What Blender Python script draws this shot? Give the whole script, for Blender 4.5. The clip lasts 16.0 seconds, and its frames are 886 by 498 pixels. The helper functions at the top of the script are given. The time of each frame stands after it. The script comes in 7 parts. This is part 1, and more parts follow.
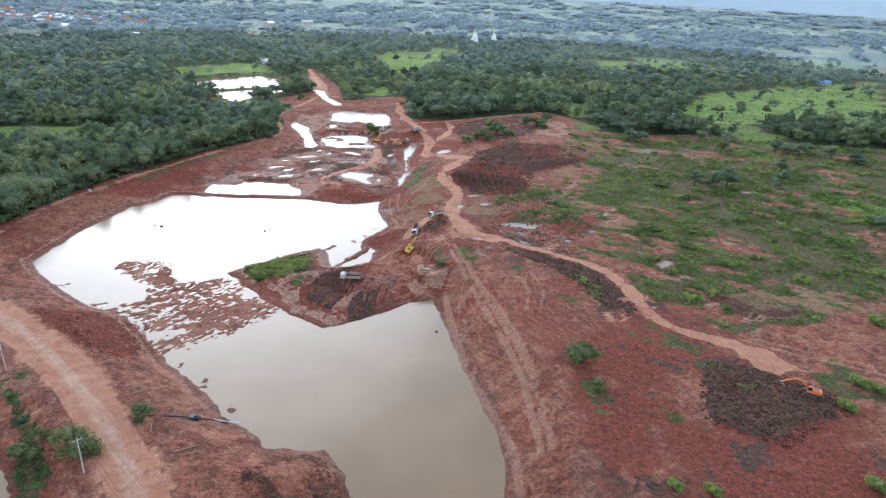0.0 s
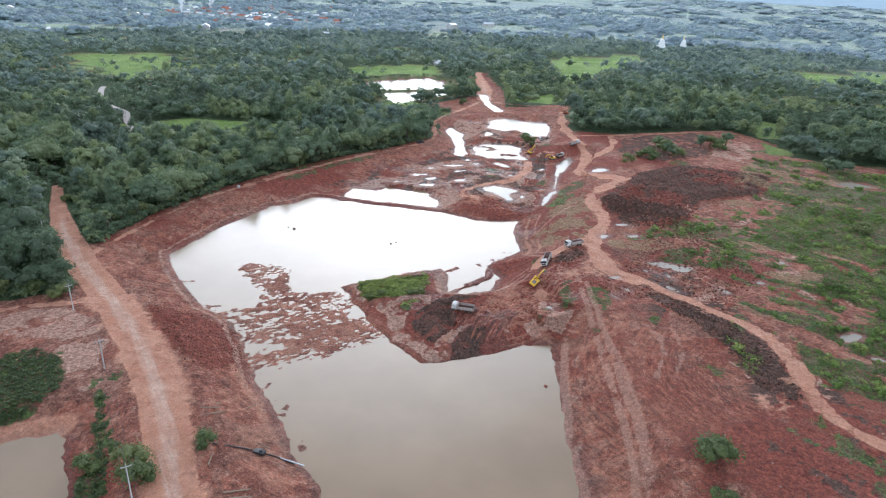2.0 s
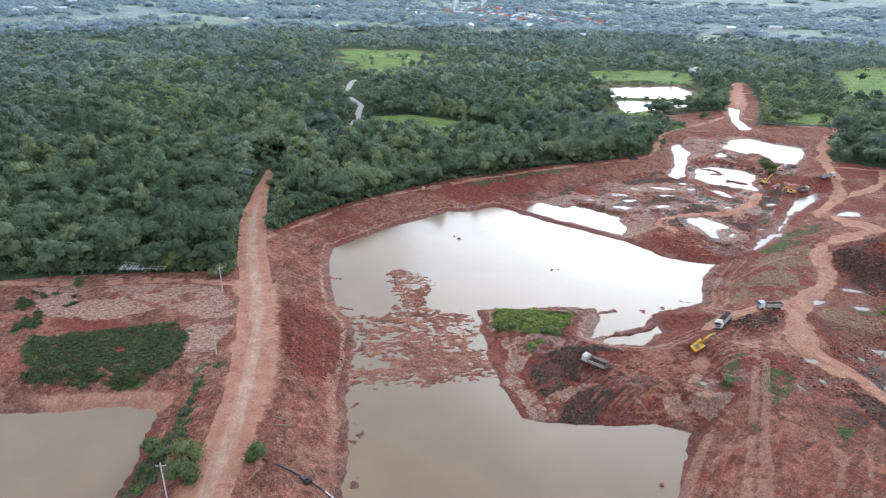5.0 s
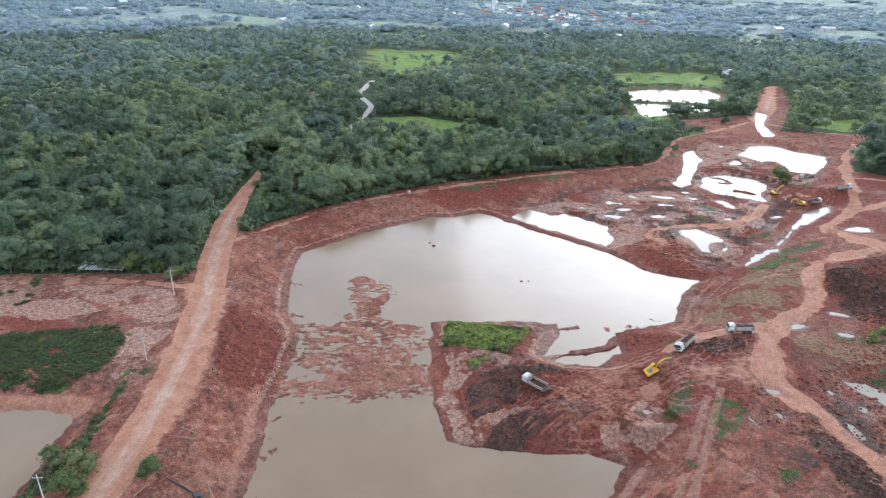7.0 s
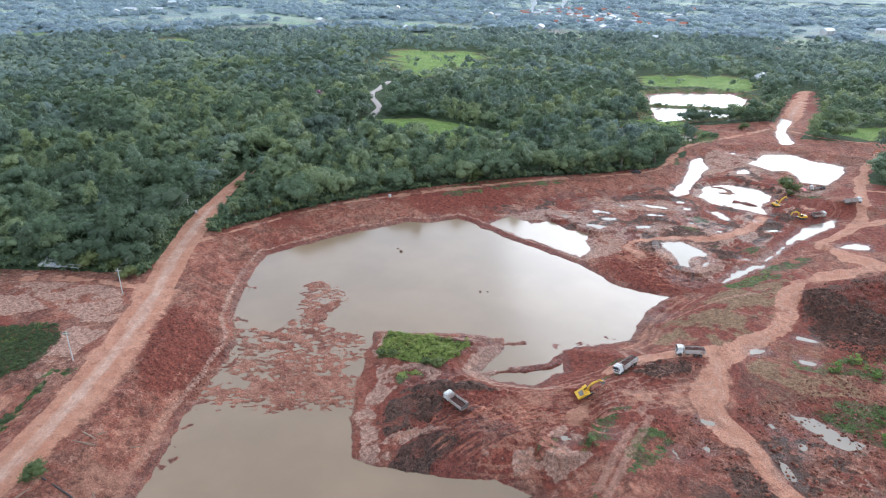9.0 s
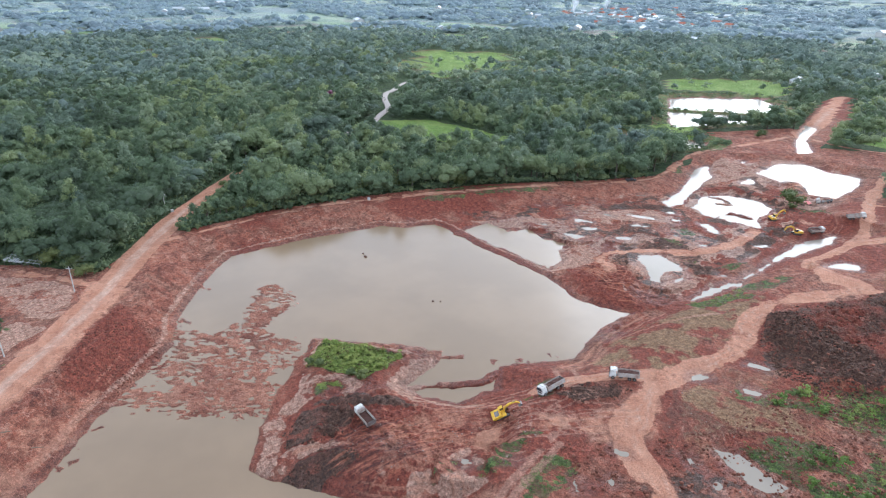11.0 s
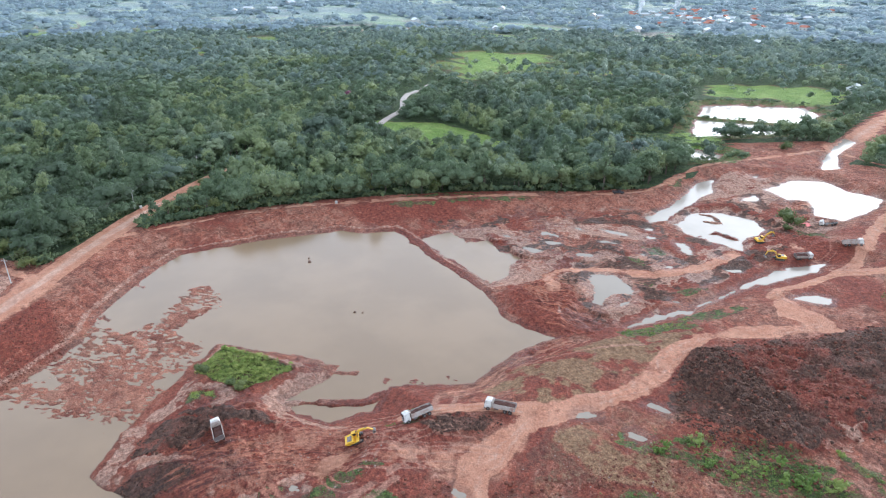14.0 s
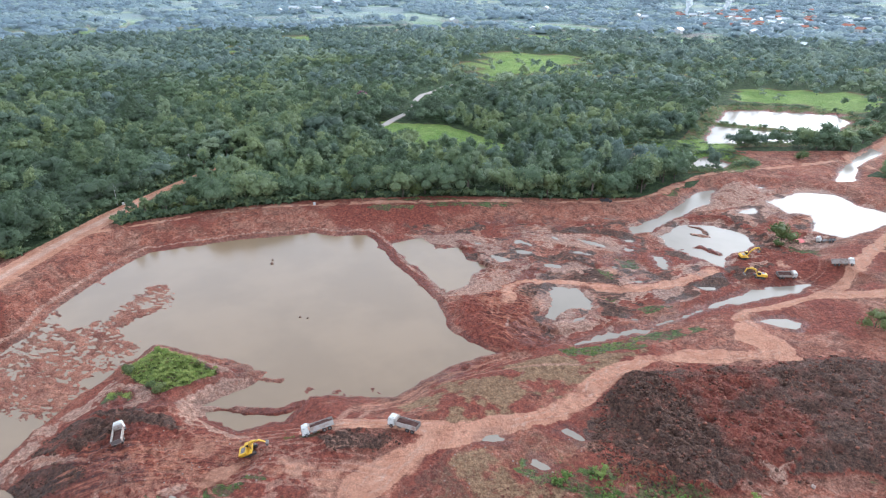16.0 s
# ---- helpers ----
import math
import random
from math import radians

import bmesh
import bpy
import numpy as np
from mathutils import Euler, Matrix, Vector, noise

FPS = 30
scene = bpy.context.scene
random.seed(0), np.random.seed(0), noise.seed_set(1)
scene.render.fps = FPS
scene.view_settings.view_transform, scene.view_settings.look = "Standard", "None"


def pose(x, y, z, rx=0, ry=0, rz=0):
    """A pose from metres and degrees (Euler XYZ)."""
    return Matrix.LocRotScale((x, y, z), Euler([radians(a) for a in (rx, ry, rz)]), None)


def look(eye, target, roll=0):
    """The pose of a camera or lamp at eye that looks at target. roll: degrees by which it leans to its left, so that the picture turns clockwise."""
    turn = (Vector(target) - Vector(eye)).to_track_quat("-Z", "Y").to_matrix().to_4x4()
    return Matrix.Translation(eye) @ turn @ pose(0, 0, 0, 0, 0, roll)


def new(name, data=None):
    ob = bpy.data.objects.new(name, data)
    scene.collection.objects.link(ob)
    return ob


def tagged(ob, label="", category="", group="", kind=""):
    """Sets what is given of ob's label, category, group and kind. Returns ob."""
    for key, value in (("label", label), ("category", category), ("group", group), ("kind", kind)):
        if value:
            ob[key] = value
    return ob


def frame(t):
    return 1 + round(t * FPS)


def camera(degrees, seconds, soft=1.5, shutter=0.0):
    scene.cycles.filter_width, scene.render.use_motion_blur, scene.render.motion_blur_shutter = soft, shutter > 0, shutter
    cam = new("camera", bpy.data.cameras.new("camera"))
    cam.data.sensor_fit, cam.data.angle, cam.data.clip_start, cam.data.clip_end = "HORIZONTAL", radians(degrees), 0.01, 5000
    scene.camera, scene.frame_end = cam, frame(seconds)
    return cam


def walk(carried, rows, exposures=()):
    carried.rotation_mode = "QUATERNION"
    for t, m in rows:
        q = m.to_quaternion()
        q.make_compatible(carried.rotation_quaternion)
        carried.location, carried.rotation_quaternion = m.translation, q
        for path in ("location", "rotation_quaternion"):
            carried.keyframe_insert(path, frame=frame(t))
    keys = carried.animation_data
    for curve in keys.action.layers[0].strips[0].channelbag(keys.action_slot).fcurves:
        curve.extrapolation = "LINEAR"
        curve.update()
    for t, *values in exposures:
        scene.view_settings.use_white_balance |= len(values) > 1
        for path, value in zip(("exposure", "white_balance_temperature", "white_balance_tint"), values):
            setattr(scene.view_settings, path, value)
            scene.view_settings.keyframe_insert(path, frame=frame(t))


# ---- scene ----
cam = camera(68.7, 16.0, soft=1.1)
METRES, EYE, TILT, LEAN, TURN = 238.1, 95.0, 0.0, 0.0, 0.0
ROWS = [
    (0.0, 0.0, 0.0, 0.0, 1.08, -22.71, -2.58),
    (0.5, 0.0107, 0.0279, 0.0004, 2.63, -22.73, -2.58),
    (1.0, 0.0222, 0.0557, 0.0008, 6.16, -22.8, -2.5),
    (1.5, 0.0335, 0.0833, 0.0017, 11.16, -23.0, -2.42),
    (2.0, 0.0454, 0.1086, 0.0021, 16.83, -23.21, -2.26),
    (2.5, 0.0575, 0.1325, 0.0025, 23.25, -23.44, -2.05),
    (3.0, 0.0695, 0.1565, 0.0033, 28.73, -23.62, -1.83),
    (3.5, 0.082, 0.18, 0.0039, 32.05, -23.71, -1.67),
    (4.0, 0.0954, 0.2038, 0.0042, 35.45, -23.81, -1.49),
    (6.5, 0.1719, 0.3305, 0.0029, 43.36, -23.93, -0.95),
    (7.0, 0.1887, 0.3571, 0.0029, 44.46, -23.95, -0.88),
    (7.5, 0.2056, 0.384, 0.0029, 45.58, -23.95, -0.82),
    (8.0, 0.2223, 0.4113, 0.003, 46.69, -23.96, -0.76),
    (8.5, 0.2388, 0.4393, 0.0032, 47.83, -23.98, -0.7),
    (9.0, 0.2551, 0.4673, 0.0035, 48.93, -23.99, -0.64),
    (11.5, 0.3312, 0.6145, 0.0056, 54.76, -24.06, -0.36),
    (12.0, 0.3447, 0.6452, 0.0058, 55.94, -24.08, -0.31),
    (12.5, 0.3576, 0.676, 0.0062, 57.14, -24.09, -0.26),
    (13.0, 0.3697, 0.707, 0.0062, 58.32, -24.1, -0.21),
    (13.5, 0.3812, 0.7383, 0.006, 59.51, -24.1, -0.17),
    (14.0, 0.3921, 0.7699, 0.0059, 60.7, -24.08, -0.12),
    (14.5, 0.4022, 0.8018, 0.0059, 61.91, -24.1, -0.07),
    (15.0, 0.4115, 0.8339, 0.0058, 63.11, -24.11, -0.02),
    (15.5, 0.4204, 0.8661, 0.0057, 64.3, -24.1, 0.02),
    (16.0, 0.4284, 0.8986, 0.0055, 65.5, -24.1, 0.09),
]
walk(cam, [(t, pose(0, 0, EYE, TILT, LEAN, TURN) @ pose(METRES * x, METRES * y, METRES * z, 90 + pitch, roll, yaw)) for t, x, y, z, yaw, pitch, roll in ROWS],
     exposures=[(0.0, 0.72, 5590, 8), (4.0, 0.82, 5590, 8), (9.0, 0.98, 5590, 8), (16.0, 1.16, 5590, 8)])

# ---- sky and sun: bright overcast, the sun behind thin cloud ----
SUN_AZ, SUN_EL = 21.0, 21.0          # degrees left of +y, above the horizon
world = bpy.data.worlds.new("sky")
scene.world = world
world.use_nodes = True
wt = world.node_tree
sky = wt.nodes.new("ShaderNodeTexSky")
sky.sky_type, sky.sun_disc = "NISHITA", False
sky.sun_elevation, sky.sun_rotation = radians(SUN_EL), radians(-SUN_AZ)
sky.altitude, sky.air_density, sky.dust_density, sky.ozone_density = 100, 1.0, 5.0, 2.0
# below the horizon the haze goes on as it is at the horizon
way = wt.nodes.new("ShaderNodeTexCoord")
split, level, join = wt.nodes.new("ShaderNodeSeparateXYZ"), wt.nodes.new("ShaderNodeMath"), wt.nodes.new("ShaderNodeCombineXYZ")
level.operation = "MAXIMUM"
level.inputs[1].default_value = 0.04
wt.links.new(way.outputs["Generated"], split.inputs[0])
wt.links.new(split.outputs["Z"], level.inputs[0])
wt.links.new(split.outputs["X"], join.inputs["X"])
wt.links.new(split.outputs["Y"], join.inputs["Y"])
wt.links.new(level.outputs[0], join.inputs["Z"])
wt.links.new(join.outputs[0], sky.inputs["Vector"])
hsv = wt.nodes.new("ShaderNodeHueSaturation")
hsv.inputs["Saturation"].default_value = 0.32
wt.links.new(sky.outputs[0], hsv.inputs["Color"])
# an even layer of thin cloud over the clear sky's light
cloud = wt.nodes.new("ShaderNodeMix")
cloud.data_type = "RGBA"
cloud.inputs[0].default_value = 0.7
# the cloud is thinner and brighter low down, and hazier at the very horizon
shade = wt.nodes.new("ShaderNodeValToRGB")
shade.color_ramp.interpolation = "EASE"
shade.color_ramp.elements[0].position, shade.color_ramp.elements[0].color = 0.08, (0.56, 0.60, 0.66, 1.0)
shade.color_ramp.elements[1].position, shade.color_ramp.elements[1].color = 0.85, (0.40, 0.44, 0.50, 1.0)
peak = shade.color_ramp.elements.new(0.36)
peak.color = (0.86, 0.90, 0.95, 1.0)
ten = wt.nodes.new("ShaderNodeVectorMath")
ten.operation = "SCALE"
ten.inputs["Scale"].default_value = 10.0
wt.links.new(split.outputs["Z"], shade.inputs[0])
wt.links.new(shade.outputs[0], ten.inputs[0])
wt.links.new(ten.outputs[0], cloud.inputs[7])
wt.links.new(hsv.outputs[0], cloud.inputs[6])
# the broad glow of the sun behind the cloud
glow_at = wt.nodes.new("ShaderNodeVectorMath")
glow_at.operation = "DOT_PRODUCT"
glow_at.inputs[1].default_value = (-math.sin(radians(SUN_AZ)) * math.cos(radians(SUN_EL)), math.cos(radians(SUN_AZ)) * math.cos(radians(SUN_EL)), math.sin(radians(SUN_EL)))
wt.links.new(way.outputs["Generated"], glow_at.inputs[0])
glow = wt.nodes.new("ShaderNodeMapRange")
glow.interpolation_type = "SMOOTHERSTEP"
for k, v in zip((1, 2, 3, 4), (0.80, 1.0, 0.0, 1.0)):
    glow.inputs[k].default_value = v
wt.links.new(glow_at.outputs["Value"], glow.inputs[0])
lit_sky = wt.nodes.new("ShaderNodeMix")
lit_sky.data_type, lit_sky.blend_type = "RGBA", "ADD"
lit_sky.inputs[7].default_value = (1.8, 1.65, 1.45, 1.0)
wt.links.new(glow.outputs[0], lit_sky.inputs[0])
wt.links.new(cloud.outputs[2], lit_sky.inputs[6])
wt.links.new(lit_sky.outputs[2], wt.nodes["Background"].inputs["Color"])
wt.nodes["Background"].inputs["Strength"].default_value = 0.15
sun_data = bpy.data.lights.new("sun", "SUN")
sun_data.energy, sun_data.angle, sun_data.color = 0.5, radians(40), (1.0, 0.97, 0.93)
sun = new("sun", sun_data)
a, e = radians(SUN_AZ), radians(SUN_EL)
sun.matrix_world = look((-300 * math.sin(a) * math.cos(e), 300 * math.cos(a) * math.cos(e), 300 * math.sin(e)), (0, 0, 0))

# ---- materials ----
class Nodes:
    """A small helper to write node trees in a few lines."""

    def __init__(self, name):
        self.mat = bpy.data.materials.new(name)
        self.mat.use_nodes = True
        self.tree = self.mat.node_tree
        self.bsdf = self.tree.nodes["Principled BSDF"]

    def put(self, socket, value):
        if isinstance(value, bpy.types.NodeSocket):
            self.tree.links.new(value, socket)
        elif value is not None:
            socket.default_value = (*value, 1.0) if isinstance(value, tuple) and len(value) == 3 and socket.type == "RGBA" else value

    def place(self):
        return self.tree.nodes.new("ShaderNodeNewGeometry").outputs["Position"]

    def island(self):
        return self.tree.nodes.new("ShaderNodeNewGeometry").outputs["Random Per Island"]

    def chance(self):
        return self.tree.nodes.new("ShaderNodeObjectInfo").outputs["Random"]

    def local(self):
        return self.tree.nodes.new("ShaderNodeTexCoord").outputs["Object"]

    def stretch(self, vec, along, across, turn):
        """Coordinates drawn out along a bearing of the plan, in radians from +x."""
        n = self.tree.nodes.new("ShaderNodeMapping")
        n.vector_type = "TEXTURE"
        self.put(n.inputs["Vector"], vec)
        n.inputs["Scale"].default_value = (along, across, 1.0)
        n.inputs["Rotation"].default_value = (0, 0, turn)
        return n.outputs[0]

    def noise(self, scale, detail=4.0, rough=0.55, vec=None, warp=0.0):
        n = self.tree.nodes.new("ShaderNodeTexNoise")
        self.put(n.inputs["Vector"], vec if vec is not None else self.place())
        n.inputs["Scale"].default_value, n.inputs["Detail"].default_value = scale, detail
        n.inputs["Roughness"].default_value, n.inputs["Distortion"].default_value = rough, warp
        return n.outputs["Fac"]

    def cells(self, scale, vec=None):
        n = self.tree.nodes.new("ShaderNodeTexVoronoi")
        self.put(n.inputs["Vector"], vec if vec is not None else self.place())
        n.inputs["Scale"].default_value = scale
        return n.outputs["Distance"]

    def math(self, op, a, b=None, c=None):
        n = self.tree.nodes.new("ShaderNodeMath")
        n.operation = op
        for s, v in zip(n.inputs, (a, b, c)):
            self.put(s, v)
        return n.outputs[0]

    def ramp(self, x, lo, hi, a=0.0, b=1.0):
        n = self.tree.nodes.new("ShaderNodeMapRange")
        n.interpolation_type = "SMOOTHSTEP"
        for s, v in zip(n.inputs, (x, lo, hi, a, b)):
            self.put(s, v)
        return n.outputs[0]

    def mix(self, f, a, b, how="MIX"):
        n = self.tree.nodes.new("ShaderNodeMix")
        n.data_type, n.blend_type = "RGBA", how
        self.put(n.inputs[0], f), self.put(n.inputs[6], a), self.put(n.inputs[7], b)
        return n.outputs[2]

    def masks(self, name):
        n = self.tree.nodes.new("ShaderNodeAttribute")
        n.attribute_name = name
        s = self.tree.nodes.new("ShaderNodeSeparateColor")
        self.put(s.inputs[0], n.outputs["Color"])
        return s.outputs[0], s.outputs[1], s.outputs[2], n.outputs["Alpha"]

    def value(self, name):
        n = self.tree.nodes.new("ShaderNodeAttribute")
        n.attribute_name = name
        return n.outputs["Fac"]

    def bump(self, height, distance, strength=1.0):
        n = self.tree.nodes.new("ShaderNodeBump")
        n.inputs["Strength"].default_value, n.inputs["Distance"].default_value = strength, distance
        self.put(n.inputs["Height"], height)
        self.put(self.bsdf.inputs["Normal"], n.outputs[0])

    def out(self, colour=None, rough=None, metal=None, ior=None, spec=None, alpha=None):
        b = self.bsdf.inputs
        for key, v in (("Base Color", colour), ("Roughness", rough), ("Metallic", metal), ("IOR", ior), ("Specular IOR Level", spec), ("Alpha", alpha)):
            if v is not None:
                self.put(b[key], v)
        return self.mat


def ground_material():
    m = Nodes("red_earth")
    road, grass, dark, field = m.masks("cover_a")
    pale, wet, wood, ruts = m.masks("cover_b")
    core, deep, dry, tracked = m.masks("cover_c")
    big, mid, small, fine = m.noise(0.035, 5), m.noise(0.22, 7, 0.66), m.noise(1.0, 7, 0.7), m.noise(4.0, 5, 0.65)
    streak = m.noise(1.0, 6, 0.65, m.stretch(m.place(), 7.0, 0.8, 1.9))
    across = m.noise(1.0, 5, 0.65, m.stretch(m.place(), 5.0, 0.7, 0.5))
    grain = m.math("SUBTRACT", m.math("ADD", m.math("MULTIPLY", mid, 0.4), m.math("MULTIPLY", small, 0.6)), 0.5)

    def edged(mask, soft=0.22, amount=0.55):
        return m.ramp(m.math("ADD", mask, m.math("MULTIPLY", grain, amount)), 0.5 - soft, 0.5 + soft)

    broad, patch = m.noise(0.10, 9, 0.68, warp=1.0), m.noise(0.34, 9, 0.72, warp=0.7)
    soil = m.mix(m.ramp(mid, 0.36, 0.64), (0.175, 0.052, 0.034), (0.350, 0.124, 0.075))
    soil = m.mix(m.ramp(big, 0.38, 0.7, 0.0, 0.5), soil, (0.37, 0.150, 0.095))
    soil = m.mix(m.ramp(m.noise(0.05, 7, 0.66, warp=0.8), 0.49, 0.58, 0.0, 0.65), soil, (0.205, 0.110, 0.076))
    soil = m.mix(m.ramp(streak, 0.52, 0.66, 0.0, 0.5), soil, (0.37, 0.185, 0.135))
    soil = m.mix(m.ramp(across, 0.56, 0.70, 0.0, 0.35), soil, (0.105, 0.044, 0.035))
    soil = m.mix(m.ramp(broad, 0.54, 0.60, 0.0, 0.55), soil, (0.38, 0.195, 0.140))
    soil = m.mix(m.ramp(broad, 0.45, 0.40, 0.0, 0.55), soil, (0.120, 0.040, 0.028))
    soil = m.mix(m.ramp(patch, 0.56, 0.61, 0.0, 0.6), soil, (0.088, 0.036, 0.027))
    soil = m.mix(m.ramp(patch, 0.44, 0.39, 0.0, 0.6), soil, (0.43, 0.245, 0.185))
    soil = m.mix(m.ramp(small, 0.55, 0.61, 0.0, 0.55), soil, (0.075, 0.027, 0.020))
    soil = m.mix(m.ramp(small, 0.45, 0.39, 0.0, 0.5), soil, (0.37, 0.175, 0.12))
    soil = m.mix(m.math("MULTIPLY", m.ramp(fine, 0.54, 0.61, 0.0, 0.7), m.ramp(patch, 0.62, 0.40)), soil, (0.46, 0.26, 0.19))
    soil = m.mix(m.math("MULTIPLY", m.ramp(fine, 0.47, 0.39, 0.0, 0.75), m.ramp(patch, 0.40, 0.60)), soil, (0.070, 0.025, 0.018))
    stones = m.ramp(m.cells(1.1), 0.0, 0.13, 1.0, 0.0)
    soil = m.mix(m.math("MULTIPLY", stones, m.ramp(mid, 0.45, 0.6, 0.0, 0.75)), soil, (0.45, 0.33, 0.27))
    red = m.mix(m.ramp(small, 0.35, 0.65), (0.140, 0.036, 0.025), (0.275, 0.080, 0.050))
    col = m.mix(edged(deep, 0.35, 0.7), soil, red)
    clay = m.mix(m.ramp(small, 0.3, 0.7), (0.27, 0.142, 0.102), (0.51, 0.34, 0.265))
    clay = m.mix(m.ramp(across, 0.52, 0.7, 0.0, 0.4), clay, (0.21, 0.125, 0.10))
    col = m.mix(edged(pale, 0.13, 0.9), col, clay)
    spoil = m.mix(m.ramp(small, 0.35, 0.65), (0.048, 0.029, 0.022), (0.140, 0.080, 0.058))
    spoil = m.mix(m.ramp(mid, 0.48, 0.66, 0.0, 0.75), spoil, (0.170, 0.074, 0.054))
    spoil = m.mix(m.ramp(fine, 0.54, 0.64, 0.0, 0.5), spoil, (0.20, 0.125, 0.10))
    col = m.mix(edged(dark, 0.14, 0.8), col, spoil)
    # fine curved scrape marks left by turning trucks
    offset = m.tree.nodes.new("ShaderNodeVectorMath")
    offset.operation, offset.inputs[1].default_value = "SUBTRACT", (56.0, 182.0, 0.0)
    m.put(offset.inputs[0], m.place())
    parts = m.tree.nodes.new("ShaderNodeSeparateXYZ")
    m.put(parts.inputs[0], offset.outputs[0])
    reach = m.math("SQRT", m.math("ADD", m.math("MULTIPLY", parts.outputs[0], parts.outputs[0]), m.math("MULTIPLY", parts.outputs[1], parts.outputs[1])))
    swing = m.math("MULTIPLY", m.math("ARCTAN2", parts.outputs[1], m.math("MULTIPLY", parts.outputs[0], -1.0)), 7.0)
    polar = m.tree.nodes.new("ShaderNodeCombineXYZ")
    m.put(polar.inputs[0], reach), m.put(polar.inputs[1], swing)
    arcs = m.noise(1.15, 4, 0.6, polar.outputs[0], 0.35)
    scraped = m.masks("cover_d")[1]
    col = m.mix(m.math("MULTIPLY", scraped, m.ramp(arcs, 0.50, 0.60, 0.0, 0.75)), col, (0.42, 0.165, 0.098))
    col = m.mix(m.math("MULTIPLY", scraped, m.ramp(arcs, 0.47, 0.38, 0.0, 0.8)), col, (0.085, 0.026, 0.018))
    col = m.mix(1.0, col, (1.07, 0.98, 0.92), "MULTIPLY")
    straw = m.mix(m.ramp(small, 0.35, 0.65), (0.190, 0.118, 0.058), (0.33, 0.235, 0.125))
    col = m.mix(m.math("MULTIPLY", edged(dry, 0.25, 1.4), 0.7), col, straw)
    weeds = m.mix(m.ramp(small, 0.34, 0.66), (0.042, 0.058, 0.018), (0.120, 0.160, 0.045))
    weeds = m.mix(m.ramp(patch, 0.47, 0.52, 0.0, 0.85), weeds, (0.150, 0.075, 0.048))
    weeds = m.mix(m.ramp(mid, 0.5, 0.75, 0.0, 0.4), weeds, (0.21, 0.225, 0.095))
    plots = m.mix(m.ramp(m.noise(0.06, 5, 0.6), 0.38, 0.66), (0.150, 0.255, 0.042), (0.250, 0.345, 0.080))
    weeds = m.mix(m.math("MULTIPLY", field, 0.8), weeds, plots)
    col = m.mix(edged(grass, 0.10, 1.9), col, weeds)
    floor = m.mix(m.ramp(mid, 0.35, 0.7), (0.030, 0.050, 0.018), (0.075, 0.110, 0.038))
    col = m.mix(edged(wood, 0.2, 0.6), col, floor)
    # far ground: haze put into the base colour, stronger with distance
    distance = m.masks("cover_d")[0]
    hazed_land = m.mix(m.ramp(m.noise(0.006, 6, 0.7), 0.45, 0.6), (0.220, 0.290, 0.295), (0.340, 0.415, 0.320))
    col = m.mix(m.math("MULTIPLY", distance, 0.85), col, hazed_land)
    dust = m.mix(m.ramp(mid, 0.35, 0.68), (0.52, 0.232, 0.140), (0.61, 0.310, 0.200))
    lanes = m.noise(1.0, 5, 0.6, m.stretch(m.place(), 18.0, 0.9, 2.42))
    dust = m.mix(m.ramp(lanes, 0.5, 0.7, 0.0, 0.18), dust, (0.33, 0.145, 0.095))
    dust = m.mix(m.ramp(fine, 0.5, 0.8, 0.0, 0.25), dust, (0.36, 0.155, 0.098))
    dust = m.mix(m.ramp(patch, 0.54, 0.62, 0.0, 0.5), dust, (0.30, 0.125, 0.08))
    col = m.mix(edged(road, 0.17, 0.9), col, dust)
    chalk = m.mix(m.ramp(mid, 0.4, 0.7), (0.60, 0.385, 0.285), (0.70, 0.50, 0.39))
    col = m.mix(m.math("MULTIPLY", m.ramp(m.math("ADD", core, m.math("MULTIPLY", m.math("SUBTRACT", lanes, 0.5), 1.5)), 0.1, 0.95), 0.8), col, chalk)
    marks = m.ramp(m.math("ADD", ruts, m.math("MULTIPLY", m.math("SUBTRACT", small, 0.5), 1.6)), 0.35, 0.95)
    col = m.mix(m.math("MULTIPLY", marks, 0.62), col, m.mix(tracked, (0.47, 0.255, 0.180), (0.47, 0.22, 0.14)))
    damp = edged(wet, 0.3, 0.6)
    col = m.mix(m.math("MULTIPLY", damp, 0.5), col, m.mix(1.0, col, (0.6, 0.55, 0.54), "MULTIPLY"))
    crumb = m.ramp(m.noise(0.9, 9, 0.82, warp=0.4), 0.32, 0.68, 0.58, 1.46)
    crumb = m.math("MULTIPLY", crumb, m.ramp(m.noise(2.6, 7, 0.8), 0.34, 0.66, 0.66, 1.36))
    crumb = m.mix(m.math("MULTIPLY", road, 0.7), m.mix(1.0, crumb, crumb), (1.0, 1.0, 1.0))
    col = m.mix(1.0, col, crumb, "MULTIPLY")
    rough_value = m.math("SUBTRACT", 0.92, m.math("MULTIPLY", damp, 0.32))
    m.bump(m.math("ADD", m.math("MULTIPLY", small, 0.7), m.math("ADD", m.math("MULTIPLY", fine, 0.28), m.math("ADD", m.math("MULTIPLY", patch, 0.5), m.math("MULTIPLY", streak, 0.3)))), 1.5, 1.0)
    return m.out(col, rough_value, spec=0.3)


def water_material(name, mud, ripple, gloss=0.5):
    m = Nodes(name)
    n = m.noise(0.03, 4)
    col = m.mix(m.ramp(n, 0.35, 0.65), tuple(0.86 * c for c in mud), mud)
    m.bump(m.noise(1.4, 3, 0.5), ripple, 0.25)
    return m.out(col, 0.16, ior=1.333, spec=gloss)


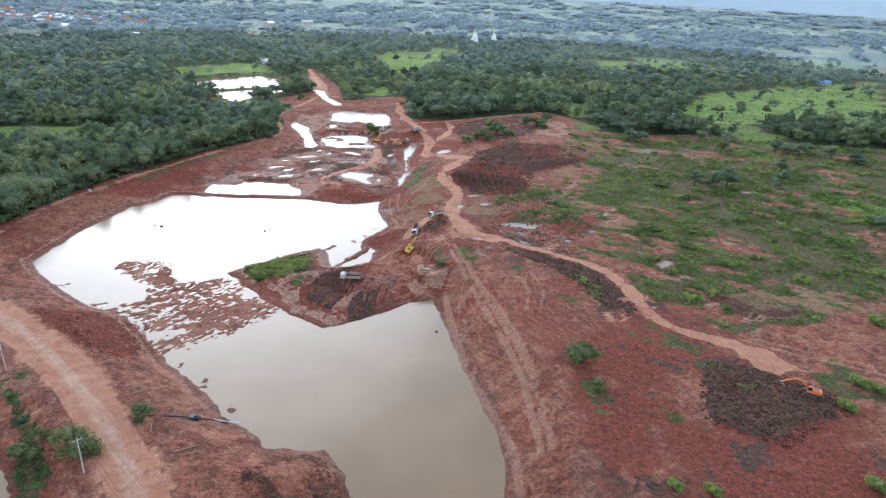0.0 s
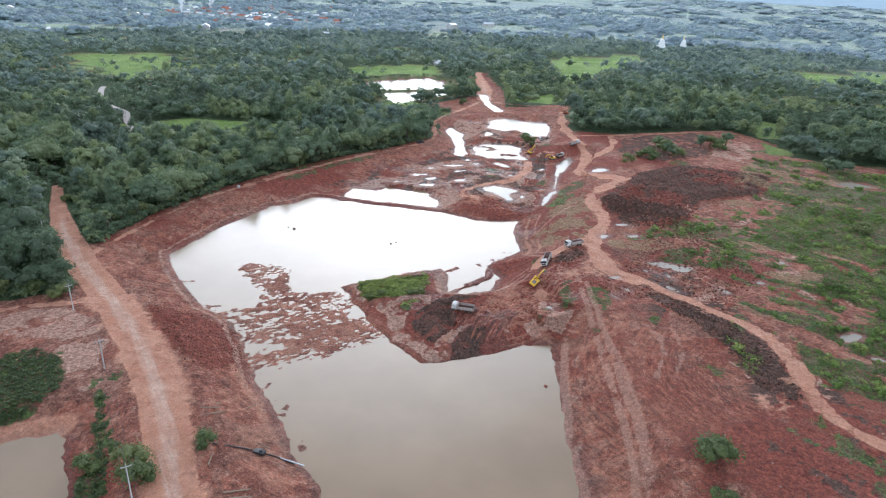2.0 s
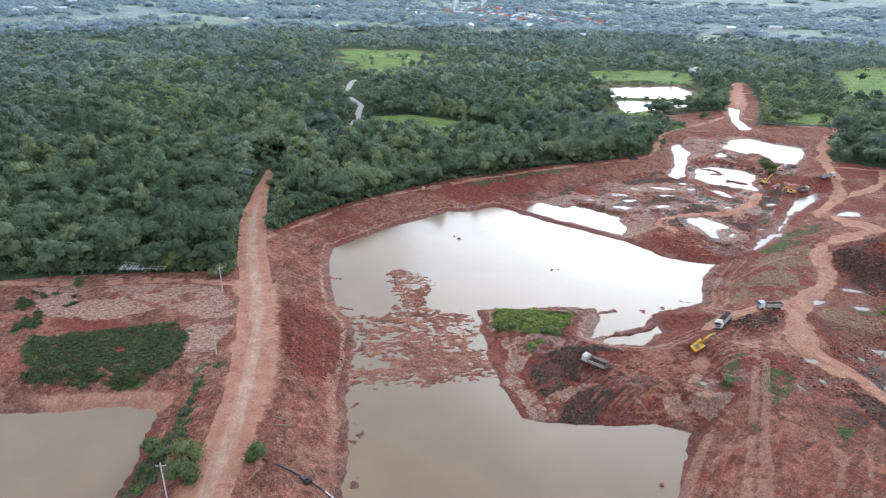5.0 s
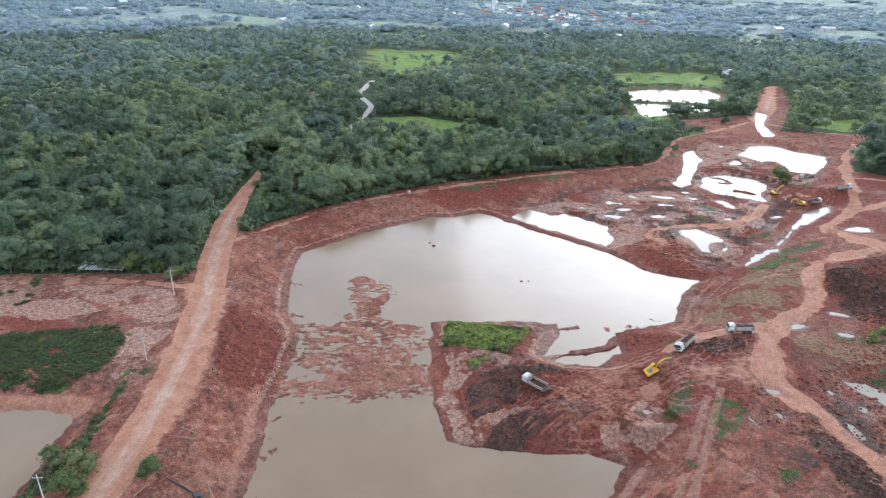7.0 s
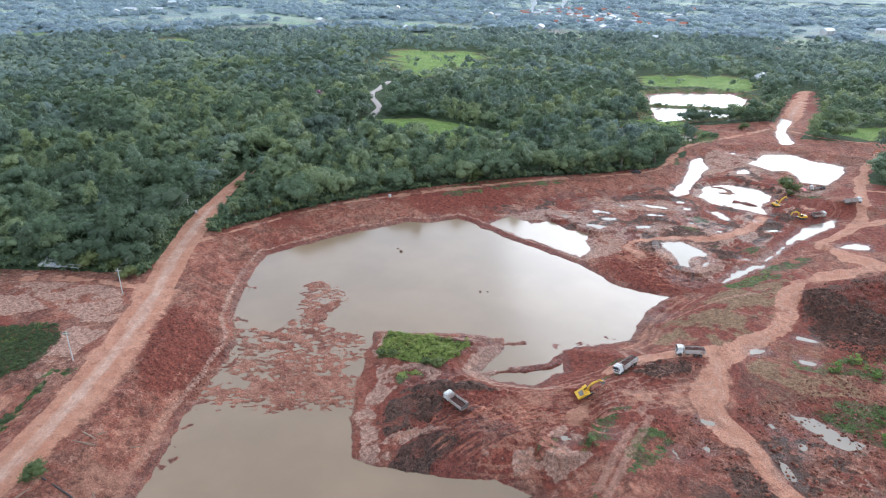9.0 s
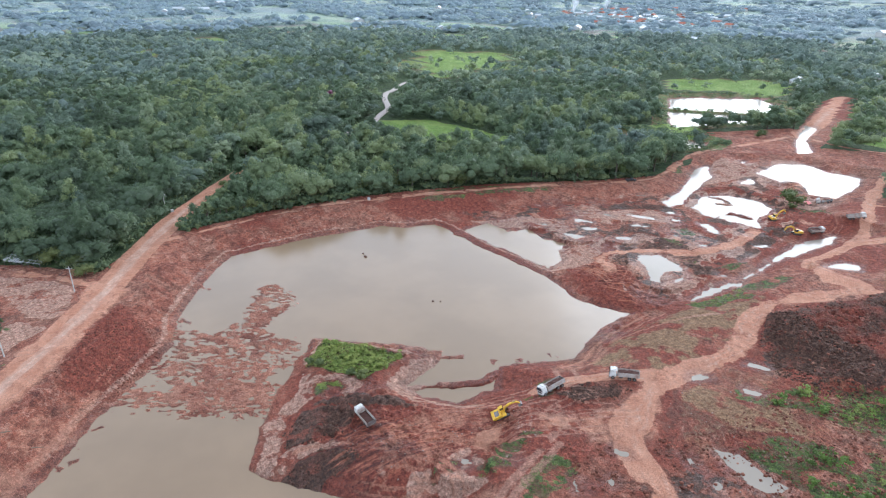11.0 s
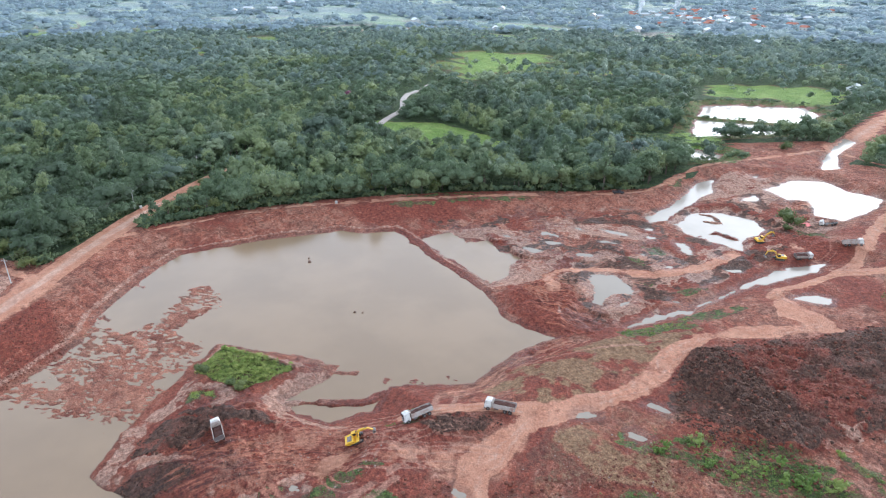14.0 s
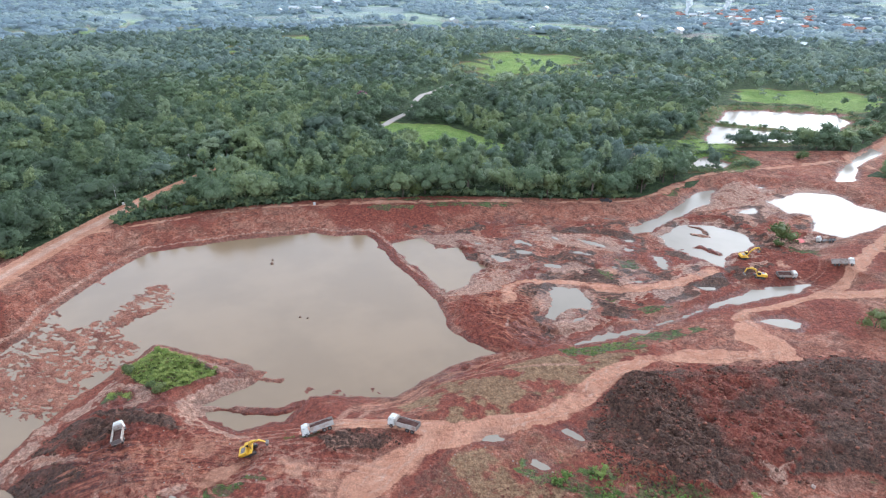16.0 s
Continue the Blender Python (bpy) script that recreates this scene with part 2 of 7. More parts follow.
def leaf_material(name, low, high, warm):
    """Foliage; the tree's own tint, then leaf by leaf and in small clumps."""
    m = Nodes(name)
    tint = m.value("tint")
    clump = m.noise(1.1, 4, 0.7)
    col = m.mix(m.math("ADD", m.math("MULTIPLY", m.island(), 0.55), m.math("MULTIPLY", m.ramp(clump, 0.3, 0.7), 0.45)), low, high)
    col = m.mix(m.ramp(tint, 0.45, 1.0, 0.0, 0.85), col, warm)
    col = m.mix(m.ramp(tint, 0.0, 0.4, 0.6, 0.0), col, tuple(0.6 * c for c in low))
    col = m.mix(m.ramp(clump, 0.50, 0.34, 0.0, 0.4), col, tuple(0.5 * c for c in low))
    m.bump(clump, 0.8, 0.8)
    lit = m.tree.nodes.new("ShaderNodeBsdfTranslucent")
    m.put(lit.inputs["Color"], col)
    both = m.tree.nodes.new("ShaderNodeMixShader")
    both.inputs[0].default_value = 0.45
    m.tree.links.new(m.bsdf.outputs[0], both.inputs[1])
    m.tree.links.new(lit.outputs[0], both.inputs[2])
    m.tree.links.new(both.outputs[0], m.tree.nodes["Material Output"].inputs["Surface"])
    return m.out(col, 0.55, spec=0.4)


def plain(name, colour, rough=0.5, metal=0.0, wear=0.25, dirt=(0.20, 0.09, 0.06), scale=1.2):
    """Paint, rubber or metal with grime in patches at two scales."""
    m = Nodes(name)
    g = m.math("MULTIPLY", m.ramp(m.noise(scale, 5, 0.6), 0.45, 0.75), wear)
    g = m.math("ADD", g, m.math("MULTIPLY", m.ramp(m.noise(scale * 6, 3), 0.5, 0.8), wear * 0.6))
    return m.out(m.mix(g, colour, dirt), m.math("ADD", rough, m.math("MULTIPLY", g, 0.3)), metal=metal)


def lump_material(name, low, high):
    """Loose earth, each lump of its own shade."""
    m = Nodes(name)
    grain = m.ramp(m.noise(3.0, 4, 0.65), 0.35, 0.65)
    col = m.mix(m.math("ADD", m.math("MULTIPLY", m.island(), 0.7), m.math("MULTIPLY", grain, 0.3)), low, high)
    m.bump(grain, 0.2, 0.6)
    return m.out(col, 0.95, spec=0.2)


GROUND = ground_material()
MUDDY = water_material("muddy_water", (0.228, 0.154, 0.094), 0.012, 0.56)
SILTY = water_material("silty_water", (0.27, 0.225, 0.180), 0.012, 0.12)
LEAF = leaf_material("leaves", (0.100, 0.144, 0.078), (0.164, 0.222, 0.116), (0.280, 0.325, 0.140))
# the same foliage made paler and bluer in three steps, as painted haze
HALF_HAZE_LEAF = leaf_material("half_haze_leaves", (0.138, 0.190, 0.132), (0.196, 0.258, 0.178), (0.300, 0.350, 0.195))
HAZE_LEAF = leaf_material("haze_leaves", (0.180, 0.240, 0.200), (0.240, 0.305, 0.255), (0.325, 0.380, 0.270))
FAR_HAZE_LEAF = leaf_material("far_haze_leaves", (0.270, 0.350, 0.390), (0.310, 0.390, 0.425), (0.380, 0.455, 0.425))
WEED = leaf_material("weed_leaves", (0.110, 0.175, 0.036), (0.205, 0.295, 0.060), (0.31, 0.36, 0.095))
SHRUB = leaf_material("bright_leaves", (0.165, 0.230, 0.045), (0.270, 0.340, 0.080), (0.40, 0.43, 0.120))
DARK_SHRUB = leaf_material("dark_shrub_leaves", (0.050, 0.075, 0.022), (0.088, 0.122, 0.036), (0.15, 0.18, 0.055))
OLIVE = leaf_material("olive_leaves", (0.092, 0.125, 0.042), (0.165, 0.205, 0.068), (0.27, 0.285, 0.105))
BLOSSOM = leaf_material("pink_blossom", (0.22, 0.08, 0.13), (0.36, 0.16, 0.23), (0.40, 0.22, 0.26))
BARK = plain("bark", (0.11, 0.085, 0.065), 0.9, wear=0.5, dirt=(0.05, 0.04, 0.03))
PALE_ROAD = plain("pale_road", (0.42, 0.36, 0.32), 0.9, wear=0.5, dirt=(0.38, 0.27, 0.21), scale=0.4)
WHITE_PAINT = plain("white_paint", (0.60, 0.58, 0.54), 0.5, wear=0.5)
YELLOW_PAINT = plain("yellow_paint", (0.72, 0.42, 0.03), 0.42, wear=0.3)
ORANGE_PAINT = plain("orange_paint", (0.65, 0.17, 0.04), 0.42, wear=0.3)
STEEL = plain("worn_steel", (0.20, 0.19, 0.18), 0.5, 0.7, wear=0.5)
BLACK = plain("black_plastic", (0.025, 0.025, 0.027), 0.5, wear=0.35)
RUBBER = plain("rubber", (0.022, 0.021, 0.02), 0.85, wear=0.6)
GLASS = plain("dark_glass", (0.03, 0.04, 0.05), 0.08, wear=0.1)
LAMP = plain("lamp_lens", (0.75, 0.72, 0.65), 0.15, wear=0.1)
CONCRETE = plain("concrete", (0.46, 0.44, 0.41), 0.85, wear=0.3, dirt=(0.25, 0.2, 0.17))
WALL = plain("plaster", (0.5, 0.48, 0.45), 0.8, wear=0.3, dirt=(0.36, 0.32, 0.28))
SHEET = plain("roof_sheet", (0.50, 0.52, 0.54), 0.4, 0.3, wear=0.3, dirt=(0.35, 0.28, 0.24))
BLUE_SHEET = plain("blue_roof_sheet", (0.10, 0.28, 0.62), 0.4, wear=0.2)
TILE_ROOF = plain("clay_tile_roof", (0.36, 0.13, 0.08), 0.8, wear=0.4)
LOAD = plain("loaded_soil", (0.060, 0.023, 0.016), 0.95, wear=0.5, dirt=(0.11, 0.042, 0.028), scale=2.5)
CLOD = lump_material("earth_clod", (0.075, 0.026, 0.018), (0.27, 0.105, 0.068))
ROCK = plain("pale_rock", (0.32, 0.225, 0.18), 0.9, wear=0.5, dirt=(0.22, 0.11, 0.08), scale=2.0)
DARK_CLOD = lump_material("dark_clod", (0.038, 0.023, 0.018), (0.160, 0.085, 0.058))
WOOD = plain("cut_wood", (0.27, 0.19, 0.13), 0.85, wear=0.4, dirt=(0.13, 0.07, 0.05))
TARP = plain("red_tarp", (0.55, 0.10, 0.09), 0.6, wear=0.3)
GOLD = plain("gilding", (0.75, 0.55, 0.22), 0.35, 0.6, wear=0.2)
WHITEWASH = plain("whitewash", (0.84, 0.83, 0.80), 0.7, wear=0.12, dirt=(0.5, 0.47, 0.42))
# pale blue of the hills is haze painted into their colour
HILLS = plain("hazed_far_hills", (0.37, 0.45, 0.51), 0.95, wear=0.6, dirt=(0.29, 0.37, 0.40), scale=0.006)
BED_PAINT = plain("bed_paint", (0.40, 0.35, 0.31), 0.65, wear=0.7, dirt=(0.22, 0.10, 0.065), scale=0.9)

# ---- the plan of the place, in metres ----
WATER = -3.6
LOWER_EAST = [(16, 40), (16, 104), (16, 113), (15.5, 124), (11.5, 135), (8.5, 147), (2.5, 170.5), (-2, 192), (-10, 189), (-15, 184), (-20, 179.5), (-26.5, 174), (-32.5, 171), (-42.5, 179.5), (-57, 189), (-74.5, 204.5)]
UPPER = [(-71, 209), (-59, 221.5), (-48, 231), (-43, 224), (-40.5, 213.5), (-34, 215), (-27, 220.5), (-26.5, 230.5), (-33.5, 238.5), (-30.5, 245), (-26, 251.5), (-23.5, 258), (-28, 268.5), (-30.5, 280), (-30.5, 291), (-38.5, 286), (-50.5, 284.5), (-64, 287.5), (-79, 287.5), (-96.5, 285.5), (-109.5, 287), (-126, 284.5), (-131, 272), (-137.5, 265), (-140.5, 248), (-142.5, 235.5), (-143, 218.5), (-144, 205.5), (-133, 194.5), (-120, 184), (-108, 175.5)]
LOWER_WEST = [(-98.5, 173.5), (-83.5, 160.5), (-73, 148.5), (-62.5, 139), (-55.5, 132), (-50.5, 126), (-44.5, 122.5), (-37.5, 116.5), (-29.5, 115), (-24.5, 115.5), (-18.5, 108.5), (-16, 102), (-16, 40)]
MAIN_POND = LOWER_EAST + UPPER + LOWER_WEST
CORNER_POND = [(-114, 290), (-114.5, 303), (-103, 304), (-100.5, 313.5), (-88.5, 311), (-82.5, 317.5), (-76, 306), (-70.5, 300), (-69, 293), (-82, 292.5), (-95.5, 290.5)]
MUDFLAT = [(-119, 203), (-115, 210), (-102, 214.5), (-93, 209.5), (-89, 200), (-78.5, 203.5), (-72, 203), (-57.5, 188.5), (-48.5, 183.5), (-46, 172.5), (-60, 161), (-74.5, 151.5), (-78.5, 151.5), (-90.5, 166.5), (-105.5, 173), (-100.5, 181), (-97, 186.5), (-107.5, 197)]
# name, level of the water, outline
PONDS = [
    ("pond_pit", -2.3, [(-55, 326), (-52.5, 332), (-42, 331), (-35.5, 326), (-40.5, 321.5), (-37, 313.5), (-40, 313), (-46, 318.5)]),
    ("channel", -2.3, [(-23.5, 312), (-24, 324), (-23.5, 336.5), (-23, 351), (-25.5, 370), (-26, 382), (-24.5, 395), (-21.5, 403.5), (-19.5, 394), (-21, 378), (-23, 367), (-22, 350), (-21, 336), (-21.5, 322)]),
    ("pond_mine", -2.3, [(-76.5, 385), (-82.5, 402), (-75, 416), (-59, 418), (-51, 415), (-50, 405), (-50, 397), (-41, 387.5), (-50, 385.5), (-65, 381)]),
    ("pond_arm", -2.3, [(-85.5, 381), (-90.5, 402.5), (-108, 438.5), (-107, 449), (-95.5, 433), (-87, 408), (-79.5, 387.5), (-81, 379.5)]),
    ("pond_upper", -1.4, [(-84, 455), (-87, 478), (-78, 491.5), (-63, 487), (-47.5, 491), (-41.5, 465), (-41.5, 448), (-52, 443), (-64, 458), (-69, 450.5)]),
    ("fish_pond_north", -0.6, [(-225.5, 579.5), (-216, 603), (-186.5, 635.5), (-168, 627), (-151.5, 585.5), (-177, 567.5), (-203, 548.5)]),
    ("fish_pond_south", -0.6, [(-197, 539), (-173.5, 556.5), (-151.5, 577.5), (-142.5, 558.5), (-153.5, 534), (-166.5, 501.5)]),
    ("wood_pond", -1.2, [(-149, 461), (-147, 483), (-132, 486), (-128, 475), (-136.5, 457)]),
    ("wood_pool", -1.2, [(-168.5, 439.5), (-173, 470.5), (-153.5, 469), (-150.5, 458.5), (-158, 446.5)]),
    ("brook", -0.6, [(-120, 577.5), (-111, 573.5), (-101.5, 539.5), (-84.5, 513.5), (-88, 506), (-102.5, 530)]),
    ("roadside_pond", -1.4, [(-170, 45), (-124, 91), (-116.5, 99), (-107.5, 107), (-100, 114.5), (-96, 112.5), (-84, 100), (-81, 97), (-76, 88), (-60, 45)]),
    ("puddle_weeds", 3.0, [(23.5, 249), (28, 252), (34, 250.5), (39, 251), (37.5, 246.5), (33, 244.5), (28, 245.5)]),
    ("puddle_track", 3.0, [(26.5, 234.5), (28.5, 234), (34, 228.5), (32, 228)]),
    ("puddle_verge", 3.0, [(20.5, 241.5), (22.5, 243.2), (26.8, 241), (26, 239.2)]),
    ("puddle_round", 3.1, [(77, 216), (82, 219.5), (84, 218), (81, 213), (77, 211.5)]),
    ("puddle_meadow", 2.6, [(113, 391.5), (125.5, 398.5), (133, 394), (122, 386.5)]),
    ("puddle_heap", 2.4, [(-6, 361.5), (-4, 369), (0, 371.5), (1.5, 367.5), (-1.5, 364)]),
]
# small puddles: x, y, half length, half width, turn
for k, (px, py, pa, pb, pt) in enumerate([(12.5, 232, 1.8, 0.6, 20), (14, 218.5, 1.6, 0.8, 130), (17, 224, 1.4, 1.0, 40), (6.8, 269, 2.6, 1.0, 70), (12.5, 285, 3.0, 0.7, 30), (17.5, 273.5, 2.6, 0.9, 20), (30, 240, 3.4, 0.7, 120), (47, 235, 2.2, 0.7, 150), (60, 246, 1.6, 0.6, 30), (84, 205, 2.4, 0.7, 0), (70, 268, 1.4, 0.6, 60), (60, 290, 2.2, 0.5, 10), (150, 312, 3.5, 1.0, 20), (-28, 336, 2.0, 0.9, 60), (-91, 335, 4.5, 1.6, 25), (-84, 331, 3.2, 1.2, 40), (-82, 321, 5.0, 1.3, 30), (-70, 366, 4.0, 1.5, 70), (-75, 373, 3.5, 1.2, 20), (-99, 319, 3.0, 0.9, 30), (-47, 353, 2.5, 0.8, 60), (-68.5, 335, 2.6, 0.7, 50), (-78, 359.5, 7.5, 1.0, 22), (-57, 371, 5.5, 1.3, -22), (-92, 360, 2.2, 0.8, 30), (-79, 440, 7, 2.2, 95), (-99, 469, 4, 1.5, 130), (-60, 353, 2.6, 0.6, 30), (-35, 321, 2.4, 0.7, 95), (-44, 376, 2.2, 0.6, 10), (-33, 371, 1.8, 0.6, 60), (-97, 381, 3.2, 0.8, 60), (-90, 349, 3.4, 0.6, 15), (-74, 350, 2.8, 0.5, 40), (-5, 205.5, 1.4, 0.5, 40), (1.5, 213, 1.2, 0.4, 60)]):
    turn, pts = radians(pt), []
    for i in range(9):
        t, w = 2 * math.pi * i / 9, 1 + 0.25 * math.sin(2.3 * i + 5 * k)
        u, v = 0.85 * pa * w * math.cos(t), 1.15 * pb * w * math.sin(t)
        pts.append((px + u * math.cos(turn) - v * math.sin(turn), py + u * math.sin(turn) + v * math.cos(turn)))
    PONDS.append(("puddle", 3.0 if px > 0 else 1.6 if px > -10 else -2.55 + 0.6 * min(1.0, max(0.0, (py - 300) / 120)), pts))
# centre line and half width
ROADS = {
    "lane": (4.9, [(-20, 40), (-54.5, 93.5), (-67, 108.5), (-81, 124), (-94, 136), (-111, 149), (-131, 163), (-156, 178.5), (-180, 196), (-202, 215), (-214, 225.5), (-228, 240)]),
    "crest_track": (1.3, [(-158, 180), (-163, 200), (-164, 226.5), (-163.5, 250), (-158, 271), (-148.5, 298), (-139, 322), (-128, 350.5), (-111, 380.5), (-104.5, 398), (-107, 411.5), (-116, 436.5), (-120.5, 461), (-118, 475), (-112, 509.5), (-107, 544.5)]),
    "haul_road": (2.6, [(19.5, 230), (10.5, 237), (7, 246.5), (3, 256), (3, 266), (6, 284.5), (3, 294.5), (-3, 311), (-1, 325), (7, 343), (10, 354), (2, 355.5), (-6, 358), (-14, 360), (-12.5, 375), (-11, 396), (-16, 415), (-25, 437), (-35.5, 473.5), (-41, 515)]),
    "haul_branch": (2.0, [(-12.5, 380), (-6, 395), (0, 410), (2, 432), (-2, 447)]),
    "edge_track": (1.5, [(-26, 439), (-2, 448), (24, 466), (48, 484), (70, 500)]),
    "loading_road": (1.3, [(9, 236), (4, 231), (-2, 225), (-9, 217.5), (-17, 209)]),
    "truck_stand": (2.0, [(-14, 234), (-10.5, 241.5), (-5, 253), (2, 262)]),
    "weeds_track": (2.1, [(12, 237), (25, 230), (44, 216), (55, 209.5), (61.5, 194.5), (63, 176), (69, 166), (82, 160), (89, 155), (89, 146)]),
    "pit_track": (2.1, [(-37, 297), (-48, 305), (-62, 311), (-64, 320), (-58, 330), (-44, 346), (-40, 363.5), (-43, 383)]),
    "mine_track": (1.5, [(-52, 420), (-40, 410), (-30, 402), (-18, 402)]),
    "north_track": (1.6, [(-114, 490), (-107, 544.5), (-81.5, 532), (-48.5, 542.5), (-38, 535)]),
    "north_cut": (5.0, [(-107, 544.5), (-118.5, 596), (-150, 690)]),
    "wood_road": (2.0, [(-262, 318), (-274, 331), (-283, 348), (-296, 363), (-312, 377), (-340, 394), (-363, 408), (-374, 424), (-395, 452)]),
    "side_track": (1.7, [(-230, 75), (-178.5, 118), (-166, 131), (-153, 147), (-134, 160)]),
}


def eased(points):
    """Corners cut twice, the ends kept."""
    for _ in range(2):
        out = [points[0]]
        for (ax, ay), (bx, by) in zip(points, points[1:]):
            out += [(0.75 * ax + 0.25 * bx, 0.75 * ay + 0.25 * by), (0.25 * ax + 0.75 * bx, 0.25 * ay + 0.75 * by)]
        points = out + [points[-1]]
    return points


PIT = [(-160, 190), (-161, 226), (-160, 250), (-154, 272), (-144, 300), (-135, 324), (-124, 350), (-107, 380), (-101, 398), (-106, 440), (-100, 480), (-90, 500), (-46, 500), (-38, 470), (-28, 430), (-22, 410), (-17, 375), (-19, 345), (-14, 320), (-12, 296), (-12, 275), (-14, 254), (-20, 240), (-18, 225), (-8, 205), (8, 195), (16, 178), (24, 150), (30, 120), (31, 40), (-30, 40), (-28, 95), (-38, 108), (-60, 121), (-76, 137), (-96, 157), (-120, 174), (-148, 182)]
BARE = [(-184, 119), (-161.5, 145.5), (-144.5, 163), (-166, 186), (-169, 230), (-162.5, 275), (-144.5, 326), (-115.5, 383), (-107, 404), (-112.5, 440), (-131.5, 491), (-150, 494), (-137.5, 516), (-116, 558.5), (-155, 680), (-140, 690), (-100.5, 590), (-84.5, 521), (-52.5, 545.5), (-34, 550), (-30, 453.5), (0, 453), (22, 469), (50, 489), (76, 502), (100, 470), (96, 430), (84.5, 387), (78.5, 353.5), (46.5, 325.5), (29.5, 289.5), (26, 248), (60, 212.5), (66, 182.5), (86.5, 167), (150, 190), (168, 150), (150, 100), (118, 62), (60, 38), (10, 22), (-60, 26), (-130, 30), (-220, 70)]
WEEDS = [(70, 395), (82, 425), (120, 436), (180, 440), (290, 425), (290, 180), (144, 186), (85.5, 165.5), (65, 180.5), (62.5, 205.5), (25.5, 239), (24, 290), (49, 322.5)]
HEAP = [(-1.5, 308), (3, 323), (10.5, 339.5), (15.5, 362), (36.5, 391), (84, 386), (76, 352), (47, 329), (43, 316), (39, 296), (25, 285), (8.5, 293)]
PENINSULA = [(-66.5, 197), (-71.5, 205), (-57, 219.5), (-46.5, 228), (-43.5, 226), (-41, 215), (-36, 212), (-28, 217), (-20, 224), (-8, 226), (4, 210), (2, 195), (-10, 190), (-15, 186), (-20, 181), (-26, 176), (-32, 172), (-41, 180), (-54, 190)]
ISLAND = [(-62, 196), (-70, 204), (-67.5, 208), (-59, 214.5), (-49, 220), (-46.5, 212), (-46, 205), (-55.5, 198.5)]
DARK = [[(70.5, 150.5), (88.5, 146.5), (102, 133), (78, 115), (61, 123.5)], [(21.6, 221.8), (29.5, 224.8), (47, 212.2), (57.2, 198), (61, 180.3), (58.5, 173.4), (49.2, 179.8), (42.7, 198.8), (30.9, 211.5)],
        [(84, 190), (104, 193), (112, 180), (95, 174)]]
GREEN = [[(-46, 424), (-38, 429), (-33, 421), (-42, 417)], [(-60, 345), (-56, 350), (-52, 346)], [(-179, 112), (-172.6, 118), (-161, 125.3), (-155.2, 116), (-150.4, 107.3), (-154.5, 101.5), (-173, 108)], [(-152, 104), (-141, 115), (-135, 124), (-128, 136), (-116, 131), (-108.5, 124), (-109, 113), (-117, 102), (-130, 95)], [(-105, 129), (-100, 131), (-92, 121), (-82, 110), (-74, 99), (-72, 92), (-78, 92), (-88, 107)], [(-20, 304), (-19, 332), (-15, 350), (-9, 346), (-10, 330), (-13, 310)], [(6, 205), (12, 214), (13, 198), (9, 192)], [(-16, 240), (-10, 238), (-12, 228), (-18, 230)], [(-46, 333), (-40, 339), (-36, 335), (-40, 330)], [(-146, 292), (-133, 330), (-130.5, 329), (-143, 291)], [(-46, 424), (-38, 429), (-33, 421), (-42, 417)], [(-108, 412), (-117, 438), (-112, 438), (-105, 414)], [(-60, 345), (-56, 350), (-52, 346)], [(36, 141), (42, 138), (42, 128), (37, 130)], [(98, 145), (112, 150), (112, 133), (100, 135)]]
BANK_SPOIL = [(-119, 163), (-106, 167.5), (-90.5, 167), (-76, 150), (-82, 142), (-92, 141.5), (-104, 148.5)]
CLODS = [(-36, 113), (-25, 113), (-17, 104), (-15, 90), (-26, 88), (-40, 100)]
SCRATCHED = [(17.5, 201), (29, 209), (41, 197), (49.5, 177), (50, 166), (36, 156), (23, 156)]
DRY = [(-16, 250), (-21, 262), (-24, 277), (-20, 295), (-14, 318), (-6, 322), (3, 298), (5, 281), (1, 262), (-6, 248)]
FLATS = [(-175, 120), (-160, 142), (-135, 156), (-118, 148), (-104, 133), (-100, 120), (-112, 124), (-128, 138), (-142, 132)]
TRACKS = [(1.1, [(1.5, 191.5), (3.5, 175), (6, 161), (8, 150), (13, 134), (18, 118), (19, 90)]), (0.9, [(1.1, 224.7), (7.3, 202.5), (12.8, 181.5), (16.7, 164.2), (19.1, 155.6), (22, 140), (24, 115)]), (0.9, [(4, 223), (9.9, 202), (15.4, 181), (19.2, 164.5), (21.6, 156.5), (24.4, 140), (26.5, 115)]), (0.5, [(12, 196), (18, 176), (23, 156), (27, 130)]), (1.0, [(-80, 149), (-68.5, 139.5), (-58, 130), (-52, 125.5)]), (0.8, [(-12, 240), (-20, 246), (-19.5, 256), (-23.5, 268), (-25.5, 280), (-26, 292)]), (0.6, [(-10, 244), (-16.5, 249), (-16, 257), (-20, 269), (-22, 281), (-22, 295)]), (0.7, [(27, 196), (28, 186), (26, 174)]), (0.5, [(31, 200), (33, 189), (31, 178)]),
          (0.7, [(-33, 176.5), (-30, 182.5), (-26.5, 189.5)]), (0.6, [(86, 163), (100, 155), (120, 146)]), (0.5, [(87, 165), (102, 157.5), (122, 149)]), (0.6, [(-20, 268), (-15, 285), (-9, 300), (-8, 310)])]
BUNDS = [(WATER, 0.7, [(-40.5, 211.5), (-34, 222.5), (-30, 230), (-31, 236)]), (WATER, 1.2, [(-47, 214), (-45, 221.5), (-45.5, 228.5), (-43, 233)]), (-2.3, 0.8, [(-82, 402), (-73.5, 407), (-65.5, 404), (-70.5, 399.5)]), (-2.3, 0.6, [(-61, 385), (-60, 393.5), (-52.5, 394.5)]), (WATER, 0.9, [(-114, 288.5), (-96, 288), (-82, 290), (-68, 291)])]
